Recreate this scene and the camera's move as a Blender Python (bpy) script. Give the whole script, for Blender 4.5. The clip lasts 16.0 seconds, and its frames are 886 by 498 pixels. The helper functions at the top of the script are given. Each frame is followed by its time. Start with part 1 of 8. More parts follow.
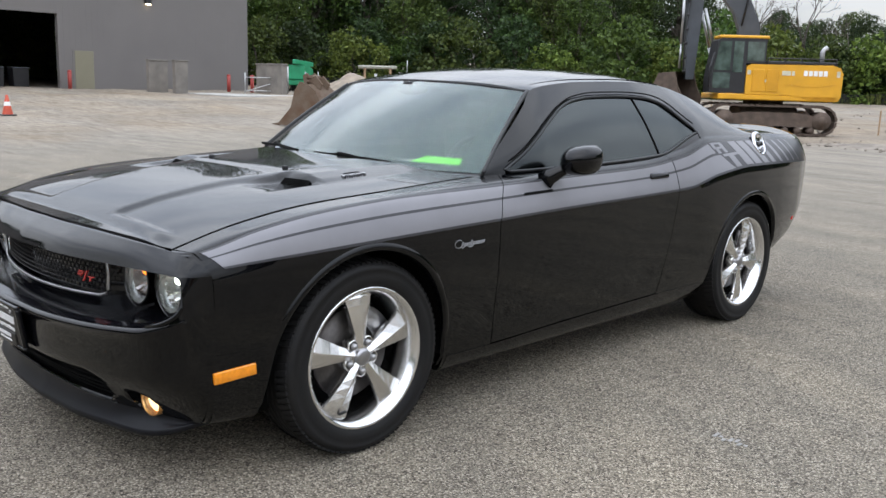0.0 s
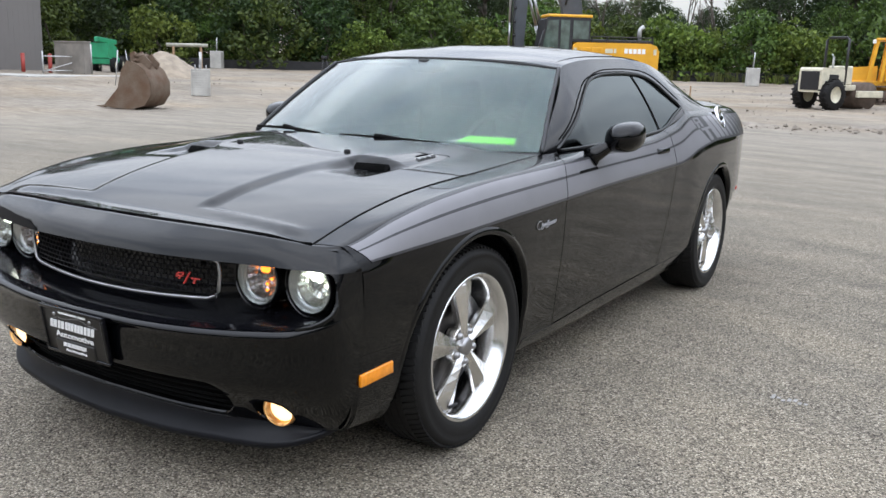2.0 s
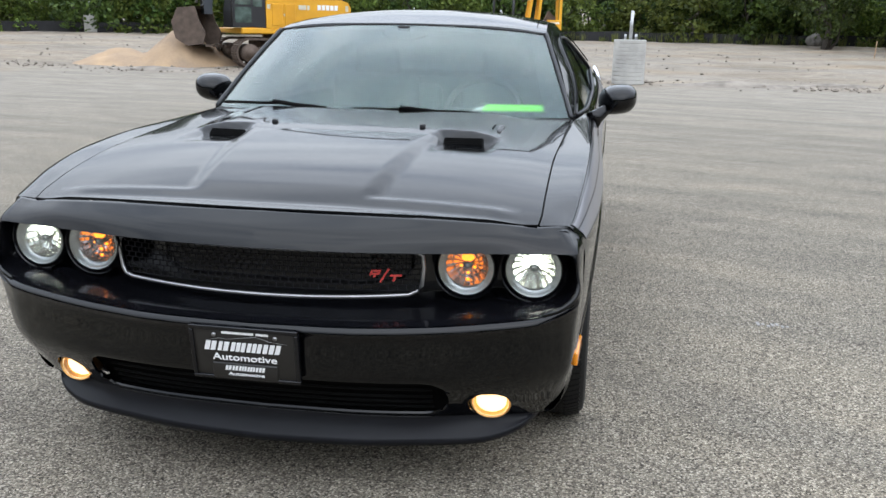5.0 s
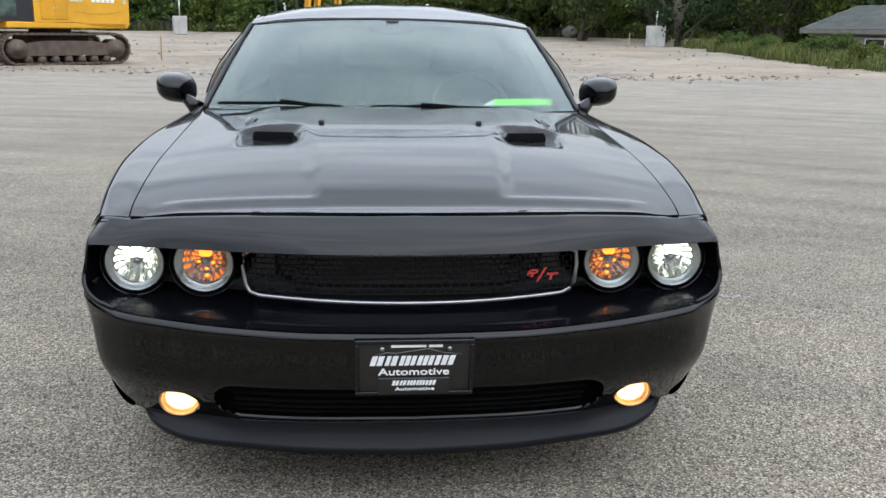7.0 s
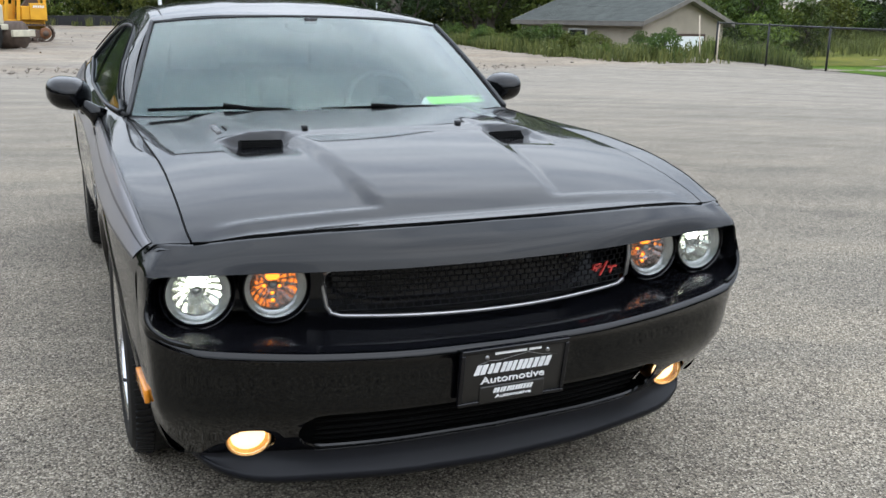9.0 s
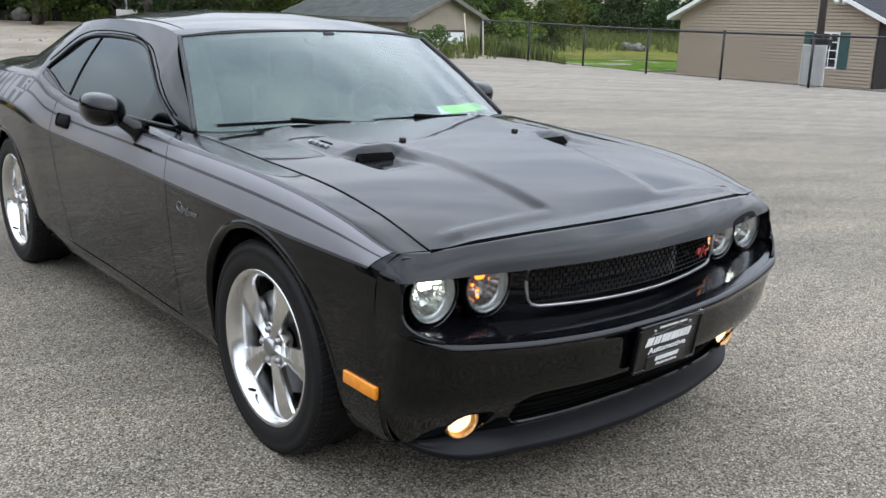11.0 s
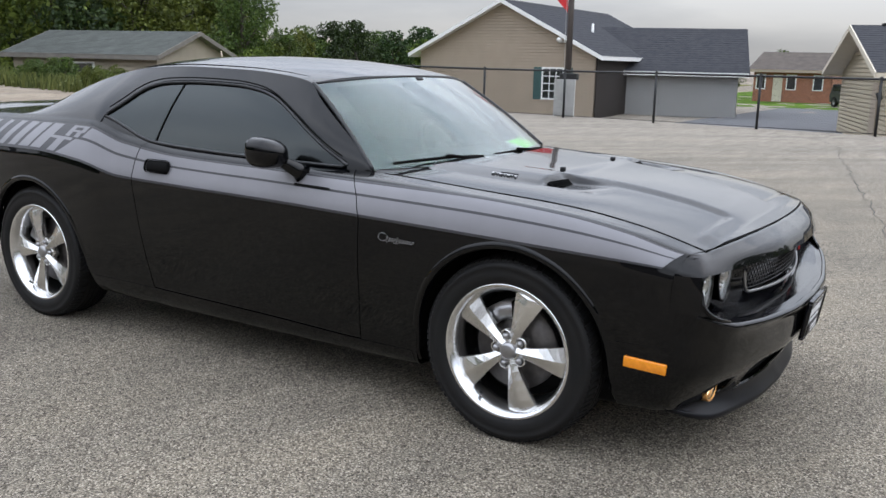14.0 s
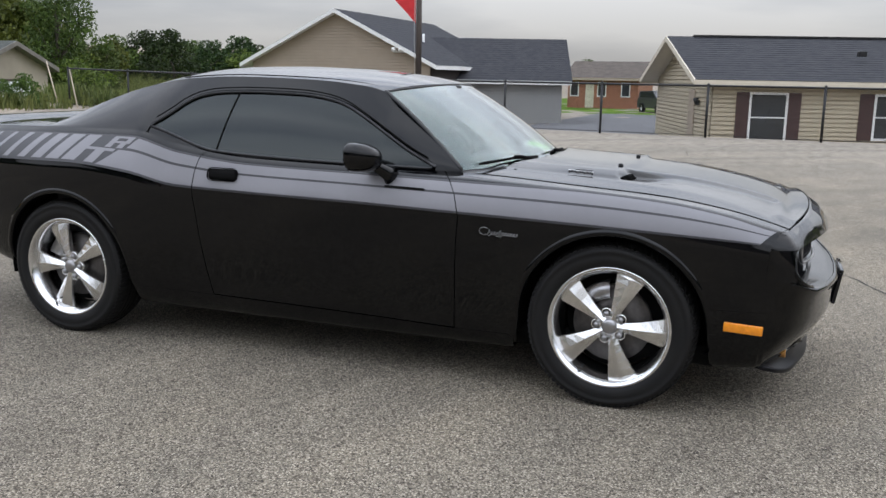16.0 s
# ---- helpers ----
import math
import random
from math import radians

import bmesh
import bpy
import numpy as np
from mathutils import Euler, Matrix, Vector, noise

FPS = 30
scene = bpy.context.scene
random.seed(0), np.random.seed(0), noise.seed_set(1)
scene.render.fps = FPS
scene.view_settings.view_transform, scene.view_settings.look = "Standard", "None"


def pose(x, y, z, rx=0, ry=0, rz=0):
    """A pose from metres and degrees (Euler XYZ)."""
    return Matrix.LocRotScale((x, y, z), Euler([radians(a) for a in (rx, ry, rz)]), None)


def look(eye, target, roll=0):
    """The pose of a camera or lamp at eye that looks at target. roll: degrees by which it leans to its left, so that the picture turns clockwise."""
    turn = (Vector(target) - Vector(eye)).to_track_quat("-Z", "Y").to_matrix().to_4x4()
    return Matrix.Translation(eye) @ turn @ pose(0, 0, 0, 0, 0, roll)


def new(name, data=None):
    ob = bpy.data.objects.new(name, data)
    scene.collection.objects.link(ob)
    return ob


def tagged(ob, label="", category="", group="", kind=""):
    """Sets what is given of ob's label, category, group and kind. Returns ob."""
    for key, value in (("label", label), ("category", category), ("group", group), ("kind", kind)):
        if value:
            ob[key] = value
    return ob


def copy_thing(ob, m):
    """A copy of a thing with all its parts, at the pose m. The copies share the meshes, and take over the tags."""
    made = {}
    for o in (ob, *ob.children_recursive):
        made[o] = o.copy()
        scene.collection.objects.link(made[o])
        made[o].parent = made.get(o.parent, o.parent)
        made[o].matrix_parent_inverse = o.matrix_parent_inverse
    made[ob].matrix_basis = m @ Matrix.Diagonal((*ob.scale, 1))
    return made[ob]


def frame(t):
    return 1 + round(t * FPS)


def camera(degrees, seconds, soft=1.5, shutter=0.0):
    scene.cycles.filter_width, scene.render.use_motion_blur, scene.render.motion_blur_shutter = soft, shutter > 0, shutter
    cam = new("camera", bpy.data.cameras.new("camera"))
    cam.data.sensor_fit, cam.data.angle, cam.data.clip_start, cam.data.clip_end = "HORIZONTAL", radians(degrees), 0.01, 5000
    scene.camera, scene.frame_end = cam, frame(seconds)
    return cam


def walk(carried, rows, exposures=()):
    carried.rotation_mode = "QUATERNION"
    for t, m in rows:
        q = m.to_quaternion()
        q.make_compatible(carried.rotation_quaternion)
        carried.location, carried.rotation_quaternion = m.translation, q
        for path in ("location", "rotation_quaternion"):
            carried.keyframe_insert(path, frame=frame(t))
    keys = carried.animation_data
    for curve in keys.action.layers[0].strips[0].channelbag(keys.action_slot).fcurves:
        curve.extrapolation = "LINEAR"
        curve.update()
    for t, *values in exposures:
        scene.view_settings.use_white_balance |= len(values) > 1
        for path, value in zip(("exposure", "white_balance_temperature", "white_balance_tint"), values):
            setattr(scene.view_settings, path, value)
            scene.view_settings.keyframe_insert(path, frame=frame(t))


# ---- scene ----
# Metres; the car faces -y, its front axle stands over y = 0, its driver side is +x.
cam = camera(52.82, 16.0)


def eye_at(x, y, z, pitch, roll, yaw):
    """A pose from place, pitch, roll and yaw in degrees."""
    turn = Euler((radians(90 + pitch), 0, radians(yaw))).to_matrix().to_4x4()
    return Matrix.Translation((x, y, z)) @ turn @ pose(0, 0, 0, 0, 0, roll)


PATH = [
    (0, 3.3108, -2.0568, 1.3714, -10.663, 1.742, 44.506),
    (0.5, 3.0817, -2.2141, 1.3692, -11.048, 1.706, 41.467),
    (1, 2.8656, -2.3782, 1.3684, -11.241, 1.703, 38.441),
    (1.5, 2.6584, -2.5352, 1.3652, -11.377, 1.565, 35.611),
    (2, 2.4233, -2.6269, 1.3395, -11.657, 1.548, 31.989),
    (2.5, 2.1749, -2.7223, 1.3249, -11.869, 1.334, 28.256),
    (3, 1.9335, -2.8264, 1.3221, -12.37, 1.315, 24.839),
    (5.5, 0.6597, -3.1673, 1.3593, -14.019, 1.059, 6.269),
    (6, 0.3845, -3.1795, 1.3469, -14.031, 1.053, 2.719),
    (6.5, 0.1217, -3.1664, 1.3399, -13.998, 0.903, -1.151),
    (7, -0.133, -3.1413, 1.3461, -14.063, 0.948, -5.198),
    (7.5, -0.3856, -3.0965, 1.3422, -14.133, 0.853, -11.069),
    (8, -0.601, -2.9955, 1.3419, -14.098, 0.819, -15.659),
    (8.5, -0.8047, -2.932, 1.3456, -14.205, 0.812, -19.395),
    (11, -2.2444, -2.5146, 1.4336, -14.425, 1.477, -39.794),
    (11.5, -2.5109, -2.3956, 1.4329, -14.386, 1.374, -42.478),
    (12, -2.7491, -2.2412, 1.4276, -14.412, 1.252, -44.533),
    (12.5, -2.9969, -2.1073, 1.4197, -14.235, 0.909, -46.722),
    (13, -3.3271, -1.9726, 1.4453, -13.935, 1.289, -50.845),
    (13.5, -3.5835, -1.7818, 1.4322, -13.23, 1.262, -54.313),
    (14, -3.8037, -1.5354, 1.443, -11.82, 1.263, -57.704),
    (14.5, -4.0512, -1.3182, 1.4182, -11.294, 1.17, -61.037),
    (15, -4.3167, -1.1086, 1.4284, -11.15, 1.086, -64.335),
    (15.5, -4.4814, -0.861, 1.4142, -11.115, 1.006, -67.07),
    (16, -4.6422, -0.6234, 1.4177, -11.003, 0.976, -69.566),
]
walk(cam, [(t, eye_at(*row)) for t, *row in PATH],
     [(0, -0.34, 6700, 10), (2, -0.24, 6650, 10), (5.5, -0.19, 6550, 8), (8.5, -0.23, 6550, 8), (11, -0.25, 6550, 9), (12, -0.26, 6560, 9), (12.5, -0.28, 6580, 9), (13, -0.48, 6600, 9), (13.5, -0.42, 6640, 10), (14.5, -0.36, 6680, 11), (15.2, -0.38, 6700, 11), (16, -0.50, 6750, 11)])

# ---- world ----
SUN_UP, SUN_TURN = radians(52), radians(150)
world = bpy.data.worlds.new("overcast_sky")
scene.world = world
world.use_nodes = True
wn, wl = world.node_tree.nodes, world.node_tree.links
wn.clear()
w_out = wn.new("ShaderNodeOutputWorld")
w_bg = wn.new("ShaderNodeBackground")
w_sky = wn.new("ShaderNodeTexSky")
w_sky.sky_type, w_sky.sun_disc = "NISHITA", False
w_sky.sun_elevation, w_sky.sun_rotation = SUN_UP, SUN_TURN
w_co = wn.new("ShaderNodeTexCoord")
w_map = wn.new("ShaderNodeMapping")
w_map.inputs["Scale"].default_value = (1.0, 1.0, 5.0)
w_noise = wn.new("ShaderNodeTexNoise")
w_noise.inputs["Scale"].default_value, w_noise.inputs["Detail"].default_value = 2.2, 6.0
w_ramp = wn.new("ShaderNodeValToRGB")
w_ramp.color_ramp.elements[0].position, w_ramp.color_ramp.elements[0].color = 0.30, (5.2, 5.5, 6.0, 1)
w_ramp.color_ramp.elements[1].position, w_ramp.color_ramp.elements[1].color = 0.62, (8.8, 8.9, 9.0, 1)
w_mix = wn.new("ShaderNodeMix")
w_mix.data_type = "RGBA"
w_mix.inputs["Factor"].default_value = 0.88
wl.new(w_co.outputs["Generated"], w_map.inputs["Vector"])
wl.new(w_map.outputs["Vector"], w_noise.inputs["Vector"])
wl.new(w_noise.outputs["Fac"], w_ramp.inputs["Fac"])
wl.new(w_sky.outputs["Color"], w_mix.inputs["A"])
wl.new(w_ramp.outputs["Color"], w_mix.inputs["B"])
# an overcast sky is brighter overhead than at the horizon
w_sep = wn.new("ShaderNodeSeparateXYZ")
w_rise = wn.new("ShaderNodeMapRange")
w_rise.inputs["From Min"].default_value, w_rise.inputs["From Max"].default_value = 0.02, 0.62
w_rise.inputs["To Min"].default_value, w_rise.inputs["To Max"].default_value = 0.0, 1.0
w_tone = wn.new("ShaderNodeMix")
w_tone.data_type = "RGBA"
w_tone.inputs["A"].default_value, w_tone.inputs["B"].default_value = (1.0, 1.0, 1.0, 1), (4.3, 4.58, 5.08, 1)
w_mul = wn.new("ShaderNodeVectorMath")
w_mul.operation = "MULTIPLY"
wl.new(w_co.outputs["Generated"], w_sep.inputs["Vector"])
wl.new(w_sep.outputs["Z"], w_rise.inputs["Value"])
wl.new(w_mix.outputs["Result"], w_mul.inputs[0])
wl.new(w_rise.outputs["Result"], w_tone.inputs["Factor"])
wl.new(w_tone.outputs["Result"], w_mul.inputs[1])
wl.new(w_mul.outputs["Vector"], w_bg.inputs["Color"])
wl.new(w_bg.outputs["Background"], w_out.inputs["Surface"])
w_bg.inputs["Strength"].default_value = 0.092
sun = new("sun", bpy.data.lights.new("sun", "SUN"))
sun.data.energy, sun.data.angle, sun.data.color = 0.6, radians(80), (1.0, 0.96, 0.90)
sun.matrix_world = look((0, 0, 0), (-math.sin(SUN_TURN) * math.cos(SUN_UP), -math.cos(SUN_TURN) * math.cos(SUN_UP), -math.sin(SUN_UP)))
scene.view_settings.exposure = 0.0

# ---- materials ----


def paint(name, color, rough=0.5, metal=0.0, vary=0.15, scale=8.0, bump=0.0, bump_scale=60.0, coat=0.0, random_piece=0.0, tint=None, stretch=None, spec=0.5, coat_ior=1.5):
    """A surface with grain at two scales, relief, and an optional second tint and clear coat."""
    m = bpy.data.materials.new(name)
    m.use_nodes = True
    n, l = m.node_tree.nodes, m.node_tree.links
    b = n["Principled BSDF"]
    b.inputs["Roughness"].default_value, b.inputs["Metallic"].default_value = rough, metal
    b.inputs["Specular IOR Level"].default_value = spec
    if coat:
        b.inputs["Coat Weight"].default_value, b.inputs["Coat Roughness"].default_value = coat, 0.03
        b.inputs["Coat IOR"].default_value = coat_ior
    co = n.new("ShaderNodeTexCoord")
    vec = co.outputs["Object"]
    if stretch:
        mp = n.new("ShaderNodeMapping")
        mp.inputs["Scale"].default_value = stretch
        l.new(vec, mp.inputs["Vector"])
        vec = mp.outputs["Vector"]
    big, fine = n.new("ShaderNodeTexNoise"), n.new("ShaderNodeTexNoise")
    big.inputs["Scale"].default_value, big.inputs["Detail"].default_value = scale, 4.0
    fine.inputs["Scale"].default_value, fine.inputs["Detail"].default_value = bump_scale, 3.0
    l.new(vec, big.inputs["Vector"])
    l.new(vec, fine.inputs["Vector"])
    second = tint or [c * (1 - vary) for c in color]
    mix = n.new("ShaderNodeMix")
    mix.data_type = "RGBA"
    mix.inputs["A"].default_value, mix.inputs["B"].default_value = (*second, 1), (*[min(1, c * (1 + vary * 0.5)) for c in color], 1)
    mr = n.new("ShaderNodeMapRange")
    mr.inputs["From Min"].default_value, mr.inputs["From Max"].default_value = 0.32, 0.68
    l.new(big.outputs["Fac"], mr.inputs["Value"])
    l.new(mr.outputs["Result"], mix.inputs["Factor"])
    last = mix.outputs["Result"]
    if vary:
        grain = n.new("ShaderNodeMix")
        grain.data_type, grain.blend_type = "RGBA", "MULTIPLY"
        grain.inputs["Factor"].default_value = min(1.0, vary * 1.5)
        l.new(last, grain.inputs["A"])
        l.new(fine.outputs["Fac"], grain.inputs["B"])
        gain = n.new("ShaderNodeMix")
        gain.data_type, gain.blend_type = "RGBA", "MIX"
        gain.inputs["Factor"].default_value = 0.5
        l.new(last, gain.inputs["A"])
        l.new(grain.outputs["Result"], gain.inputs["B"])
        last = gain.outputs["Result"]
    if random_piece:
        info = n.new("ShaderNodeObjectInfo")
        hs = n.new("ShaderNodeHueSaturation")
        m2 = n.new("ShaderNodeMapRange")
        m2.inputs["To Min"].default_value, m2.inputs["To Max"].default_value = 1 - random_piece, 1 + random_piece
        l.new(info.outputs["Random"], m2.inputs["Value"])
        l.new(m2.outputs["Result"], hs.inputs["Value"])
        l.new(last, hs.inputs["Color"])
        last = hs.outputs["Color"]
    l.new(last, b.inputs["Base Color"])
    if bump:
        bp = n.new("ShaderNodeBump")
        bp.inputs["Strength"].default_value, bp.inputs["Distance"].default_value = bump, 0.01
        l.new(fine.outputs["Fac"], bp.inputs["Height"])
        l.new(bp.outputs["Normal"], b.inputs["Normal"])
    return m


def glow(name, color, strength):
    m = bpy.data.materials.new(name)
    m.use_nodes = True
    b = m.node_tree.nodes["Principled BSDF"]
    b.inputs["Base Color"].default_value = (*color, 1)
    b.inputs["Emission Color"].default_value, b.inputs["Emission Strength"].default_value = (*color, 1), strength
    return m


def clear(name, color=(1, 1, 1), rough=0.02, ior=1.45):
    m = bpy.data.materials.new(name)
    m.use_nodes = True
    b = m.node_tree.nodes["Principled BSDF"]
    b.inputs["Base Color"].default_value = (*color, 1)
    b.inputs["Roughness"].default_value, b.inputs["Transmission Weight"].default_value, b.inputs["IOR"].default_value = rough, 1.0, ior
    return m


def thin_pane(name, through_color, ior, gloss_color):
    """A thin pane: what lies behind, tinted, under a mirror that grows with the slant of the view."""
    m = bpy.data.materials.new(name)
    m.use_nodes = True
    n, l = m.node_tree.nodes, m.node_tree.links
    n.remove(n["Principled BSDF"])
    see, shine, fr, mx = n.new("ShaderNodeBsdfTransparent"), n.new("ShaderNodeBsdfGlossy"), n.new("ShaderNodeFresnel"), n.new("ShaderNodeMixShader")
    see.inputs["Color"].default_value, shine.inputs["Color"].default_value = (*through_color, 1), (*gloss_color, 1)
    shine.inputs["Roughness"].default_value, fr.inputs["IOR"].default_value = 0.085, ior
    l.new(fr.outputs["Fac"], mx.inputs[0])
    l.new(see.outputs[0], mx.inputs[1])
    l.new(shine.outputs[0], mx.inputs[2])
    l.new(mx.outputs[0], n["Material Output"].inputs["Surface"])
    return m


BLACK = paint("black_car_paint", (0.0009, 0.0011, 0.0016), 0.3, 0.0, 0.12, 3.0, coat=1.0, spec=0.02, coat_ior=1.395)
GLOSS = paint("gloss_black_plastic", (0.004, 0.0042, 0.0055), 0.14, 0.0, 0.1, 6.0, coat=0.2, spec=0.3)
MATTE = paint("matte_black_plastic", (0.012, 0.013, 0.015), 0.45, 0.0, 0.2, 20.0, bump=0.05, bump_scale=400)
DARK = paint("dark_cavity", (0.005, 0.005, 0.005), 0.7, 0.0, 0.2, 10.0, spec=0.06)
RUBBER = paint("tyre_rubber", (0.0065, 0.0065, 0.007), 0.6, 0.0, 0.25, 14.0, bump=0.08, bump_scale=120, tint=(0.010, 0.0095, 0.009), spec=0.25)
STRIPE = paint("graphite_stripe_vinyl", (0.215, 0.212, 0.228), 0.42, 0.25, 0.06, 5.0, coat=0.35)
STRIPE_EDGE = paint("charcoal_stripe_vinyl", (0.030, 0.030, 0.035), 0.42, 0.1, 0.06, 5.0, coat=0.35)
CHROME = paint("polished_aluminium", (0.86, 0.86, 0.87), 0.10, 1.0, 0.04, 9.0)
BOWL = paint("lamp_reflector", (0.72, 0.73, 0.69), 0.20, 0.95, 0.06, 60.0)
TURNBOWL = paint("clear_lamp_reflector", (0.56, 0.53, 0.52), 0.20, 1.0, 0.06, 60.0)
RIMALU = paint("machined_aluminium", (0.80, 0.80, 0.80), 0.20, 1.0, 0.05, 14.0)
MESHBLACK = paint("black_grille_plastic", (0.006, 0.006, 0.008), 0.4, 0.0, 0.1, 20.0, spec=0.25)
SPOKE = paint("bright_alloy", (0.80, 0.79, 0.77), 0.24, 1.0, 0.05, 12.0)
FOGBOWL = paint("gold_fog_reflector", (0.9, 0.50, 0.18), 0.4, 1.0, 0.1, 60.0)
STEEL = paint("dull_steel", (0.42, 0.42, 0.43), 0.35, 1.0, 0.15, 20.0, bump=0.05, bump_scale=90)
IRON = paint("brake_iron", (0.13, 0.12, 0.115), 0.5, 0.9, 0.2, 30.0)
AMBER = paint("amber_lens", (0.85, 0.28, 0.01), 0.15, 0.0, 0.12, 60.0, coat=0.8)
REDLENS = paint("red_lens", (0.55, 0.01, 0.01), 0.15, 0.0, 0.1, 60.0, coat=0.8)
REDBADGE = paint("red_enamel", (0.52, 0.04, 0.035), 0.25, 0.0, 0.1, 30.0, coat=0.5)
WHITEINK = paint("white_print", (0.8, 0.8, 0.8), 0.5, 0.0, 0.05, 40.0)
GREENPAPER = paint("neon_green_paper", (0.20, 0.97, 0.03), 0.6, 0.0, 0.06, 9.0)
PAPER = paint("white_paper", (0.72, 0.78, 0.78), 0.6, 0.0, 0.05, 9.0)
CABIN = paint("dark_cabin_trim", (0.02, 0.02, 0.022), 0.6, 0.0, 0.2, 20.0)
LEATHER = paint("dark_seat_leather", (0.022, 0.022, 0.024), 0.45, 0.0, 0.2, 25.0, bump=0.1, bump_scale=200)
WS_GLASS = clear("windscreen_glass", (0.80, 0.88, 0.85), 0.05, 1.54)
WS_GLASS.node_tree.nodes["Principled BSDF"].inputs["Specular Tint"].default_value = (0.80, 1.0, 0.95, 1)
TINT = thin_pane("dark_tinted_glass", (0.035, 0.04, 0.043), 1.5, (0.92, 1.0, 1.0))
FRIT = paint("black_ceramic_border", (0.004, 0.004, 0.0045), 0.9, 0.0, 0.1, 20.0, spec=0.0)
CHIN = paint("satin_black_spoiler", (0.006, 0.0065, 0.009), 0.40, 0.0, 0.15, 12.0, spec=0.20)
MILKY = paint("frosted_lamp_ring", (0.37, 0.39, 0.37), 0.22, 0.7, 0.1, 30.0, coat=0.6)
LENS = clear("clear_lamp_lens", (0.97, 0.98, 1.0))
HOT_WHITE = glow("lit_headlamp_bulb", (0.95, 1.0, 0.86), 14.0)
HOT_AMBER = glow("lit_amber_bulb_and_glint", (1.0, 0.26, 0.02), 3.6)
HOT_FOG = glow("lit_fog_bulb", (1.0, 0.72, 0.40), 2.6)

# ---- mesh tools ----


def part(name, bm, material, parent, label="", smooth=True, thick=0.0):
    """Links a bmesh as one mesh object under a thing or a part."""
    me = bpy.data.meshes.new(name)
    if thick:
        for e in bm.edges:
            e.smooth = not e.is_boundary
    bm.to_mesh(me)
    bm.free()
    if smooth:
        me.polygons.foreach_set("use_smooth", [True] * len(me.polygons))
    me.materials.append(material)
    ob = new(name, me)
    ob.parent = parent
    if thick:
        s = ob.modifiers.new("thickness", "SOLIDIFY")
        s.thickness, s.offset = thick, -1.0
    if label:
        ob["label"] = label
    return ob


def thing(name, label, category, group="", kind="", at=None):
    ob = new(name)
    if at is not None:
        ob.matrix_basis = at
    return tagged(ob, label, category, group, kind)


def structure(name, bm, material, label, category, smooth=False, kind="structure"):
    ob = part(name, bm, material, None, "", smooth)
    return tagged(ob, label, category, "", kind)


def pchip(xk, yk, x):
    """Shape-keeping cubic through (xk, yk) along yk's last axis."""
    xk, yk, x = np.asarray(xk, float), np.asarray(yk, float), np.asarray(x, float)
    h = np.diff(xk)
    d = np.diff(yk, axis=-1) / h
    m = np.zeros_like(yk)
    a, b = d[..., :-1], d[..., 1:]
    w1, w2 = 2 * h[1:] + h[:-1], h[1:] + 2 * h[:-1]
    with np.errstate(divide="ignore", invalid="ignore"):
        mid = (w1 + w2) / (w1 / a + w2 / b)
    m[..., 1:-1] = np.where(a * b > 0, mid, 0)
    m[..., 0], m[..., -1] = d[..., 0], d[..., -1]
    i = np.clip(np.searchsorted(xk, x) - 1, 0, len(h) - 1)
    t = (x - xk[i]) / h[i]
    t2, t3 = t * t, t * t * t
    return ((2 * t3 - 3 * t2 + 1) * yk[..., i] + (t3 - 2 * t2 + t) * h[i] * m[..., i]
            + (-2 * t3 + 3 * t2) * yk[..., i + 1] + (t3 - t2) * h[i] * m[..., i + 1])


def sheet(p, flip=False, bm=None, keep=None):
    """A quad sheet from an (n, m, 3) array; keep(i, j) drops cells."""
    bm = bm or bmesh.new()
    n, m, _ = p.shape
    v = [[bm.verts.new(p[i, j]) for j in range(m)] for i in range(n)]
    for i in range(n - 1):
        for j in range(m - 1):
            if keep is None or keep(i, j):
                q = [v[i][j], v[i + 1][j], v[i + 1][j + 1], v[i][j + 1]]
                bm.faces.new(q[::-1] if flip else q)
    loose = [x for row in v for x in row if not x.link_faces]
    for x in loose:
        bm.verts.remove(x)
    return bm


def mirror(p):
    return p * np.array([-1.0, 1.0, 1.0])


def box(bm, lo, hi, m=None, bevel=0.0, seg=1):
    g = bmesh.ops.create_cube(bm, size=1.0)
    c, s = [(a + b) / 2 for a, b in zip(lo, hi)], [b - a for a, b in zip(lo, hi)]
    bmesh.ops.transform(bm, matrix=(m or Matrix()) @ Matrix.LocRotScale(c, None, s), verts=g["verts"])
    if bevel:
        edges = list({e for v in g["verts"] for e in v.link_edges})
        bmesh.ops.bevel(bm, geom=edges, offset=bevel, segments=seg, profile=0.5, affect="EDGES")
    return bm


def prism(bm, outline, lo, hi, axis="x", m=None):
    """Extrudes a 2D outline along an axis; outline is in the other two axes in order."""
    def at(a, b, w):
        return {"x": (w, a, b), "y": (a, w, b), "z": (a, b, w)}[axis]
    ends = []
    for w in (lo, hi):
        ends.append([bm.verts.new((m or Matrix()) @ Vector(at(a, b, w))) for a, b in outline])
    k = len(outline)
    fs = [bm.faces.new(ends[0][::-1]), bm.faces.new(ends[1])]
    for i in range(k):
        fs.append(bm.faces.new([ends[0][i], ends[0][(i + 1) % k], ends[1][(i + 1) % k], ends[1][i]]))
    bmesh.ops.recalc_face_normals(bm, faces=fs)
    return bm


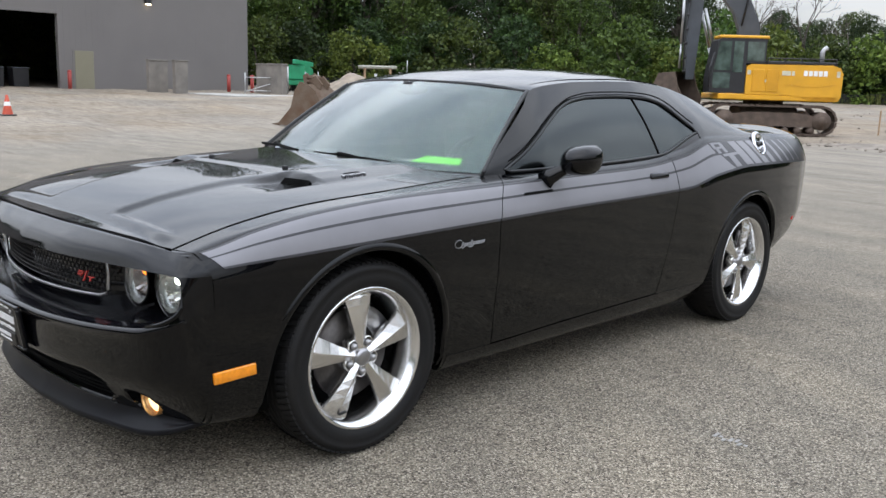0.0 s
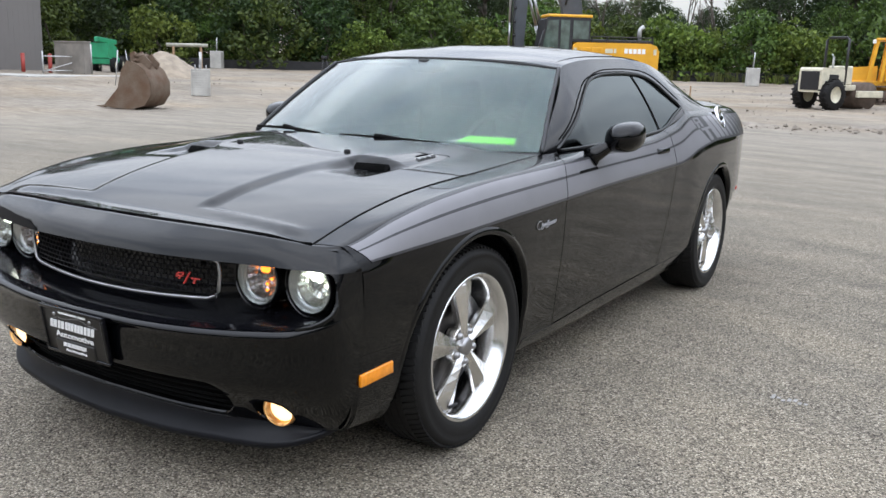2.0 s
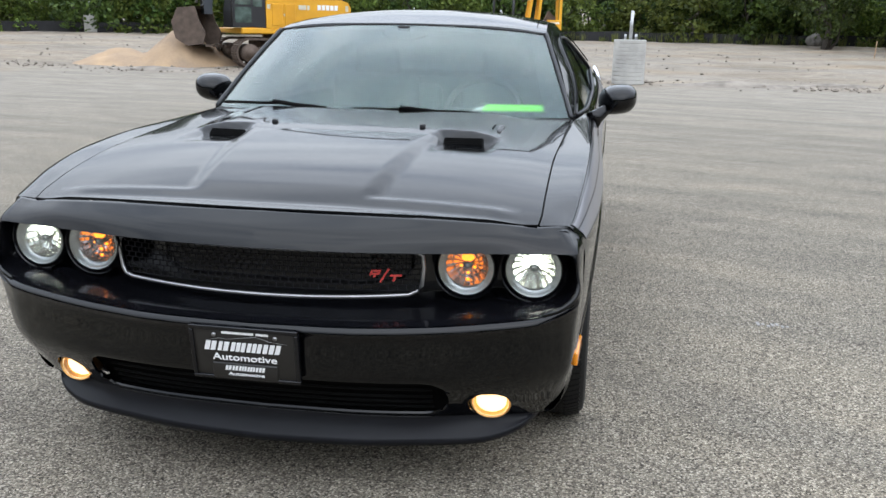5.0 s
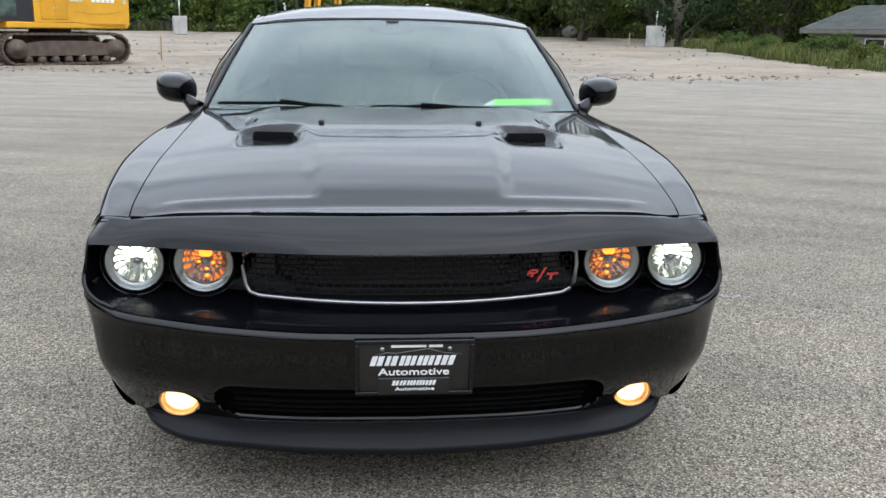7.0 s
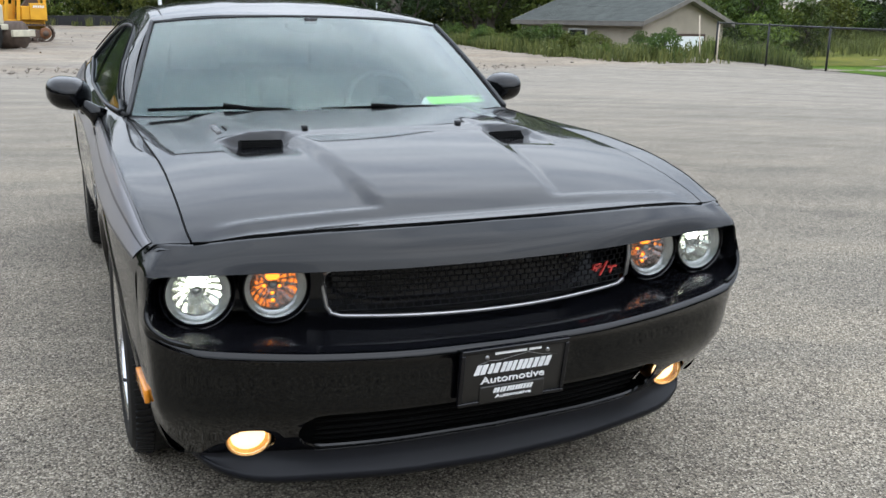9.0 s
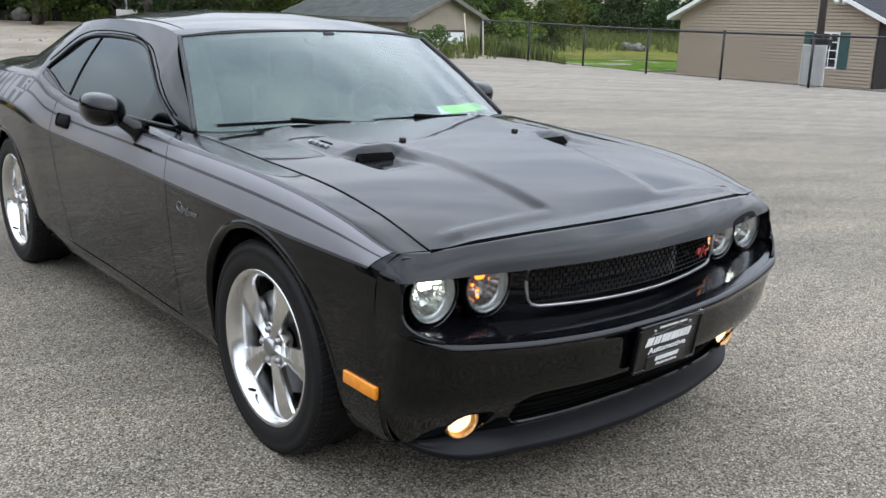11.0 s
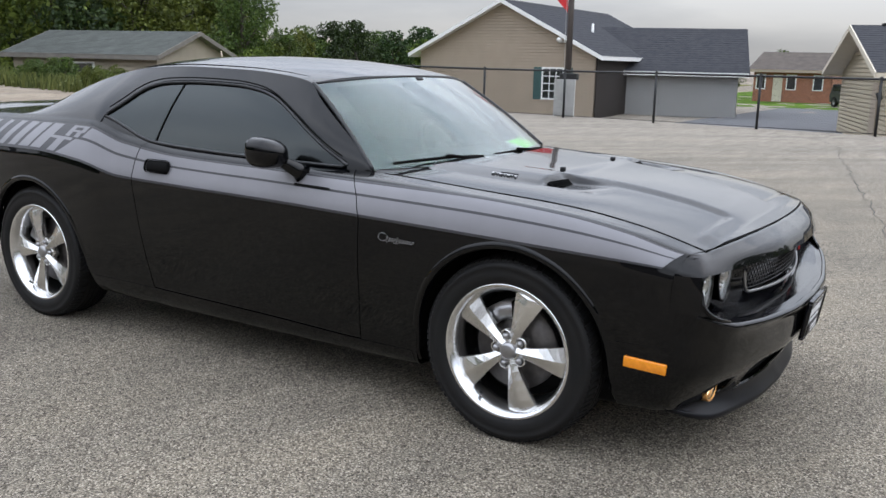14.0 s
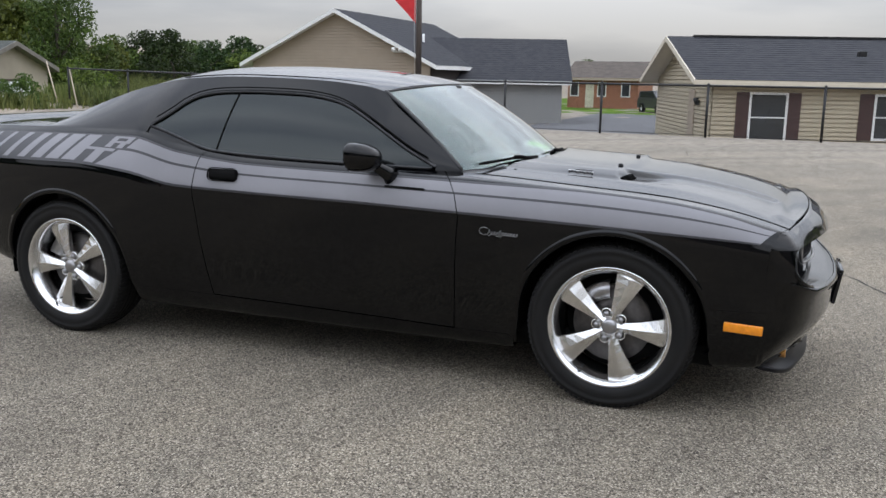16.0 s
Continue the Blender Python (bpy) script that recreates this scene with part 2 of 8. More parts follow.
def lathe(bm, prof, seg=48, m=None, turn=2 * math.pi, start=0.0, flip=False):
    """Turns a profile of (radius, along) round the x axis."""
    full = abs(turn - 2 * math.pi) < 1e-6
    cnt = seg if full else seg + 1
    rows = []
    for i in range(cnt):
        a = start + turn * i / seg
        rows.append([bm.verts.new((m or Matrix()) @ Vector((w, r * math.cos(a), r * math.sin(a)))) for r, w in prof])
    for i in range(seg):
        r0, r1 = rows[i], rows[(i + 1) % cnt]
        for j in range(len(prof) - 1):
            q = [r0[j], r1[j], r1[j + 1], r0[j + 1]]
            bm.faces.new(q[::-1] if flip else q)
    return bm


def tube(bm, pts, r, seg=8, closed=False, flat=None):
    """A tube of radius r along points; flat=(a, b) scales its section."""
    pts = [Vector(p) for p in pts]
    n = len(pts)
    rings = []
    for i, p in enumerate(pts):
        a = pts[(i - 1) % n] if closed or i else p
        b = pts[(i + 1) % n] if closed or i < n - 1 else p
        t = (b - a).normalized()
        up = Vector((0, 0, 1)) if abs(t.z) < 0.95 else Vector((1, 0, 0))
        s = t.cross(up).normalized()
        u = s.cross(t)
        rr = r[i] if isinstance(r, (list, tuple)) else r
        fx, fy = flat or (1, 1)
        rings.append([bm.verts.new(p + s * math.cos(2 * math.pi * k / seg) * rr * fx + u * math.sin(2 * math.pi * k / seg) * rr * fy) for k in range(seg)])
    for i in range(n if closed else n - 1):
        r0, r1 = rings[i], rings[(i + 1) % n]
        for k in range(seg):
            bm.faces.new([r0[k], r0[(k + 1) % seg], r1[(k + 1) % seg], r1[k]])
    if not closed:
        bm.faces.new(rings[0][::-1])
        bm.faces.new(rings[-1])
    return bm


def cyl(bm, a, b, r0, r1=None, seg=16):
    return tube(bm, [a, b], [r0, r0 if r1 is None else r1], seg)


def ellipsoid(bm, c, s, u=16, v=10, m=None):
    g = bmesh.ops.create_uvsphere(bm, u_segments=u, v_segments=v, radius=1.0)
    bmesh.ops.transform(bm, matrix=(m or Matrix()) @ Matrix.LocRotScale(c, None, s), verts=g["verts"])
    return bm


# ---- the car: body lines ----
# Ten lines run along the flank from under the sill (0) to the bonnet gap or the window sill (9).
LY = [-0.70, -0.62, -0.45, -0.20, 0.20, 0.70, 1.20, 1.80, 2.20, 2.50, 2.90, 3.30, 3.70, 3.95]
LX = np.array([
    [0.66, 0.68, 0.70, 0.72, 0.73, 0.73, 0.73, 0.73, 0.73, 0.73, 0.73, 0.72, 0.68, 0.64],
    [0.805, 0.815, 0.82, 0.822, 0.828, 0.835, 0.84, 0.84, 0.84, 0.83, 0.83, 0.83, 0.79, 0.73],
    [0.852, 0.864, 0.868, 0.874, 0.882, 0.888, 0.885, 0.888, 0.89, 0.895, 0.90, 0.88, 0.83, 0.76],
    [0.880, 0.892, 0.900, 0.911, 0.92, 0.905, 0.90, 0.90, 0.91, 0.925, 0.935, 0.91, 0.855, 0.785],
    [0.886, 0.904, 0.918, 0.935, 0.94, 0.925, 0.915, 0.918, 0.93, 0.945, 0.95, 0.93, 0.875, 0.80],
    [0.890, 0.906, 0.922, 0.94, 0.947, 0.938, 0.93, 0.93, 0.94, 0.952, 0.952, 0.935, 0.88, 0.81],
    [0.884, 0.899, 0.919, 0.938, 0.946, 0.94, 0.932, 0.932, 0.94, 0.947, 0.945, 0.93, 0.88, 0.81],
    [0.864, 0.882, 0.905, 0.922, 0.928, 0.920, 0.912, 0.912, 0.917, 0.912, 0.905, 0.895, 0.855, 0.785],
    [0.845, 0.862, 0.875, 0.885, 0.888, 0.884, 0.887, 0.890, 0.892, 0.875, 0.86, 0.845, 0.81, 0.745],
    [0.774, 0.780, 0.780, 0.780, 0.790, 0.806, 0.858, 0.866, 0.868, 0.855, 0.835, 0.815, 0.78, 0.71]])
Z6 = np.array([0.760, 0.768, 0.778, 0.789, 0.803, 0.815, 0.827, 0.837, 0.849, 0.905, 0.939, 0.937, 0.928, 0.915])
Z8 = np.array([0.815, 0.832, 0.880, 0.922, 0.950, 0.962, 0.972, 0.985, 1.030, 1.093, 1.090, 1.085, 1.075, 1.06])
LZ = np.array([
    [0.235, 0.225, 0.21, 0.19, 0.19, 0.19, 0.19, 0.19, 0.19, 0.19, 0.19, 0.30, 0.40, 0.44],
    [0.245, 0.235, 0.22, 0.20, 0.20, 0.20, 0.20, 0.20, 0.20, 0.20, 0.20, 0.31, 0.41, 0.45],
    [0.30, 0.29, 0.28, 0.275, 0.275, 0.275, 0.285, 0.295, 0.30, 0.30, 0.30, 0.36, 0.45, 0.49],
    [0.42, 0.42, 0.42, 0.42, 0.42, 0.42, 0.42, 0.43, 0.43, 0.44, 0.44, 0.46, 0.52, 0.55],
    [0.60, 0.60, 0.60, 0.60, 0.60, 0.60, 0.60, 0.60, 0.61, 0.62, 0.63, 0.63, 0.63, 0.63],
    Z6 - 0.045, Z6, Z6 * 0.45 + Z8 * 0.55, Z8,
    [0.820, 0.846, 0.888, 0.926, 0.955, 0.985, 0.996, 1.008, 1.055, 1.116, 1.115, 1.110, 1.10, 1.09]])
WHEEL_Z, WHEELBASE, ARCH, LEG = 0.362, 2.946, 0.414, 0.16


def flank(y, v, lift=0.0):
    """Points of the driver's flank at the stations y and the line number v; lift moves them outwards."""
    x = pchip(range(10), pchip(LY, LX, y).T, np.array([v]))[:, 0]
    z = pchip(range(10), pchip(LY, LZ, y).T, np.array([v]))[:, 0]
    if lift:
        e = 0.02
        x2 = pchip(range(10), pchip(LY, LX, y).T, np.array([min(9, v + e)]))[:, 0]
        z2 = pchip(range(10), pchip(LY, LZ, y).T, np.array([min(9, v + e)]))[:, 0]
        x1 = pchip(range(10), pchip(LY, LX, y).T, np.array([max(0, v - e)]))[:, 0]
        z1 = pchip(range(10), pchip(LY, LZ, y).T, np.array([max(0, v - e)]))[:, 0]
        nx, nz = z2 - z1, -(x2 - x1)
        k = np.hypot(nx, nz) + 1e-9
        x, z = x + lift * nx / k, z + lift * nz / k
    return np.stack([x, y, z], -1)


def flank_sheet(y0, y1, va, vb, nu, nv, lift=0.0):
    """A sheet of the flank between two edges, each a pair of lists (v, y)."""
    vs = np.linspace(va, vb, nv)
    cols = []
    for v in vs:
        a, b = np.interp(v, *y0), np.interp(v, *y1)
        cols.append(flank(np.linspace(a, b, nu), v, lift))
    return np.stack(cols, 1)


def cut_arch(p, centres):
    """Draws the points inside the wheel arches, round above the hub and straight below, to their edge; returns the points and which cells stay."""
    inside = np.zeros(p.shape[:2], bool)
    q = p.copy()
    for c in centres:
        dy, dz = p[..., 1] - c, p[..., 2] - WHEEL_Z
        d = np.hypot(dy, np.maximum(dz, 0)) + 1e-9
        reach = ARCH + LEG * np.maximum(-dz, 0)
        m = d < reach
        inside |= m
        up, low = m & (dz >= 0), m & (dz < 0)
        q[..., 1][up] = c + (dy / d * ARCH)[up]
        q[..., 2][up] = WHEEL_Z + (dz / d * ARCH)[up]
        q[..., 1][low] = c + (np.sign(dy) * reach)[low]

    def keep(i, j):
        return not (inside[i, j] and inside[i + 1, j] and inside[i, j + 1] and inside[i + 1, j + 1])
    return q, keep


def both(name, p, mat, parent, label="", thick=0.004, keep=None):
    """The part on the driver's side and its mirror image."""
    return [part(name, sheet(p, keep=keep), mat, parent, label, thick=thick), part(name, sheet(mirror(p), True, keep=keep), mat, parent, label, thick=thick)]


car = thing("car", "glossy black two-door muscle coupe with graphite side stripes, headlamps lit", "car")
GAP = 0.003
FRONT_EDGE = ([0, 5, 6, 7, 8, 9], [-0.602, -0.624, -0.631, -0.646, -0.662, -0.686])
DOOR_FRONT = ([2, 3, 4, 5, 6, 7, 8, 9], [0.715, 0.71, 0.705, 0.692, 0.690, 0.715, 0.755, 0.80])
DOOR_REAR = ([2, 3, 4, 5, 6, 7, 8, 9], [2.02, 2.05, 2.075, 2.10, 2.10, 2.09, 2.065, 2.03])


def shifted(edge, d):
    return (edge[0], [y + d for y in edge[1]])


# fender, door, rear quarter, sill, each with its stripes
p, keep = cut_arch(flank_sheet(FRONT_EDGE, shifted(DOOR_FRONT, -GAP), 1.0, 9.0, 84, 64), [0.0])
fenders = both("fender", p, BLACK, car, keep=keep)
p = flank_sheet(shifted(DOOR_FRONT, GAP * 0.5), shifted(DOOR_REAR, -GAP * 0.5), 2.03, 9.0, 60, 44)
doors = both("door", p, BLACK, car)
REAR_EDGE = ([0, 9], [3.95, 3.95])
p, keep = cut_arch(flank_sheet(shifted(DOOR_REAR, GAP), REAR_EDGE, 1.0, 9.0, 100, 64), [WHEELBASE])
quarters = both("rear_quarter_panel", p, BLACK, car, keep=keep)
SILL0, SILL1 = ([0, 9], [0.45, 0.45]), ([0, 9], [2.49, 2.49])
p = flank_sheet(SILL0, SILL1, 0.0, 1.98, 60, 12, 0.0015)
both("sill", p, BLACK, car)


# dark joint behind the fender's front edge
p = flank_sheet(shifted(FRONT_EDGE, -0.02), shifted(FRONT_EDGE, 0.02), 1.0, 9.0, 4, 40, -0.006)
both("fender_joint", p, BLACK, car, thick=0.0)


for side in (1, -1):
    ys = np.linspace(-0.618, -0.440, 12)
    pts = [(side * (float(np.interp(0.492, pchip(LY, LZ, np.array([y]))[:, 0], pchip(LY, LX, np.array([y]))[:, 0])) + 0.0005), y, 0.492 - 0.004 * (y + 0.62) / 0.18) for y in ys]
    part("bumper_seam", tube(bmesh.new(), pts, 0.0016, 4), DARK, car)


def stripe(parents, y0, y1, va, vb, mat, name, n=50, lift=0.0022):
    q = flank_sheet(y0, y1, va, vb, n, 6, lift)
    for ob, flip in zip(parents, (False, True)):
        part(name, sheet(mirror(q) if flip else q, flip), mat, ob)


TIP = ([6, 8], [-0.585, -0.652])
BANDS = [(6.0, 6.16, STRIPE_EDGE), (6.16, 7.02, STRIPE), (7.02, 7.15, STRIPE_EDGE), (7.15, 7.72, STRIPE), (7.72, 7.88, STRIPE_EDGE)]
for va, vb, mat in BANDS:
    nm = "stripe" if mat is STRIPE else "stripe_border"
    stripe(fenders, TIP, shifted(DOOR_FRONT, -GAP), va, vb, mat, nm)
    stripe(doors, shifted(DOOR_FRONT, GAP * 0.5), shifted(DOOR_REAR, -GAP * 0.5), va, vb, mat, nm)
    if mat is STRIPE:
        stripe(quarters, shifted(DOOR_REAR, GAP), ([6.16, 7.02], [2.690, 2.558]) if va < 7 else ([7.15, 7.72], [2.512, 2.448]), va, vb, mat, nm, 24, 0.0032)
stripe(quarters, shifted(DOOR_REAR, GAP), ([6, 8], [3.86, 3.86]), 6.0, 7.88, STRIPE_EDGE, "stripe_border", 60)
# slanted bars thin out towards the tail
LEAN = 0.089
for front, w in ((2.826, 0.088), (2.936, 0.087), (3.054, 0.070), (3.170, 0.054), (3.294, 0.039), (3.412, 0.028), (3.524, 0.020), (3.632, 0.014)):
    stripe(quarters, ([6.2, 7.8], [front, front - 1.6 * LEAN]), ([6.2, 7.8], [front + w, front + w - 1.6 * LEAN]), 6.2, 7.78, STRIPE, "slanted_stripe", 4, 0.0032)
# two decal emblems between band and bars, each of a few strokes: (front edge at the lower line, back edge, low line, high line)
for low, base, rows in ((7.10, 2.524, ((0.092, 0.130, 7.10, 7.75), (0.0, 0.092, 7.63, 7.75), (0.0, 0.092, 7.36, 7.47), (0.0, 0.034, 7.47, 7.63), (0.018, 0.056, 7.10, 7.36))),
                        (6.20, 2.654, ((0.052, 0.112, 6.20, 6.88), (0.0, 0.178, 6.88, 7.04)))):
    for a, b, va, vb in rows:
        f0, f1 = base - LEAN * (va - low), base - LEAN * (vb - low)
        stripe(quarters, ([va, vb], [f0 + a, f1 + a]), ([va, vb], [f0 + b, f1 + b]), va, vb, STRIPE, "decal_stroke", 4, 0.0032)

# wheel arch lips and wells
for side in (1, -1):
    for cy in (0.0, WHEELBASE):
        rows = []
        for k in range(73):
            a = radians(-36 + 252 * k / 72)
            row = []
            for r, out in ((ARCH - 0.012, -0.03), (ARCH - 0.008, 0.002), (ARCH, 0.006), (ARCH + 0.008, 0.006), (ARCH + 0.015, 0.003), (ARCH + 0.022, -0.001)):
                y, z = cy + r * math.cos(a), WHEEL_Z + r * math.sin(a)
                if z < WHEEL_Z:
                    drop = WHEEL_Z - (WHEEL_Z + ARCH * math.sin(a))
                    y, z = cy + math.copysign(r + LEG * drop, math.cos(a)), WHEEL_Z - drop
                xs, zs = pchip(LY, LX, np.array([y]))[:, 0], pchip(LY, LZ, np.array([y]))[:, 0]
                row.append((side * (float(np.interp(z, zs, xs)) + out * min(1, max(0.15, (z - 0.25) / 0.3))), y, z))
            floor_z = float(pchip(LY, LZ[1], np.array([row[2][1]]))[0])
            if row[2][2] > floor_z + 0.01:
                rows.append(row)
        part("arch_lip", sheet(np.array(rows), side < 0), BLACK, car)
        m = Matrix.Translation((0, cy, WHEEL_Z))
        prof = [(0.02, side * 0.52), (ARCH + 0.005, side * 0.52), (ARCH + 0.005, side * 0.88)]
        part("wheel_well", lathe(bmesh.new(), prof, 36, m, radians(200), radians(-10)), DARK, car)

# rear end: the flank's rear edge carried across
rows = []
for v in np.linspace(1, 9, 30):
    e = flank(np.array([3.948]), v)[0]
    u = np.linspace(1, -1, 33)
    bulge = 0.10 * (1 - np.abs(u) ** 2.6)
    rows.append(np.stack([u * e[0], 3.948 + bulge * (1.0 - 0.35 * (v > 5) * (v - 5) / 4), np.full(33, e[2])], -1))
part("rear_fascia", sheet(np.stack(rows, 0), True), BLACK, car, thick=0.004)
for side in (1, -1):
    bm = box(bmesh.new(), (side * 0.12 if side > 0 else -0.66, 3.99, 0.76), (0.66 if side > 0 else -0.12, 4.05, 0.90), None, 0.02, 3)
    part("tail_lamp", bm, REDLENS, car, "red tail lamp")
    bm = box(bmesh.new(), (-0.012, -0.035, -0.013), (0.012, 0.035, 0.013), pose(side * 0.857, 3.70, 0.56, 0, 0, side * 14), 0.005, 2)
    part("rear_side_marker", bm, REDLENS, car, "small red side marker lamp")

# boot lid with a low spoiler
u, v = np.linspace(-1, 1, 41), np.linspace(0, 1, 24)
yy = 3.02 + 0.93 * v
edge = pchip(LY, LX[9], yy) - 0.004
zz = pchip(LY, LZ[9], yy)
rise = pchip([0, 0.55, 0.75, 0.93, 1.0], [0.0, 0.004, 0.022, 0.034, 0.012], v)
p = np.stack([u[:, None] * edge[None], np.broadcast_to(yy, (41, 24)), zz[None] + (0.015 + rise[None]) * (1 - np.abs(u[:, None]) ** 6)], -1)
part("boot_lid", sheet(p), BLACK, car, thick=0.004)

# ---- bonnet ----


def smooth01(t):
    t = np.clip(t, 0, 1)
    return t * t * (3 - 2 * t)


def bonnet_z(x, y):
    """Height of the bonnet: a crowned panel with a raised middle and a step ahead of the side fields."""
    e = pchip(LY, LZ[9], np.clip(y, -0.70, 3))
    ax = np.abs(x)
    crown = np.interp(y, [-0.8, -0.65, 0.1, 0.6], [0.024, 0.027, 0.036, 0.034])
    half = np.interp(y, [-0.62, -0.1, 0.01, 0.05, 0.6], [0.256, 0.308, 0.33, 0.475, 0.50])
    slope = np.interp(y, [-0.62, -0.1, 0.01, 0.05, 0.6], [0.045, 0.05, 0.06, 0.115, 0.115])
    mid = 1 - np.clip((ax - half) / slope, 0, 1)
    step = 1 - smooth01((y + 0.655) / 0.03) if np.isscalar(y) else 1 - smooth01((np.asarray(y) + 0.655) / 0.03)
    raised = np.maximum(mid, step * (1 - smooth01((ax - 0.62) / 0.12)))
    fade = np.interp(y, [-0.70, -0.60, 0.2, 0.47], [0.5, 1.0, 1.0, 0.85])
    ramp = smooth01((y + 0.22) / 0.20) * (1 - smooth01((y - 0.035) / 0.02)) * smooth01((ax - 0.345) / 0.03) * (1 - smooth01((ax - 0.53) / 0.04))
    return e + crown * (1 - (ax / 0.80) ** 3.2) + 0.014 * raised * fade * np.interp(y, [0.0, 0.06], [1.0, 1.35]) - 0.017 * ramp + 0.004 * smooth01((y - 0.03) / 0.03) * (1 - smooth01((y - 0.10) / 0.28)) * smooth01((ax - 0.34) / 0.03) * (1 - smooth01((ax - 0.54) / 0.05))


NX, NY = 121, 96
gx, gt = np.linspace(-1, 1, NX), np.linspace(0, 1, NY)
X = np.zeros((NX, NY))
Y = np.zeros((NX, NY))
for i, u in enumerate(gx):
    f = -0.778 + 0.088 * abs(u) ** 2.2
    r = 0.47 + 0.20 * abs(u) ** 2.5
    Y[i] = f + (r - f) * gt
    X[i] = u * (pchip(LY, LX[9], np.clip(Y[i], -0.70, 3)) - 0.005)
p = np.stack([X, Y, bonnet_z(X, Y)], -1)
bonnet = part("bonnet", sheet(p), BLACK, car, thick=0.006)


def bz(x, y):
    return float(bonnet_z(np.array([x]), np.array([y]))[0])


for side in (1, -1):
    cx, cy = side * 0.448, 0.018
    m = Matrix.Translation((cx, cy - 0.004, bz(cx, -0.01) + 0.007)) @ pose(0, 0, 0, -48, 0, side * 7)
    part("bonnet_scoop", box(bmesh.new(), (-0.072, -0.004, -0.024), (0.072, 0.012, 0.024), m, 0.010, 3), DARK, bonnet, "black mesh bonnet scoop")
    bm = bmesh.new()
    for k in range(11):
        x = -0.062 + k * 0.0124
        box(bm, (x - 0.0008, -0.007, -0.018), (x + 0.0008, -0.003, 0.018), m)
    for k in range(4):
        z = -0.013 + k * 0.0087
        box(bm, (-0.065, -0.0075, z - 0.0008), (0.065, -0.0035, z + 0.0008), m)
    part("scoop_mesh", bm, DARK, bonnet)
    part("washer_nozzle", box(bmesh.new(), (-0.010, -0.010, -0.004), (0.010, 0.012, 0.012), Matrix.Translation((side * 0.283, 0.085, bz(0.283, 0.085))), 0.004, 2), MATTE, bonnet)
    # small raised badge of chrome blocks along the outer slope behind the scoop
    bx, by = side * 0.556, 0.224
    dzx, dzy = (bz(bx + 0.02, by) - bz(bx - 0.02, by)) / 0.04, (bz(bx, by + 0.04) - bz(bx, by - 0.04)) / 0.08
    up = Vector((-dzx, -dzy, 1)).normalized()
    along = (Vector((0, 1, dzy)) * (-side)).normalized()
    m = Matrix.Translation((bx, by, bz(bx, by) + 0.003)) @ Matrix((along, up.cross(along), up)).transposed().to_4x4()
    for k in range(10):
        x = -0.058 + k * 0.0119
        bar = 0.003 if k % 3 == 0 else -0.008
        outline = [(x, -0.008), (x + 0.009, -0.008), (x + 0.009, 0.008), (x + 0.006, 0.008), (x + 0.006, bar + 0.005), (x, bar + 0.005)]
        bm = prism(bmesh.new(), outline, -0.003, 0.003, "z")
        bm.transform(m)
        part("badge_block", bm, STEEL, bonnet, "small chrome badge block", smooth=False)
    part("bonnet_decal", box(bmesh.new(), (-0.050, -0.030, -0.0035), (0.030, -0.024, -0.0012), m), DARK, bonnet)

# dark seals in the gaps round the bonnet
seal = [(X[i, 0], Y[i, 0] - 0.003, float(bonnet_z(X[i, :1], Y[i, :1])[0]) + 0.0004) for i in range(NX)]
part("bonnet_seal", tube(bmesh.new(), seal, 0.0024, 5), DARK, bonnet)
for side in (1, -1):
    ys = np.linspace(-0.68, 0.66, 40)
    xs, zs = pchip(LY, LX[9], ys), pchip(LY, LZ[9], ys)
    part("bonnet_seal", tube(bmesh.new(), [(side * (x - 0.0025), y, z + 0.0006) for x, y, z in zip(xs, ys, zs)], 0.0024, 5), DARK, bonnet)

# ---- nose ----
NX7 = [0, 1, 2, 3, 4, 5, 6]
LEVELS = {
    "a": ([0, 0.25, 0.46, 0.64, 0.774, 0.822, 0.868], [-0.784, -0.779, -0.762, -0.733, -0.694, -0.6775, -0.662], [0.850, 0.848, 0.844, 0.835, 0.823, 0.824, 0.824]),
    "b": ([0, 0.25, 0.46, 0.655, 0.795, 0.860, 0.882], [-0.850, -0.841, -0.812, -0.770, -0.729, -0.701, -0.640], [0.804, 0.804, 0.802, 0.798, 0.793, 0.792, 0.785]),
    "c": ([0, 0.25, 0.46, 0.66, 0.802, 0.884, 0.897], [-0.876, -0.865, -0.831, -0.785, -0.752, -0.718, -0.628], [0.760, 0.760, 0.760, 0.760, 0.760, 0.756, 0.752]),
    "g": ([0, 0.25, 0.46, 0.66, 0.80, 0.898, 0.904], [-0.918, -0.908, -0.879, -0.840, -0.798, -0.728, -0.624], [0.560, 0.562, 0.568, 0.582, 0.597, 0.622, 0.640]),
    "h": ([0, 0.25, 0.46, 0.66, 0.80, 0.890, 0.901], [-0.926, -0.916, -0.888, -0.848, -0.800, -0.715, -0.620], [0.522, 0.524, 0.529, 0.537, 0.543, 0.55, 0.55]),
    "i": ([0, 0.25, 0.46, 0.655, 0.80, 0.880, 0.890], [-0.913, -0.903, -0.874, -0.828, -0.771, -0.695, -0.612], [0.42, 0.42, 0.42, 0.42, 0.42, 0.42, 0.42]),
    "k": ([0, 0.25, 0.46, 0.650, 0.772, 0.838, 0.858], [-0.873, -0.861, -0.826, -0.763, -0.709, -0.660, -0.604], [0.332, 0.332, 0.330, 0.320, 0.312, 0.31, 0.31]),
    "l": ([0, 0.25, 0.46, 0.635, 0.755, 0.808, 0.825], [-0.800, -0.791, -0.763, -0.700, -0.652, -0.622, -0.598], [0.250, 0.250, 0.250, 0.245, 0.24, 0.24, 0.24])}

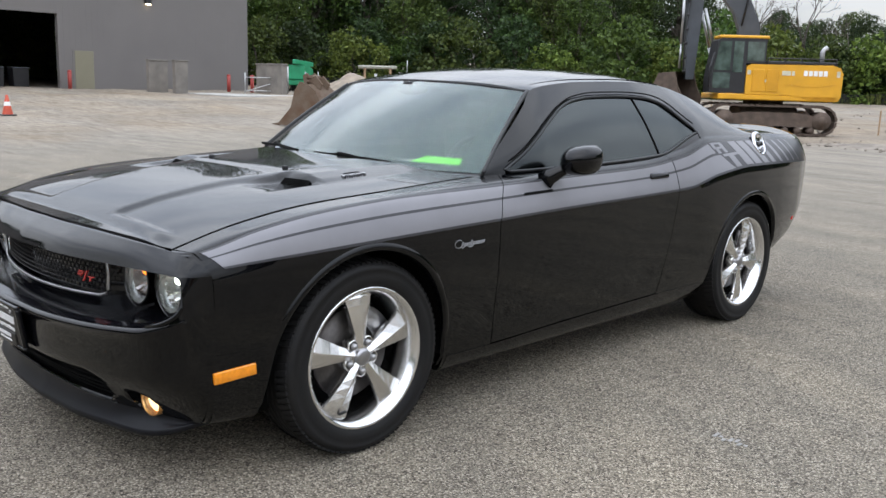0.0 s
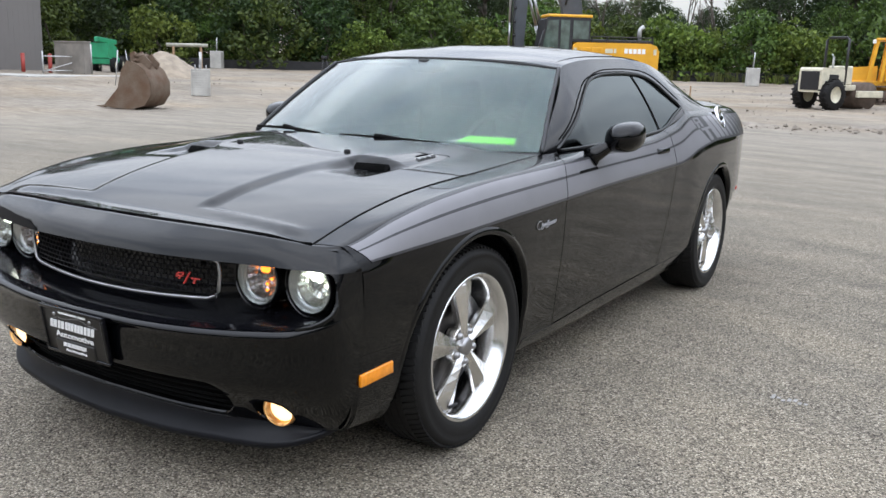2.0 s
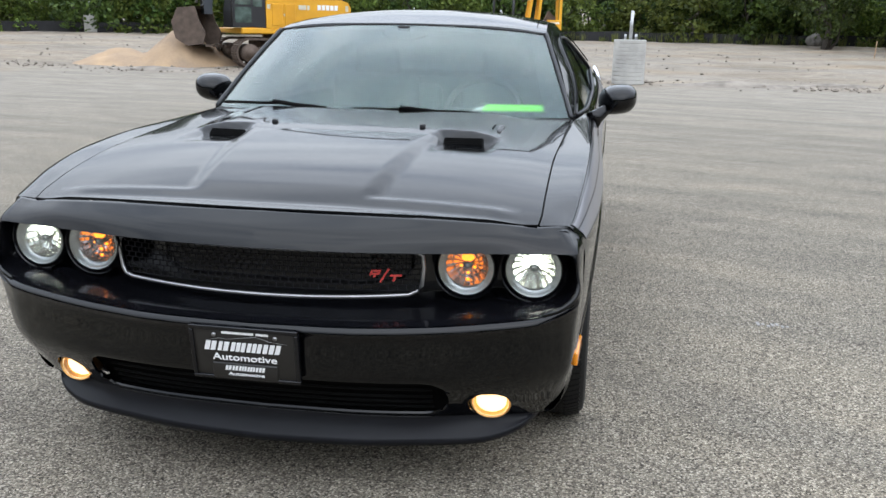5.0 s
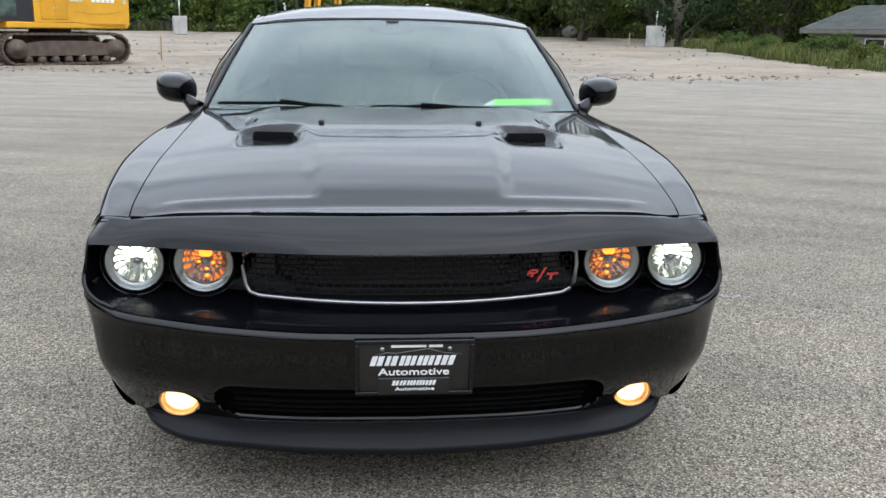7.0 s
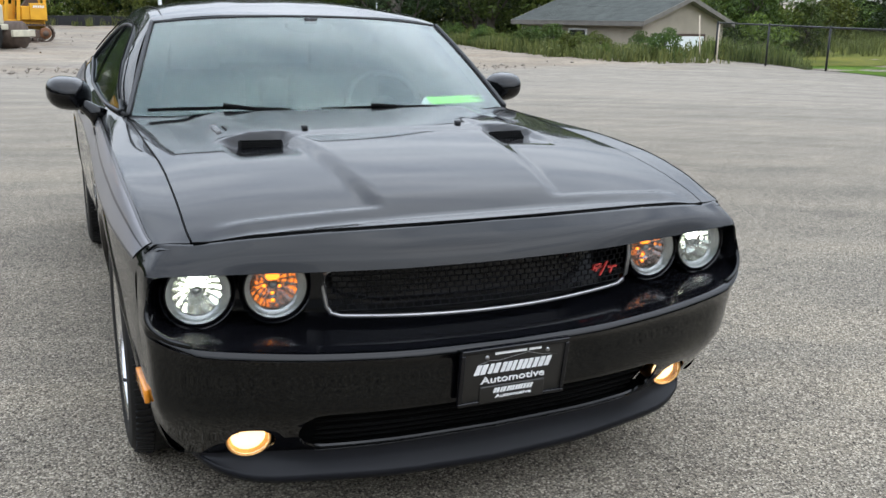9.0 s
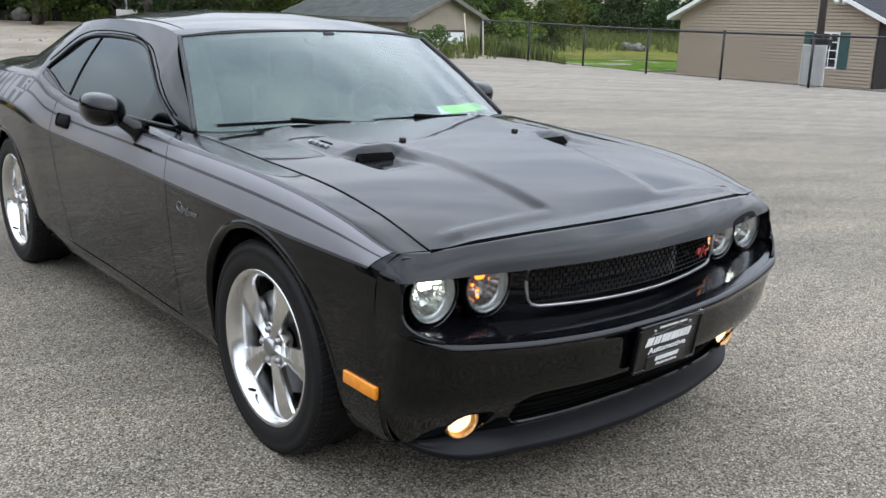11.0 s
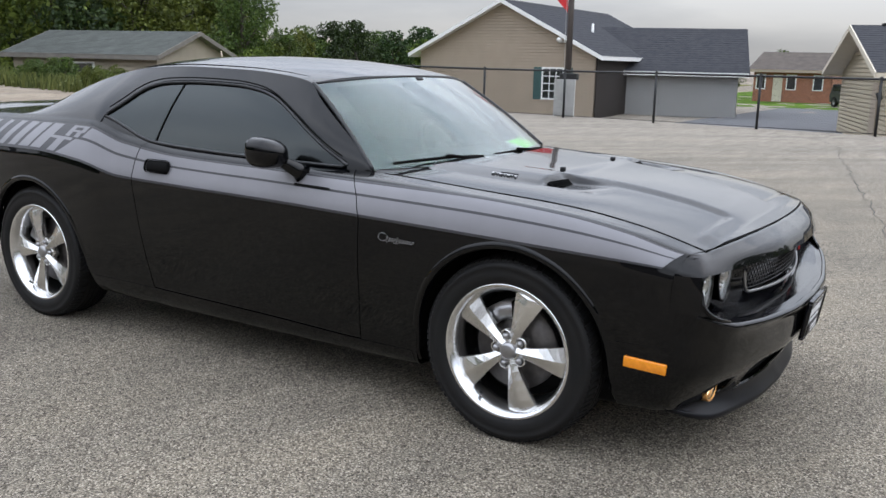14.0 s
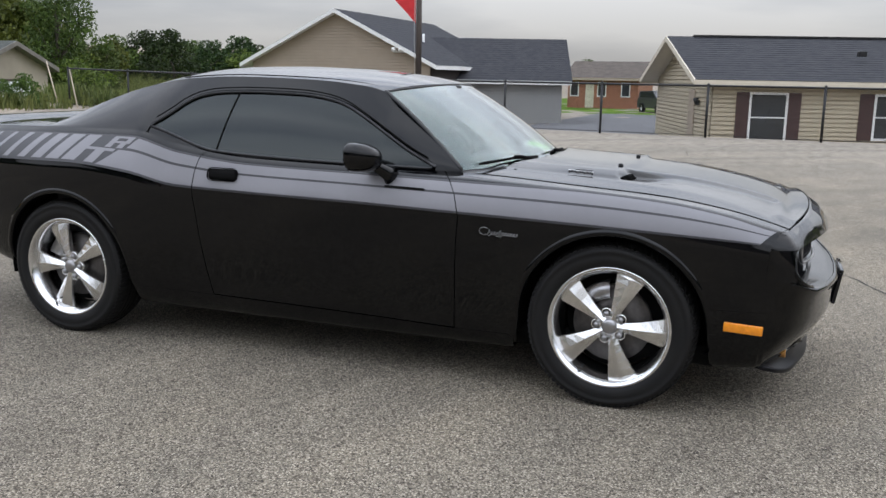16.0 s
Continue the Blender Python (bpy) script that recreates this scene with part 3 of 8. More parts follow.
for name, lv in LEVELS.items():
    # the outer end of each level lies on the fender's front edge
    vs = np.linspace(1, 9, 161)
    edge = np.array([flank(np.array([np.interp(v, *FRONT_EDGE)]), v)[0] for v in vs])
    q = edge[np.argmin(np.abs(edge[:, 2] - lv[2][6]))]
    lv[0][6], lv[1][6], lv[2][6] = float(q[0]), float(q[1]), float(q[2])


def level(name, s):
    return np.stack([pchip(NX7, LEVELS[name][k], s) for k in range(3)], -1)


def nose(names, s, counts, bow=None):
    """Sheet through level curves; rows run down, columns from the middle outwards."""
    rows = [level(n, s) for n in names]
    t = np.cumsum([0] + counts)
    arr = np.stack(rows, -1)
    q = np.linspace(0, t[-1], t[-1] + 1)
    return np.moveaxis(pchip(t, arr, q), -1, 0)


def two_sided(p):
    """Joins a half sheet to its mirror image along the middle."""
    return np.concatenate([mirror(p)[:, :0:-1], p], 1)


S = np.linspace(0, 6, 61)
LEVELS["t"] = (LEVELS["a"][0], [y + 0.022 for y in LEVELS["a"][1]], [z - 0.008 for z in LEVELS["a"][2]])
part("nose_brow", sheet(two_sided(np.concatenate([level("t", S)[None], nose("abcg", S, [6, 6, 8])[:13]], 0))), BLACK, car, thick=0.006)


def opening_end(w):
    """Where the lamp opening ends along the nose, w running from the brow (0) down to the bumper (1), with rounded corners."""
    if w > 0.55:
        return 4.97 - 0.95 * (1 - math.sqrt(max(0.0, 1 - ((w - 0.55) / 0.45) ** 2)))
    if w < 0.25:
        return 4.97 - 0.35 * (1 - math.sqrt(max(0.0, 1 - ((0.25 - w) / 0.25) ** 2)))
    return 4.97


def nose_point(s_at, w):
    """A point of the nose's skin between brow (w = 0) and bumper (w = 1)."""
    return nose("abcg", np.atleast_1d(s_at), [6, 6, 40])[12 + int(round(40 * w))]


rows = [nose_point(np.linspace(opening_end(k / 40), 6, 16), k / 40) for k in range(41)]
both("nose_corner", np.array(rows), BLACK, car, thick=0.006)
edge_line = [nose_point(opening_end(k / 40), k / 40)[0] for k in range(12, 41)]
for side in (1, -1):
    part("opening_lip", tube(bmesh.new(), [(side * (q[0] - 0.001), q[1] - 0.0015, q[2]) for q in edge_line], [0.0015 + 0.0065 * min(1, k / 14) for k in range(29)], 8), BLACK, car)
# rolled lip along the bumper's upper edge
fade = np.clip((4.6 - S) / 0.7, 0, 1)
gl = level("g", S)
roll = []
for k in range(6):
    a = radians(90 * k / 5)
    roll.append(gl + np.stack([0.003 * np.sin(a) * fade, (-0.019 * math.sin(a)) * fade, (-0.016 * (1 - math.cos(a))) * fade - 0.0005 * k], -1))
part("bumper_lip", sheet(two_sided(np.stack(roll, 0))), BLACK, car, thick=0.004)
LEVELS["j"] = tuple(list(np.interp(NX7, S, roll[-1][:, q])) for q in range(3))
low = two_sided(nose("jhikl", S, [5, 8, 10, 10]))
FOG_X, FOG_Z = 0.659, 0.298
FOG_W, FOG_H = 0.060, 0.049
INTAKE_X, INTAKE_Z, INTAKE_H = 0.548, 0.332, 0.062


def cut_hole(p, inside):
    """Draws the points inside a hole to its edge, given a function of x and z that is below one inside; returns which points lie inside."""
    got = np.zeros(p.shape[:2], bool)
    for i in range(p.shape[0]):
        for j in range(p.shape[1]):
            r, cx, cz = inside(p[i, j, 0], p[i, j, 2])
            if r < 1:
                got[i, j] = True
                k = 1 / max(r, 0.05)
                p[i, j, 0], p[i, j, 2] = cx + (p[i, j, 0] - cx) * k, cz + (p[i, j, 2] - cz) * k
    return got


def fog_hole(x, z):
    cx = math.copysign(FOG_X, x)
    return math.hypot((x - cx) / FOG_W, (z - FOG_Z) / FOG_H), cx, FOG_Z


def intake_hole(x, z):
    cx = max(-INTAKE_X + INTAKE_H, min(INTAKE_X - INTAKE_H, x))
    return math.hypot(x - cx, z - INTAKE_Z) / INTAKE_H, cx, INTAKE_Z


in_fog, in_intake = cut_hole(low, fog_hole), cut_hole(low, intake_hole)


def not_intake(i, j):
    return not any(g[i, j] and g[i + 1, j] and g[i, j + 1] and g[i + 1, j + 1] for g in (in_fog, in_intake))


bumper = part("front_bumper", sheet(low, keep=not_intake), BLACK, car, thick=0.006)
# recess that holds the lamps and the grille
SR = np.linspace(0, 4.99, 53)
c, g = level("c", SR), level("g", SR)
back_y = pchip(NX7[:6], [-0.735, -0.725, -0.660, -0.622, -0.618, -0.665], SR)
back_x = pchip(NX7[:6], [0, 0.25, 0.46, 0.66, 0.79, 0.868], SR)
top = np.stack([back_x, back_y, c[:, 2] + 0.012], -1)
bot = np.stack([back_x, back_y, g[:, 2] + 0.035], -1)
ledge = np.stack([g[:, 0], g[:, 1] + 0.03, g[:, 2] + 0.006], -1)
rec = np.stack([c + [0, 0.004, 0.0], c * 0.6 + top * 0.4 + [0, 0, 0.004], top, top * 0.5 + bot * 0.5, bot, bot * 0.5 + ledge * 0.5 - [0, 0, 0.006], ledge, g + [0, 0.003, -0.002]], 0)
# the recess closes against the corner's skin
close = np.stack([nose_point(4.99, w)[0] + [-0.004, 0.004, 0] for w in (0.0, 0.05, 0.1, 0.5, 0.85, 0.92, 0.97, 1.0)], 0)
rec = np.concatenate([rec, close[:, None]], 1)
part("lamp_recess", sheet(two_sided(rec)), GLOSS, car, "gloss black lamp surround", thick=0.003, smooth=False)


# grille: a mesh of bars in a chrome rim
def grille_y(x):
    return -0.815 + 0.062 * (x / 0.46) ** 2


bm = bmesh.new()
for r in range(8):
    z = 0.632 + r * 0.0155
    pts = [(x, grille_y(x) + 0.006 + (z - 0.62) * 0.03, z) for x in np.linspace(-0.452, 0.452, 41)]
    tube(bm, pts, 0.0017, 4)
for r in range(7):
    z = 0.632 + (r + 0.5) * 0.0155
    for k in range(37):
        x = -0.45 + (k + 0.5 * (r % 2)) * 0.0246
        if abs(x) < 0.452:
            y = grille_y(x) + 0.006
            box(bm, (x - 0.0014, y - 0.0005, z - 0.0078), (x + 0.0014, y + 0.004, z + 0.0078))
grille = part("grille", bm, MESHBLACK, car, "black brick-pattern mesh grille", smooth=False)
rim = []
for x, z in [(-0.40, 0.747), (-0.44, 0.746), (-0.458, 0.737), (-0.462, 0.70), (-0.456, 0.648), (-0.445, 0.630), (-0.42, 0.622)] :
    rim.append((x, z))
rim += [(x, 0.622 - 0.012 * (1 - (x / 0.42) ** 2)) for x in np.linspace(-0.38, 0.38, 21)]
rim += [(-x, z) for x, z in reversed(rim[:7])]
rim += [(x, 0.7475) for x in np.linspace(0.36, -0.36, 19)]
part("grille_rim", tube(bmesh.new(), [(x, grille_y(x) - 0.004, z) for x, z in rim], 0.0062, 8, True), STEEL, grille, "satin chrome grille rim")
bm = bmesh.new()
m = Matrix.Translation((0.36, grille_y(0.36) - 0.012, 0.683)) @ pose(0, 0, 0, 0, 0, 9)
for x0, x1, z0, z1 in ((-0.046, -0.040, -0.003, 0.014), (-0.046, -0.020, 0.009, 0.014), (-0.024, -0.018, 0.001, 0.014), (-0.046, -0.020, 0.000, 0.005), (-0.034, -0.027, -0.008, 0.001),
                       (0.012, 0.046, -0.004, 0.001), (0.024, 0.031, -0.018, -0.003), (-0.006, 0.0, -0.022, 0.018)):
    k = 0.62 if x1 - x0 < 0.0065 and z1 - z0 > 0.03 else 0.35
    prism(bm, [(x0 + k * z0, z0), (x1 + k * z0, z0), (x1 + k * z1, z1), (x0 + k * z1, z1)], -0.003, 0.003, "y", m)
part("grille_badge", bm, REDBADGE, grille, "small red slanted badge", smooth=False)

# lower intake
SI = np.linspace(0, 2.75, 24)
p = two_sided(np.stack([level("i", SI) + [0, 0.012, -0.012], level("i", SI) * 0.3 + level("k", SI) * 0.7 + [0, 0.075, 0.0], level("l", SI) + [0, 0.075, 0.0], level("l", SI) + [0, 0.012, 0.006]], 0))
part("intake_backing", sheet(p), DARK, bumper)
bm = bmesh.new()
for t in (-0.55, -0.25, 0.05, 0.35, 0.65):
    a, b = level("k", np.linspace(0, 2.18, 20)), level("l", np.linspace(0, 2.18, 20))
    if t < 0:
        b = a * 2 - level("i", np.linspace(0, 2.18, 20))
    q = a * (1 - t) + b * t + [0, 0.035, 0]
    tube(bm, [tuple(v) for v in np.concatenate([mirror(q)[:0:-1], q])], 0.004, 5)
part("intake_slats", bm, DARK, bumper)
a = level("l", np.linspace(0, 2.2, 20)) * [1, 1, 1] + [0, -0.004, 0.003]
part("intake_trim", tube(bmesh.new(), [tuple(v) for v in np.concatenate([mirror(a)[:0:-1], a])], 0.0022, 5), GLOSS, bumper)

# chin spoiler
tip = np.stack([pchip(NX7, q, S) for q in ([0, 0.251, 0.462, 0.633, 0.748, 0.794, 0.809], [-0.832, -0.821, -0.787, -0.745, -0.676, -0.602, -0.547], [0.172, 0.176, 0.181, 0.187, 0.213, 0.238, 0.250])], -1)
join = level("l", S) + [0, -0.004, 0.004]
under = tip * [0.97, 1, 1] + [0, 0.16, 0.012]
p = np.stack([join, join * 0.55 + tip * 0.45 + [0, 0.012, -0.006], tip + [0, 0.004, 0.012], tip, tip + [0, 0.006, -0.012], under], 0)
part("chin_spoiler", sheet(two_sided(p)), CHIN, car, "satin black chin spoiler", thick=0.004)

# dealer plate: a raised frame, white print, a small tab below
PM = Matrix.Translation((-0.003, -0.936, 0.472)) @ pose(0, 0, 0, 9)
PLATE = paint("dark_plate_plastic", (0.012, 0.011, 0.010), 0.35, 0.0, 0.1, 30.0)
plate = part("plate_holder", box(bmesh.new(), (-0.150, -0.004, -0.078), (0.150, 0.012, 0.078), PM, 0.004, 2), PLATE, car, "black dealer plate with white print")
for lo, hi in (((-0.157, -0.009, 0.070), (0.157, 0.010, 0.083)), ((-0.157, -0.009, -0.083), (0.157, 0.010, -0.072)), ((-0.157, -0.009, -0.072), (-0.145, 0.010, 0.070)), ((0.145, -0.009, -0.072), (0.157, 0.010, 0.070))):
    part("plate_frame", box(bmesh.new(), lo, hi, PM, 0.003, 2), GLOSS, plate)
part("plate_tab", box(bmesh.new(), (-0.098, -0.010, -0.080), (0.094, 0.0, -0.029), PM, 0.004, 2), PLATE, plate)


def slanted_blocks(name, blocks, x0, z0, h, mat, parent, m, slant=0.30):
    """A row of plain slanted blocks (start, width), each a part of its own."""
    for x, w in blocks:
        q = [(x0 + x + w * u + slant * h * v, z0 + h * v) for u, v in ((0, 0), (1, 0), (1, 1), (0, 1))]
        part(name, prism(bmesh.new(), q, -0.001, 0.001, "y", m), mat, parent, smooth=False)


def print_word(name, word, x0, x1, z0, h, mat, parent, m):
    """A readable word in the built-in font, fitted between x0 and x1 with capitals of height h."""
    cu = bpy.data.curves.new(name, "FONT")
    cu.body, cu.size, cu.extrude, cu.offset = word, 1.0, 0.03, 0.012
    ob = bpy.data.objects.new(name, cu)
    me = bpy.data.meshes.new_from_object(ob)
    bpy.data.objects.remove(ob)
    co = np.zeros(len(me.vertices) * 3)
    me.vertices.foreach_get("co", co)
    co = co.reshape(-1, 3)
    lo, hi = co.min(0), co.max(0)
    bm = bmesh.new()
    bm.from_mesh(me)
    bpy.data.meshes.remove(me)
    for v in bm.verts:
        u, w = (v.co.x - lo[0]) / (hi[0] - lo[0]), v.co.y / hi[1]
        v.co = m @ Vector((x0 + (x1 - x0) * u, -v.co.z * 0.03, z0 + h * w))
    return part(name, bm, mat, parent, smooth=False)


BLOCKS = [(0.0, 0.062), (0.078, 0.062), (0.172, 0.048), (0.240, 0.062), (0.336, 0.050), (0.402, 0.050), (0.468, 0.050), (0.542, 0.050), (0.608, 0.050), (0.674, 0.050), (0.748, 0.055), (0.825, 0.060), (0.905, 0.060)]


def emblem_row(w):
    return [(x * w, ww * w) for x, ww in BLOCKS]


PF = PM @ Matrix.Translation((0, -0.005, 0))
PT = PM @ Matrix.Translation((0, -0.0105, 0))
slanted_blocks("emblem_block", emblem_row(0.226), -0.118, 0.007, 0.028, WHITEINK, plate, PF)
print_word("plate_print", "Automotive", -0.096, 0.092, -0.022, 0.020, WHITEINK, plate, PF)
slanted_blocks("emblem_block", emblem_row(0.118), -0.060, -0.050, 0.014, WHITEINK, plate, PT)
print_word("plate_print", "Automotive", -0.052, 0.054, -0.066, 0.010, WHITEINK, plate, PT)
slanted_blocks("address_bar", [(0.0, 0.092), (0.099, 0.036)], -0.062, 0.061, 0.0065, WHITEINK, plate, PF, 0.0)
ridge_line = [PM @ Vector((x, -0.0045, z)) for x, z in ((-0.109, 0.036), (-0.072, 0.046), (-0.050, 0.043), (0.036, 0.056), (0.076, 0.044), (0.124, 0.039))]
part("plate_line", tube(bmesh.new(), ridge_line, 0.0007, 4), STEEL, plate)
for x in (-0.085, 0.092):
    part("plate_bolt", cyl(bmesh.new(), PM @ Vector((x, 0.0, 0.056)), PM @ Vector((x, -0.008, 0.056)), 0.0060, seg=12), STEEL, plate)

# lamps
FWD = pose(0, 0, 0, 0, 0, -90)


def round_lamp(name, cx, cy, cz, r, bulb, label):
    """A round lamp facing forward: dark well, frosted ring, faceted bowl, bulb high in the bowl, clear lens."""
    m = Matrix.Translation((cx, cy, cz)) @ FWD
    ring = part(name, lathe(bmesh.new(), [(r * 1.10, 0.004), (r * 1.04, 0.000), (r * 1.02, -0.05), (r * 0.98, -0.05), (r * 0.99, 0.002), (r * 0.96, 0.006), (r * 0.93, 0.004)], 44, m), GLOSS, car, label)
    part("frosted_ring", lathe(bmesh.new(), [(r * 0.97, 0.001), (r * 0.93, 0.003), (r * 0.90, -0.004), (r * 0.86, -0.002), (r * 0.80, -0.010), (r * 0.76, -0.009), (r * 0.70, -0.022)], 44, m), MILKY, ring)
    # fluted bowl: narrow vertical facets in four tiers
    flutes = 36
    rows = []
    for k in range(flutes):
        a = 2 * math.pi * k / flutes
        bulge = 1.0 if k % 2 else 0.94
        rows.append([m @ Vector((depth + (0.0 if k % 2 else 0.003), q * r * bulge * math.cos(a), q * r * bulge * math.sin(a))) for q, depth in ((0.10, -0.058), (0.34, -0.054), (0.52, -0.045), (0.64, -0.032), (0.74, -0.018))])
    rows.append(rows[0])
    part("reflector", sheet(np.array([[tuple(v) for v in row] for row in rows])), BOWL if bulb is HOT_WHITE else TURNBOWL, ring, smooth=False)
    big = bulb is HOT_WHITE
    part("bulb_shield", lathe(bmesh.new(), [(0.001, -0.020), (r * 0.12, -0.022), (r * 0.17, -0.030), (r * 0.17, -0.05)], 20, m), MILKY, ring)
    part("bulb", ellipsoid(bmesh.new(), (-0.034, 0.0, r * 0.26), (0.010, r * (0.27 if big else 0.22), r * (0.22 if big else 0.15)), 16, 10, m), bulb, ring)
    if not big:
        # small glowing dots stand in for the bulb's glints in the facets
        for dy, dz in ((0.0, -0.30), (0.0, -0.52), (0.22, -0.10), (-0.24, -0.06)):
            part("amber_glint", ellipsoid(bmesh.new(), (-0.040, r * dy, r * dz), (0.004, r * 0.06, r * 0.05), 10, 6, m), bulb, ring)
    glass = part("lens", lathe(bmesh.new(), [(0.0005, 0.012), (r * 0.4, 0.0105), (r * 0.7, 0.007), (r * 0.94, 0.003)], 40, m), LENS, ring, thick=0.002)
    glass.visible_shadow = False


for side in (1, -1):
    round_lamp("headlamp", side * 0.765, -0.697, 0.698, 0.084, HOT_WHITE, "lit round white headlamp")
    round_lamp("turn_signal_lamp", side * 0.575, -0.712, 0.698, 0.085, HOT_AMBER, "lit round amber turn lamp")
    m = Matrix.Translation((side * FOG_X, -0.716, FOG_Z)) @ pose(0, 0, 0, 0, 0, side * 2) @ FWD @ Matrix.Diagonal((1, FOG_W / FOG_H, 1, 1))
    fog = part("fog_lamp", lathe(bmesh.new(), [(0.046, -0.05), (0.0485, -0.05), (0.0485, 0.006), (0.047, 0.009), (0.0445, 0.007), (0.042, 0.0)], 36, m), FOGBOWL, car, "lit round fog lamp in a gold-toned housing")
    part("reflector", lathe(bmesh.new(), [(0.001, -0.03), (0.02, -0.028), (0.035, -0.016), (0.043, 0.0)], 32, m), FOGBOWL, fog)
    part("bulb", lathe(bmesh.new(), [(0.001, -0.004), (0.02, -0.006), (0.034, -0.010), (0.039, -0.016)], 24, m), HOT_FOG, fog)
    lz = part("lens", lathe(bmesh.new(), [(0.0005, 0.012), (0.02, 0.010), (0.042, 0.001)], 32, m), LENS, fog, thick=0.003)
    lz.visible_shadow = False
    a, b = flank(np.array([-0.625]), 2.95, 0.004)[0], flank(np.array([-0.47]), 3.02, 0.004)[0]
    yaw = math.degrees(math.atan2(b[0] - a[0], b[1] - a[1]))
    mid = (a + b) / 2
    part("side_marker", box(bmesh.new(), (-0.008, -0.077, -0.020), (0.006, 0.077, 0.020), pose(side * mid[0], mid[1], mid[2], 3, 0, -side * yaw), 0.004, 2), AMBER, car, "amber side marker lamp")

# ---- cabin ----
UY = [0.715, 0.79, 0.89, 1.00, 1.105, 1.178, 1.30, 1.60, 2.00, 2.30, 2.60, 2.85, 3.03, 3.15]
UX = [0.806, 0.784, 0.756, 0.726, 0.688, 0.652, 0.642, 0.635, 0.632, 0.634, 0.645, 0.672, 0.70, 0.73]
UZ = [0.992, 1.055, 1.130, 1.207, 1.280, 1.338, 1.364, 1.388, 1.396, 1.382, 1.326, 1.243, 1.170, 1.120]
GT_Y = [0.84, 0.972, 1.111, 1.259, 1.35, 1.45, 1.62, 1.87, 2.07, 2.19, 2.25, 2.32, 2.41]
GT_Z = [1.003, 1.068, 1.148, 1.228, 1.270, 1.297, 1.316, 1.321, 1.314, 1.292, 1.262, 1.204, 1.144]
GB_Y = [0.84, 1.03, 1.64, 2.02, 2.12, 2.22, 2.32, 2.41]
GB_Z = [0.996, 1.000, 1.012, 1.032, 1.054, 1.086, 1.117, 1.140]


def cabin_side(y, z):
    """Outer face of the cabin's side at a station and a height."""
    zl, xl = pchip(LY, LZ[9], y), pchip(LY, LX[9], y)
    zu, xu = pchip(UY, UZ, y), pchip(UY, UX, y)
    t = np.clip((z - zl) / np.maximum(zu - zl, 1e-4), 0, 1)
    return xl + (xu - xl) * t + 0.020 * np.sin(math.pi * t) * np.clip((zu - zl) / 0.3, 0, 1)


def cabin_sheet(y, za, zb, nv, inset=0.0):
    t = np.linspace(0, 1, nv)
    z = za[:, None] + (zb - za)[:, None] * t[None]
    yy = np.broadcast_to(y[:, None], z.shape)
    x = cabin_side(yy.ravel(), z.ravel()).reshape(z.shape) - inset
    return np.stack([x, yy, z], -1)


yg = np.linspace(0.845, 2.408, 120)
gt, gb = pchip(GT_Y, GT_Z, yg), pchip(GB_Y, GB_Z, yg)
# pillars and roof rail above the side glass, and the panel ahead of and behind it
yc = np.linspace(2.408, 3.14, 44)
ys = np.concatenate([yg, yc[1:]])
foot = np.concatenate([gt + 0.010, pchip(LY, LZ[9], yc[1:]) - 0.002])
both("roof_rail", cabin_sheet(ys, foot, pchip(UY, UZ, ys), 14), BLACK, car)
ya = np.linspace(0.722, 0.845, 12)
both("pillar_foot", cabin_sheet(ya, pchip(LY, LZ[9], ya), pchip(UY, UZ, ya), 6), BLACK, car)
both("window_sill", cabin_sheet(yg, pchip(LY, LZ[9], yg) - 0.004, np.maximum(gb - 0.008, pchip(LY, LZ[9], yg) - 0.003), 4), BLACK, car)


def divide(z):
    return 2.005 - 0.14 * (z - 1.02)


# glass: the door's pane and the quarter pane share a slanted joint
def pane(lo, hi, name, parents):
    n, k = 50, 14
    t = np.linspace(0, 1, k)
    out = np.zeros((n, k, 3))
    for j, tj in enumerate(t):
        zq = 1.02 + 0.30 * tj
        a = lo if lo is not None else divide(zq) + 0.0015
        b = hi if hi is not None else divide(zq) - 0.0015
        y = np.linspace(a, b, n)
        z0, z1 = pchip(GB_Y, GB_Z, y), pchip(GT_Y, GT_Z, y)
        z = z0 + (z1 - z0) * tj
        out[:, j] = np.stack([cabin_side(y, z) - 0.006, y, z], -1)
    for ob, flip in zip(parents, (False, True)):
        q = part(name, sheet(mirror(out) if flip else out, flip), TINT, ob, "dark tinted side glass", thick=0.004)
        q.visible_shadow = False


pane(0.85, None, "door_window", doors)
pane(None, 2.404, "quarter_window", quarters)
ring = [(y, z) for y, z in zip(yg[::3], gt[::3])] + [(y, z) for y, z in zip(yg[::-3], gb[::-3])]
for side in (1, -1):
    pts = [(side * (float(cabin_side(np.array([y]), np.array([z]))[0]) + 0.001), y, z) for y, z in ring]
    part("window_seal", tube(bmesh.new(), pts, 0.0075, 6, True), MATTE, car, "black rubber window seal")
    pts = [(side * (float(cabin_side(np.array([y]), np.array([z]))[0]) + 0.0025), y, z + 0.022) for y, z in zip(yg[3::3], gt[3::3])]
    part("drip_rail", tube(bmesh.new(), pts, 0.0035, 6), DARK, car)
    zz = np.linspace(1.03, 1.315, 10)
    pts = [(side * (float(cabin_side(np.array([divide(z)]), np.array([z]))[0]) - 0.002), divide(z), z) for z in zz]
    part("window_joint", tube(bmesh.new(), pts, 0.0028, 5), DARK, car)

# roof and screens
RY = [1.04, 1.178, 1.30, 1.60, 1.90, 2.20, 2.42]
RZ = [1.372, 1.398, 1.420, 1.448, 1.456, 1.450, 1.428]
uu = np.linspace(-1, 1, 61)


def roof_front(u):
    return 1.055 + 0.123 * np.abs(u) ** 2.2


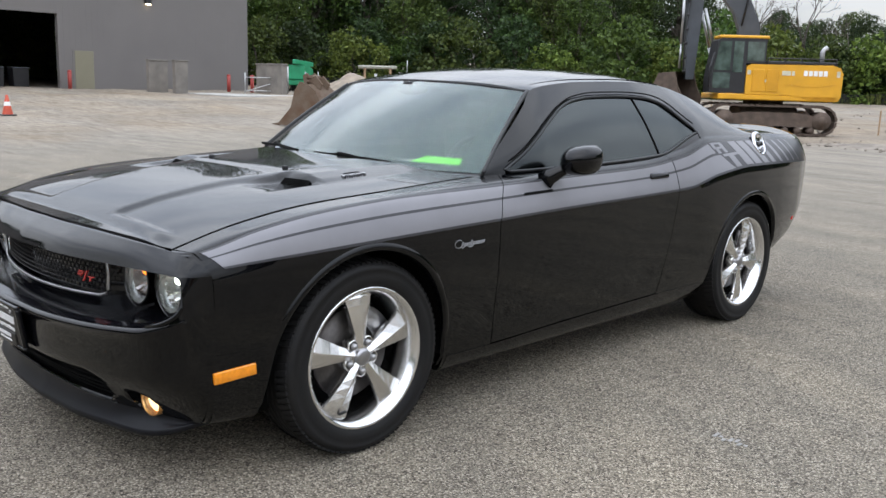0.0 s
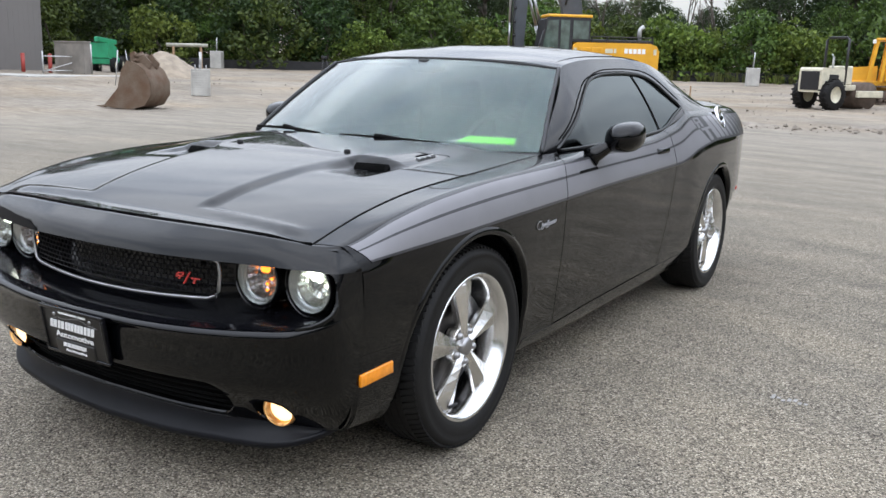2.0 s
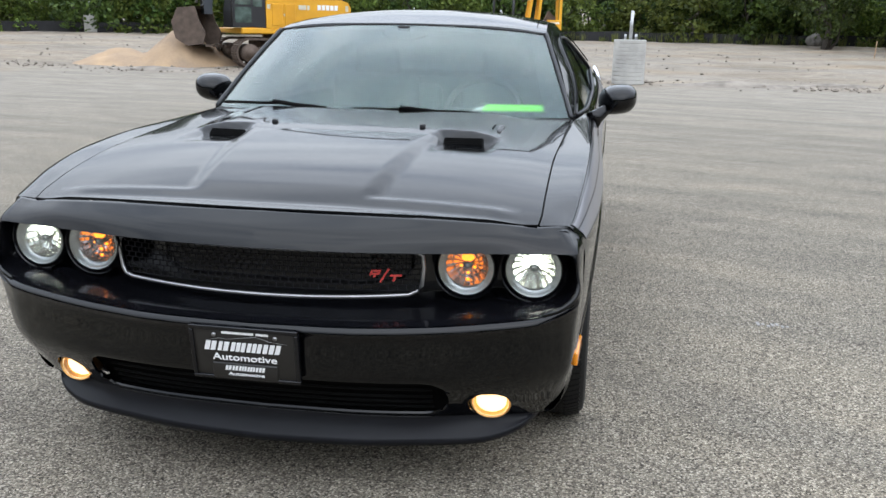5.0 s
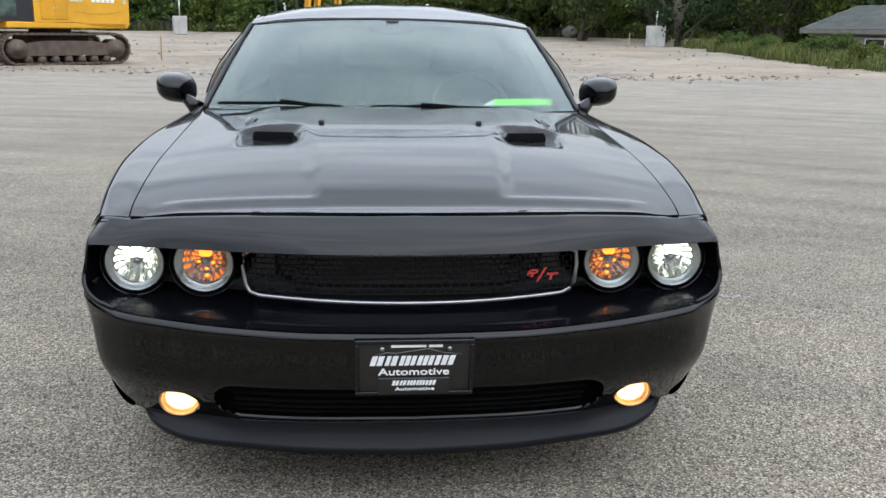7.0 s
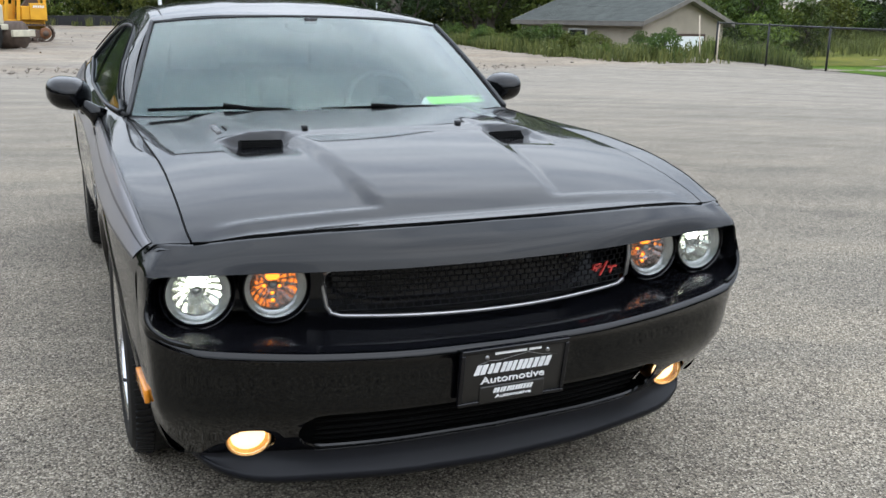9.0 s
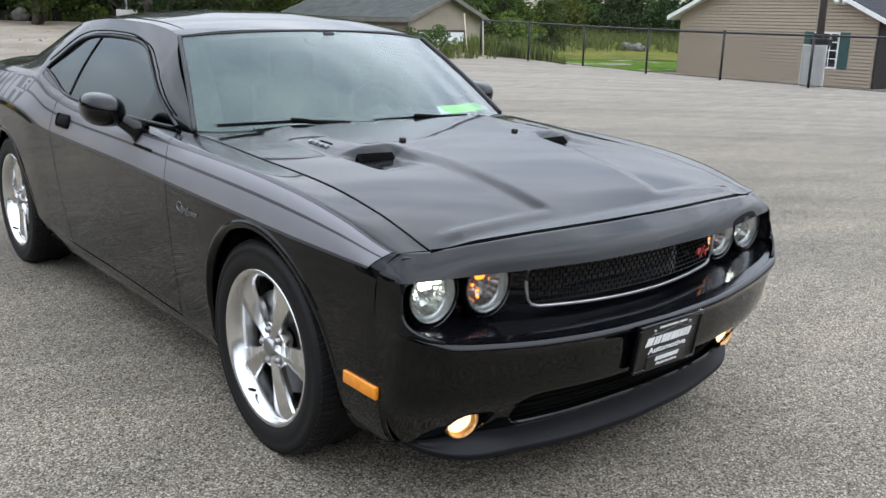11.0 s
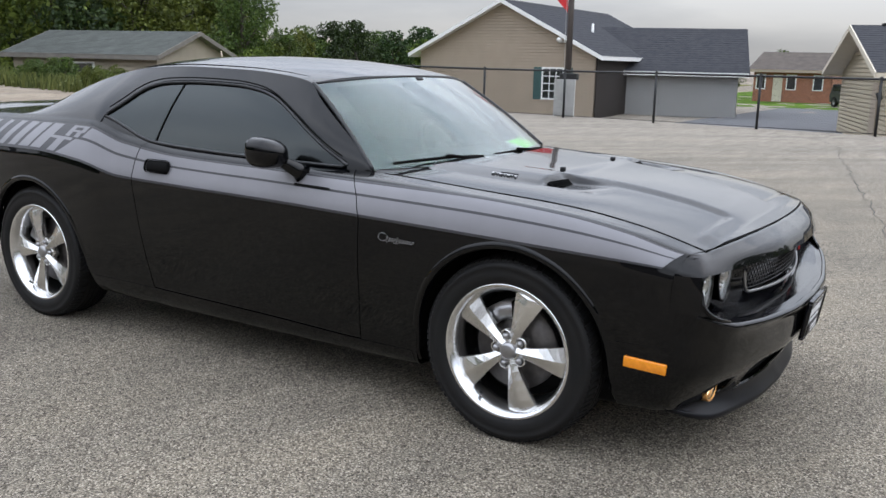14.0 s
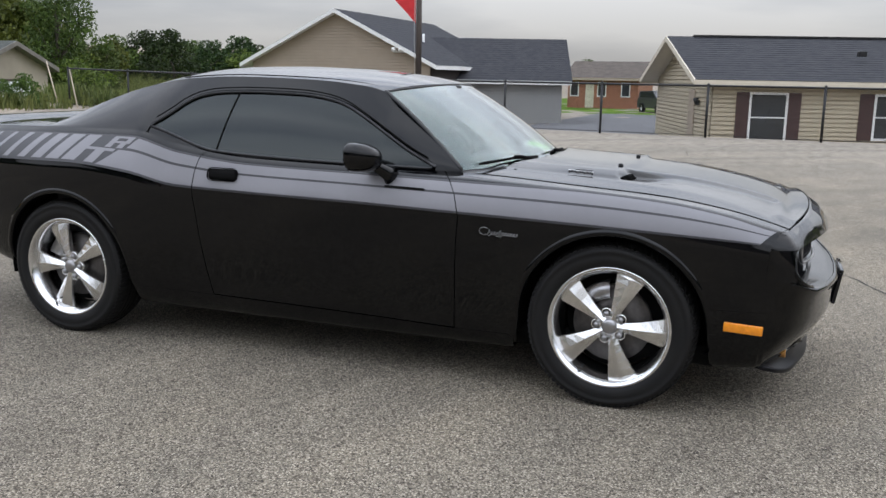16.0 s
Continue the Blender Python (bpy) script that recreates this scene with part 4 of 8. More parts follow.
t = np.linspace(0, 1, 40)
P = np.zeros((61, 40, 3))
for i, u in enumerate(uu):
    a, b = roof_front(u), 2.37 + 0.03 * abs(u) ** 2
    y = a + (b - a) * t
    yw = 1.178 + (y - a) / (b - a) * (2.40 - 1.178)
    xu, zu, zc = pchip(UY, UX, yw), pchip(UY, UZ, yw), pchip(RY, RZ, y)
    P[i] = np.stack([u * xu, y, zu + (zc - zu) * (1 - abs(u) ** 2.3)], -1)
part("roof", sheet(P), BLACK, car, thick=0.006)
for side in (1, -1):
    pts = [(side * 0.93 * abs(P[60, j, 0]), P[60, j, 1], float(np.interp(0.93, [0, 1], [0, 1])) * 0 + P[58 if side > 0 else 2, j, 2] + 0.001) for j in range(1, 39)]
    part("roof_seam", tube(bmesh.new(), pts, 0.0028, 5), DARK, car)


def screen_base(u):
    return np.stack([0.800 * u, 0.490 + 0.235 * np.abs(u) ** 2.2, 1.000 - 0.006 * np.abs(u) ** 2], -1)


def screen_top(u):
    zc = 1.370 - 0.034 * np.abs(u) ** 2.3
    return np.stack([0.648 * u, roof_front(u) - 0.004, zc], -1)


b0, t0 = screen_base(uu), screen_top(uu)
k = np.linspace(0, 1, 30)
P = b0[:, None] * (1 - k)[None, :, None] + t0[:, None] * k[None, :, None]
bow = np.sin(math.pi * k)[None] * (0.022 * (1 - 0.5 * np.abs(uu) ** 2))[:, None]
P[..., 1] -= bow * 0.5
P[..., 2] += bow * 0.85
ws = part("windscreen", sheet(P), WS_GLASS, car, "clear windscreen with greenish reflections", thick=0.005)
ws.visible_shadow = False
# black printed border just behind the glass
back = P + np.array([0.0, 0.006, -0.004])
part("glass_border", sheet(back[:5]), FRIT, ws)
part("glass_border", sheet(back[56:]), FRIT, ws)
part("glass_border", sheet(back[:, :3]), FRIT, ws)
bm = bmesh.new()
for side in (1, -1):
    e = P[60 if side > 0 else 0]
    tube(bm, [tuple(q + np.array([0, -0.002, 0.002])) for q in e], 0.010, 6)
tube(bm, [tuple(q + np.array([0, 0.002, 0.0])) for q in P[:, 29]], 0.007, 6)
part("windscreen_seal", bm, MATTE, car, "black windscreen seal")
# mirror mount and shaded top band behind the screen
band = P[:, 27:30] * 1.0
band[..., 1] += 0.010
band[..., 2] -= 0.006
part("sunshade_band", sheet(band), MATTE, car)
bm = ellipsoid(bmesh.new(), (0, 1.06, 1.325), (0.11, 0.02, 0.030), 18, 10)
box(bm, (-0.03, 1.02, 1.335), (0.03, 1.06, 1.365), None, 0.008, 2)
part("rear_view_mirror", bm, MATTE, car)

vv = np.linspace(0, 1, 24)
P2 = np.zeros((61, 24, 3))
for i, u in enumerate(uu):
    start = 2.37 + 0.03 * abs(u) ** 2
    y = start + (3.14 - start) * vv
    yw = 2.40 + (3.14 - 2.40) * vv
    crown = np.interp(yw, [2.40, 2.8, 3.14], [0.066, 0.046, 0.012])
    P2[i] = np.stack([u * pchip(UY, UX, yw), y, pchip(UY, UZ, yw) + crown * (1 - abs(u) ** 2.3)], -1)
part("pillar_top", sheet(P2[:14]), BLACK, car, thick=0.004)
part("pillar_top", sheet(P2[47:]), BLACK, car, thick=0.004)
rs = part("rear_screen", sheet(P2[13:48]), TINT, car, "dark tinted rear screen", thick=0.005)
rs.visible_shadow = False

# cowl with wipers
cw = np.stack([np.stack([0.79 * uu, 0.462 + 0.20 * np.abs(uu) ** 2.4, 0.985 - 0.008 * np.abs(uu) ** 2], -1), screen_base(uu) + [0, 0.03, 0.004]], 1)
part("cowl", sheet(cw), MATTE, car, thick=0.004)
for a, b, c in (((-0.735, 0.66, 1.028), (-0.45, 0.575, 1.040), (-0.22, 0.520, 1.022)), ((-0.10, 0.525, 1.030), (0.12, 0.520, 1.034), (0.42, 0.54, 1.018))):
    bm = bmesh.new()
    tube(bm, [(a[0], a[1], a[2] - 0.008), (b[0], b[1], b[2] - 0.010), c], 0.006, 6, flat=(0.8, 1.2))
    tube(bm, [(b[0] - 0.02, b[1] - 0.012, b[2]), ((b[0] + c[0]) / 2, (b[1] + c[1]) / 2 - 0.016, c[2] + 0.002), (c[0] + 0.10, c[1] - 0.012, c[2] - 0.022)], [0.010, 0.008, 0.004], 6)
    part("wiper", bm, DARK, car, "black windscreen wiper")

# door mirrors
for side in (1, -1):
    m = Matrix.Translation((side * 1.000, 1.12, 1.048)) @ pose(0, 0, 0, 0, 0, side * 8)
    bm = bmesh.new()
    n, k = 28, 14
    rows = []
    for i in range(k + 1):
        f = i / k
        s = math.sin(math.acos(max(-1, min(1, 1 - f * 1.12)))) if f < 0.9 else 1.0
        s = min(1.0, (1 - (1 - f) ** 2.6) ** 0.5)
        rows.append([bm.verts.new(m @ Vector((s * 0.087 * math.copysign(abs(math.cos(a)) ** 0.75, math.cos(a)), -0.085 + 0.140 * f, s * 0.069 * math.copysign(abs(math.sin(a)) ** 0.8, math.sin(a)) + 0.012 * math.cos(a) * side * s))) for a in [2 * math.pi * q / n for q in range(n)]])
    for i in range(k):
        for q in range(n):
            bm.faces.new([rows[i][q], rows[i + 1][q], rows[i + 1][(q + 1) % n], rows[i][(q + 1) % n]])
    bm.faces.new(rows[-1])
    bmesh.ops.remove_doubles(bm, verts=bm.verts, dist=0.0005)
    bmesh.ops.recalc_face_normals(bm, faces=bm.faces)
    head = part("door_mirror", bm, BLACK, doors[0 if side > 0 else 1], "gloss black door mirror")
    bm = bmesh.new()
    tube(bm, [(side * 0.885, 1.035, 0.955), (side * 0.905, 1.045, 0.975), (side * 0.945, 1.085, 1.005), (side * 0.975, 1.11, 1.03)], [0.045, 0.036, 0.026, 0.03], 10, flat=(0.75, 1.0))
    part("mirror_foot", bm, BLACK, head)
    part("mirror_glass", ellipsoid(bmesh.new(), (0, 0.056, 0), (0.075, 0.003, 0.056), 24, 6, m), CHROME, head)
    # handle in a dark cup
    hx = float(flank(np.array([1.93]), 7.25)[0][0])
    mh = Matrix.Translation((side * hx, 1.93, 0.918)) @ pose(0, 0, 0, 0, side * -17, side * -1)
    bm = bmesh.new()
    box(bm, (-0.022, -0.085, -0.034), (0.005, 0.085, 0.032), mh, 0.026, 4)
    cup = part("handle_cup", bm, DARK, doors[0 if side > 0 else 1])
    bm = bmesh.new()
    box(bm, (0.004, -0.082, -0.004), (0.020, 0.082, 0.026), mh, 0.008, 3)
    part("door_handle", bm, GLOSS, doors[0 if side > 0 else 1], "black pull door handle")
    # short black slot decal below the mirror
    q = flank_sheet(([6, 8], [0.86, 0.86]), ([6, 8], [1.06, 1.06]), 7.05, 7.2, 12, 3, 0.004)
    part("slot_decal", sheet(q if side > 0 else mirror(q), side < 0), DARK, doors[0 if side > 0 else 1])
    # cursive chrome script
    base = flank(np.linspace(0.41, 0.59, 140), 4.75, 0.004)
    pts = []
    for i, q in enumerate(base):
        s = i / 139
        f = s if side > 0 else 1 - s
        way = 1 if side > 0 else -1
        if f < 0.25:
            a = math.pi * (0.25 + 1.5 * f / 0.25)
            dy, dz = 0.022 * math.cos(a), 0.016 * math.sin(a) + 0.009
            yc = 0.437 if side > 0 else 0.563
            pts.append((side * q[0], yc + way * dy, q[2] + dz))
        else:
            ph = (f - 0.25) * 88
            tall = 0.014 if 0.27 < f < 0.33 or 0.50 < f < 0.60 else 0.006
            pts.append((side * q[0], q[1] + way * (0.006 * math.cos(ph) + 0.005 * math.sin(ph)), q[2] + tall * math.sin(ph) + 0.003))
    part("fender_script", tube(bmesh.new(), pts, 0.0013, 5), STEEL, fenders[0 if side > 0 else 1], "chrome cursive script badge")

# fuel filler cap on the driver's quarter
q = flank(np.array([3.075]), 7.45, 0.004)[0]
m = Matrix.Translation(tuple(q)) @ pose(0, 0, 0, 0, -22, 4)
cap = part("fuel_cap", lathe(bmesh.new(), [(0.070, -0.012), (0.078, -0.004), (0.078, 0.004), (0.070, 0.010), (0.058, 0.010), (0.054, 0.004), (0.001, 0.004)], 40, m), CHROME, quarters[0], "round chrome fuel filler cap")
bm = bmesh.new()
for k in range(6):
    a = k * math.pi / 3
    cyl(bm, m @ Vector((0.004, 0.064 * math.cos(a), 0.064 * math.sin(a))), m @ Vector((0.013, 0.064 * math.cos(a), 0.064 * math.sin(a))), 0.005, seg=8)
box(bm, (0.003, -0.04, -0.014), (0.012, 0.04, 0.014), m, 0.004, 2)
part("cap_detail", bm, GLOSS, cap)

# interior
bm = bmesh.new()
rows = []
for x in np.linspace(-0.74, 0.74, 31):
    f = abs(x) / 0.74
    rows.append([(x, 0.56 + 0.17 * f * f, 0.975), (x, 0.70 + 0.14 * f * f, 0.992), (x, 0.98 + 0.05 * f, 0.985), (x, 1.06, 0.95), (x, 1.06, 0.62)])
sheet(np.array(rows), False, bm)
part("dashboard", bm, CABIN, car, "dark dashboard")
part("dash_paper", sheet(np.array([[(0.42 + 0.315 * u + 0.01 * v, 0.622 + 0.13 * v + 0.10 * u * u, 1.008 + 0.030 * v) for v in np.linspace(0, 1, 6)] for u in np.linspace(0, 1, 12)])), GREENPAPER, car, "neon green sheet on the dashboard", thick=0.002)
part("dash_paper", sheet(np.array([[(0.34 + 0.36 * u + 0.09 * v * (1 - u), 0.610 + 0.165 * v + 0.09 * u * u, 1.003 + 0.030 * v) for v in np.linspace(0, 1, 4)] for u in np.linspace(0, 1, 4)])), PAPER, car, "white sheet on the dashboard", thick=0.002)
mw = Matrix.Translation((0.37, 1.12, 0.96)) @ pose(0, 0, 0, -28)
bm = bmesh.new()
tube(bm, [mw @ Vector((0.18 * math.cos(a), 0, 0.18 * math.sin(a))) for a in [2 * math.pi * q / 32 for q in range(32)]], 0.015, 8, True)
for a in (0.1, math.pi - 0.1, -math.pi / 2):
    cyl(bm, mw @ Vector((0, 0, 0)), mw @ Vector((0.18 * math.cos(a), 0, 0.18 * math.sin(a))), 0.016, seg=6)
ellipsoid(bm, (0, 0, 0), (0.07, 0.03, 0.06), 14, 8, mw)
part("steering_wheel", bm, LEATHER, car, "dark steering wheel")
for x in (-0.37, 0.37):
    for y, nm in ((1.45, "front_seat"), (2.22, "rear_seat")):
        bm = bmesh.new()
        box(bm, (x - 0.25, y, 0.45), (x + 0.25, y + 0.52, 0.62), None, 0.06, 3)
        box(bm, (x - 0.25, y + 0.45, 0.55), (x + 0.25, y + 0.58, 1.10 if nm == "front_seat" else 1.0), None, 0.05, 3)
        box(bm, (x - 0.13, y + 0.50, 1.08 if nm == "front_seat" else 0.98), (x + 0.13, y + 0.60, 1.25 if nm == "front_seat" else 1.08), None, 0.04, 3)
        part(nm, bm, LEATHER, car, "dark leather seat")
bm = bmesh.new()
box(bm, (-0.78, -0.50, 0.20), (0.78, 3.2, 0.30), None, 0.02)
box(bm, (-0.5, -0.5, 0.3), (0.5, 3.85, 0.5), None, 0.02)
part("underbody", bm, DARK, car)
bm = bmesh.new()
for x in (-0.79, 0.77):
    box(bm, (x, 0.95, 0.32), (x + 0.02, 3.1, 0.98))
box(bm, (-0.76, 3.00, 0.5), (0.76, 3.03, 1.08))
box(bm, (-0.70, 2.62, 1.02), (0.70, 3.0, 1.06))
box(bm, (-0.77, 0.50, 0.55), (0.77, 0.53, 0.96))
part("cabin_lining", bm, CABIN, car, smooth=False)

# ---- wheels ----


def wheel(x, cy, side, turn, name="wheel"):
    """A wheel at its hub; outboard is along side."""
    w = new(name)
    w.parent = car
    w.matrix_local = Matrix.Translation((x, cy, WHEEL_Z)) @ pose(0, 0, 0, 0, 0, 0 if side > 0 else 180)
    R = WHEEL_Z
    prof = [(0.262, -0.115), (0.285, -0.125), (0.320, -0.127), (0.345, -0.120), (0.357, -0.100), (R, -0.075), (R + 0.001, 0.0), (R, 0.075), (0.357, 0.100), (0.345, 0.118), (0.330, 0.123), (0.328, 0.121), (0.310, 0.126), (0.285, 0.124), (0.272, 0.117), (0.262, 0.110)]
    bm = lathe(bmesh.new(), prof, 72)
    tyre = part("tyre", bm, RUBBER, w, "black low-profile tyre")
    bm = bmesh.new()
    for k in range(90):
        a = 2 * math.pi * k / 90
        for sx in (1, -1):
            m = pose(0, 0, 0, math.degrees(a)) @ Matrix.Translation((sx * 0.082, 0, R - 0.003)) @ pose(0, 0, 0, 0, sx * 12, sx * 14)
            box(bm, (-0.026, -0.0085, -0.004), (0.026, 0.0085, 0.0065), m)
    for gx in (-0.045, -0.015, 0.015, 0.045):
        lathe(bm, [(R + 0.001, gx - 0.011), (R + 0.0035, gx - 0.010), (R + 0.0035, gx + 0.010), (R + 0.001, gx + 0.011)], 60)
    part("tread", bm, RUBBER, tyre, smooth=False)
    prof = [(0.250, -0.10), (0.262, -0.105), (0.262, -0.09), (0.225, -0.02), (0.222, 0.03), (0.232, 0.06), (0.243, 0.094), (0.250, 0.100), (0.263, 0.104), (0.268, 0.110), (0.268, 0.114), (0.262, 0.116)]
    prof2 = [(0.268, 0.104), (0.2695, 0.114), (0.264, 0.118), (0.256, 0.113), (0.249, 0.106), (0.238, 0.088), (0.228, 0.05), (0.222, 0.02), (0.220, -0.05), (0.245, -0.10)]
    rim = part("rim", lathe(bmesh.new(), prof2, 72, flip=True), RIMALU, w, "polished alloy rim")
    for s in range(5):
        m = pose(0, 0, 0, turn + 72 * s)
        bm = bmesh.new()
        st = [(0.030, 0.020, 0.086), (0.055, 0.021, 0.088), (0.085, 0.026, 0.089), (0.12, 0.034, 0.089), (0.16, 0.045, 0.088), (0.20, 0.056, 0.087), (0.228, 0.064, 0.083), (0.240, 0.070, 0.078)]
        rows = []
        for r, hw, x1 in st:
            rows.append([m @ Vector(q) for q in ((x1 - 0.035, -hw * 0.9, r), (x1 - 0.018, -hw, r), (x1 - 0.008, -hw * 0.95, r), (x1 + 0.006, -hw * 0.06, r), (x1 + 0.006, hw * 0.06, r), (x1 - 0.008, hw * 0.95, r), (x1 - 0.018, hw, r), (x1 - 0.035, hw * 0.9, r))])
        sheet(np.array([[tuple(v) for v in row] for row in rows]), False, bm)
        bmesh.ops.recalc_face_normals(bm, faces=bm.faces)
        part("spoke", bm, SPOKE, rim, smooth=False)
        a = radians(turn + 72 * s + 36)
        p0 = Vector((0.072, -0.0575 * math.sin(a), 0.0575 * math.cos(a)))
        part("lug_seat", lathe(bmesh.new(), [(0.026, -0.030), (0.025, 0.006), (0.022, 0.010), (0.0185, 0.008), (0.0175, -0.004)], 20, Matrix.Translation(p0), flip=True), SPOKE, rim)
        bm = cyl(bmesh.new(), p0, p0 + Vector((0.014, 0, 0)), 0.0140, 0.0135, 6)
        ellipsoid(bm, p0 + Vector((0.014, 0, 0)), (0.010, 0.0122, 0.0122), 14, 8)
        part("lug_nut", bm, STEEL, rim)
    hub = part("hub", lathe(bmesh.new(), [(0.050, 0.030), (0.052, 0.070), (0.046, 0.080), (0.036, 0.082), (0.034, 0.078)], 40, flip=True), SPOKE, rim, "bright hub")
    part("centre_cap", lathe(bmesh.new(), [(0.034, 0.076), (0.034, 0.090), (0.031, 0.096), (0.022, 0.100), (0.001, 0.101)], 32, flip=True), STEEL, hub, "satin centre cap")
    part("brake_disc", lathe(bmesh.new(), [(0.06, 0.02), (0.172, 0.02), (0.172, -0.008), (0.06, -0.008)], 48, flip=True), IRON, w)
    bm = lathe(bmesh.new(), [(0.115, -0.03), (0.115, 0.045), (0.185, 0.045), (0.185, -0.03)], 10, None, radians(65), radians(20 if side > 0 else 95), flip=True)
    part("brake_caliper", bm, STEEL, w)
    part("wheel_backing", lathe(bmesh.new(), [(0.001, -0.03), (0.21, -0.03), (0.225, -0.10)], 36, flip=True), DARK, w)
    cyl_bm = cyl(bmesh.new(), (0.09, 0.225 * math.cos(4.2), 0.225 * math.sin(4.2)), (0.118, 0.206 * math.cos(4.2), 0.206 * math.sin(4.2)), 0.006, seg=8)
    part("valve", cyl_bm, MATTE, rim)
    return w


wheel(0.802, 0.0, 1, 4)
wheel(0.802, WHEELBASE, 1, -25)
wheel(-0.802, 0.0, -1, -20)
wheel(-0.802, WHEELBASE, -1, 18)

# ---- ground ----


def smoothstep(t):
    t = np.clip(t, 0, 1)
    return t * t * (3 - 2 * t)


def ground_h(x, y):
    """Flat lot, rising gently to the woods, falling behind the fence."""
    r = np.hypot(x, y)
    w = smoothstep((y - 0.6 * x + 2) / 14)
    h = 0.014 * np.maximum(r - 18, 0) * w + 0.012 * np.maximum(r - 58, 0) * w
    s = x - (18.6 + 0.07 * y)
    return h - 0.85 * smoothstep((s - 0.6) / 4)


def gz(x, y):
    return float(ground_h(np.array([x]), np.array([y]))[0])


def ground_material():
    """Worn asphalt with loose stone, giving way to pale crushed stone and dirt beyond a ragged edge."""
    m = bpy.data.materials.new("asphalt_and_crushed_stone")
    m.use_nodes = True
    n, l = m.node_tree.nodes, m.node_tree.links
    b = n["Principled BSDF"]
    b.inputs["Roughness"].default_value = 0.92
    b.inputs["Specular IOR Level"].default_value = 0.25
    geo = n.new("ShaderNodeNewGeometry")
    pos = geo.outputs["Position"]

    def noise_at(scale, detail=4.0, stretch=None, rough=0.5):
        t = n.new("ShaderNodeTexNoise")
        t.inputs["Scale"].default_value, t.inputs["Detail"].default_value, t.inputs["Roughness"].default_value = scale, detail, rough
        src = pos
        if stretch:
            mp = n.new("ShaderNodeMapping")
            mp.inputs["Scale"].default_value = stretch
            mp.inputs["Rotation"].default_value = (0, 0, radians(35))
            l.new(pos, mp.inputs["Vector"])
            src = mp.outputs["Vector"]
        l.new(src, t.inputs["Vector"])
        return t.outputs["Fac"]

    def ramp(fac, stops):
        r = n.new("ShaderNodeValToRGB")
        while len(r.color_ramp.elements) < len(stops):
            r.color_ramp.elements.new(0.5)
        for e, (p, c) in zip(r.color_ramp.elements, stops):
            e.position, e.color = p, (*c, 1)
        l.new(fac, r.inputs["Fac"])
        return r.outputs["Color"]

    def mix(a, c, fac, mode="MIX"):
        q = n.new("ShaderNodeMix")
        q.data_type, q.blend_type = "RGBA", mode
        l.new(a, q.inputs["A"])
        l.new(c, q.inputs["B"])
        if isinstance(fac, float):
            q.inputs["Factor"].default_value = fac
        else:
            l.new(fac, q.inputs["Factor"])
        return q.outputs["Result"]

    def math_node(op, a, c):
        q = n.new("ShaderNodeMath")
        q.operation = op
        for k, v in enumerate((a, c)):
            if isinstance(v, (int, float)):
                q.inputs[k].default_value = v
            else:
                l.new(v, q.inputs[k])
        return q.outputs[0]

    vor = n.new("ShaderNodeTexVoronoi")
    vor.inputs["Scale"].default_value = 152.0
    l.new(pos, vor.inputs["Vector"])
    sepc = n.new("ShaderNodeSeparateColor")
    l.new(vor.outputs["Color"], sepc.inputs["Color"])
    stones = ramp(sepc.outputs["Red"], [(0.0, (0.115, 0.101, 0.083)), (0.3, (0.188, 0.169, 0.142)), (0.7, (0.262, 0.239, 0.204)), (1.0, (0.44, 0.408, 0.355))])
    joint = ramp(vor.outputs["Distance"], [(0.0, (1.06, 1.06, 1.04)), (0.40, (1, 1, 0.98)), (0.82, (0.29, 0.28, 0.262))])
    asphalt = mix(stones, joint, 0.8, "MULTIPLY")
    pits = ramp(sepc.outputs["Green"], [(0.0, (0.25, 0.25, 0.26)), (0.10, (0.40, 0.39, 0.39)), (0.16, (1.0, 1.0, 1.0)), (0.9, (1.04, 1.04, 1.04)), (1.0, (1.25, 1.24, 1.22))])
    asphalt = mix(asphalt, pits, 1.0, "MULTIPLY")
    asphalt = mix(asphalt, ramp(noise_at(22.0, 5.0), [(0.3, (0.87, 0.865, 0.86)), (0.7, (1.08, 1.07, 1.055))]), 1.0, "MULTIPLY")
    asphalt = mix(asphalt, ramp(noise_at(0.55, 6.0, (1, 3.2, 1)), [(0.3, (0.86, 0.855, 0.84)), (0.5, (1.02, 1.0, 0.97)), (0.72, (1.14, 1.11, 1.06))]), 1.0, "MULTIPLY")
    asphalt = mix(asphalt, ramp(noise_at(1.3, 5.0, (1, 2.0, 1), 0.6), [(0.36, (0.93, 0.925, 0.92)), (0.5, (1.0, 1.0, 0.99)), (0.66, (1.06, 1.05, 1.03))]), 1.0, "MULTIPLY")
    # long curved sweeps left by tyres
    away = n.new("ShaderNodeVectorMath")
    away.operation = "DISTANCE"
    away.inputs[1].default_value = (-9.0, -16.0, 0.0)
    l.new(pos, away.inputs[0])
    sweep_at = n.new("ShaderNodeCombineXYZ")
    xy = n.new("ShaderNodeSeparateXYZ")
    l.new(pos, xy.inputs["Vector"])
    l.new(math_node("MULTIPLY", away.outputs["Value"], 1.9), sweep_at.inputs["X"])
    l.new(math_node("MULTIPLY", xy.outputs["X"], 0.16), sweep_at.inputs["Y"])
    sweep = n.new("ShaderNodeTexNoise")
    sweep.inputs["Scale"].default_value, sweep.inputs["Detail"].default_value = 1.0, 3.5
    l.new(sweep_at.outputs["Vector"], sweep.inputs["Vector"])
    sweeps = ramp(sweep.outputs["Fac"], [(0.36, (0.86, 0.86, 0.86)), (0.5, (1.0, 1.0, 1.0)), (0.64, (1.09, 1.08, 1.06))])
    asphalt = mix(asphalt, sweeps, 1.0, "MULTIPLY")
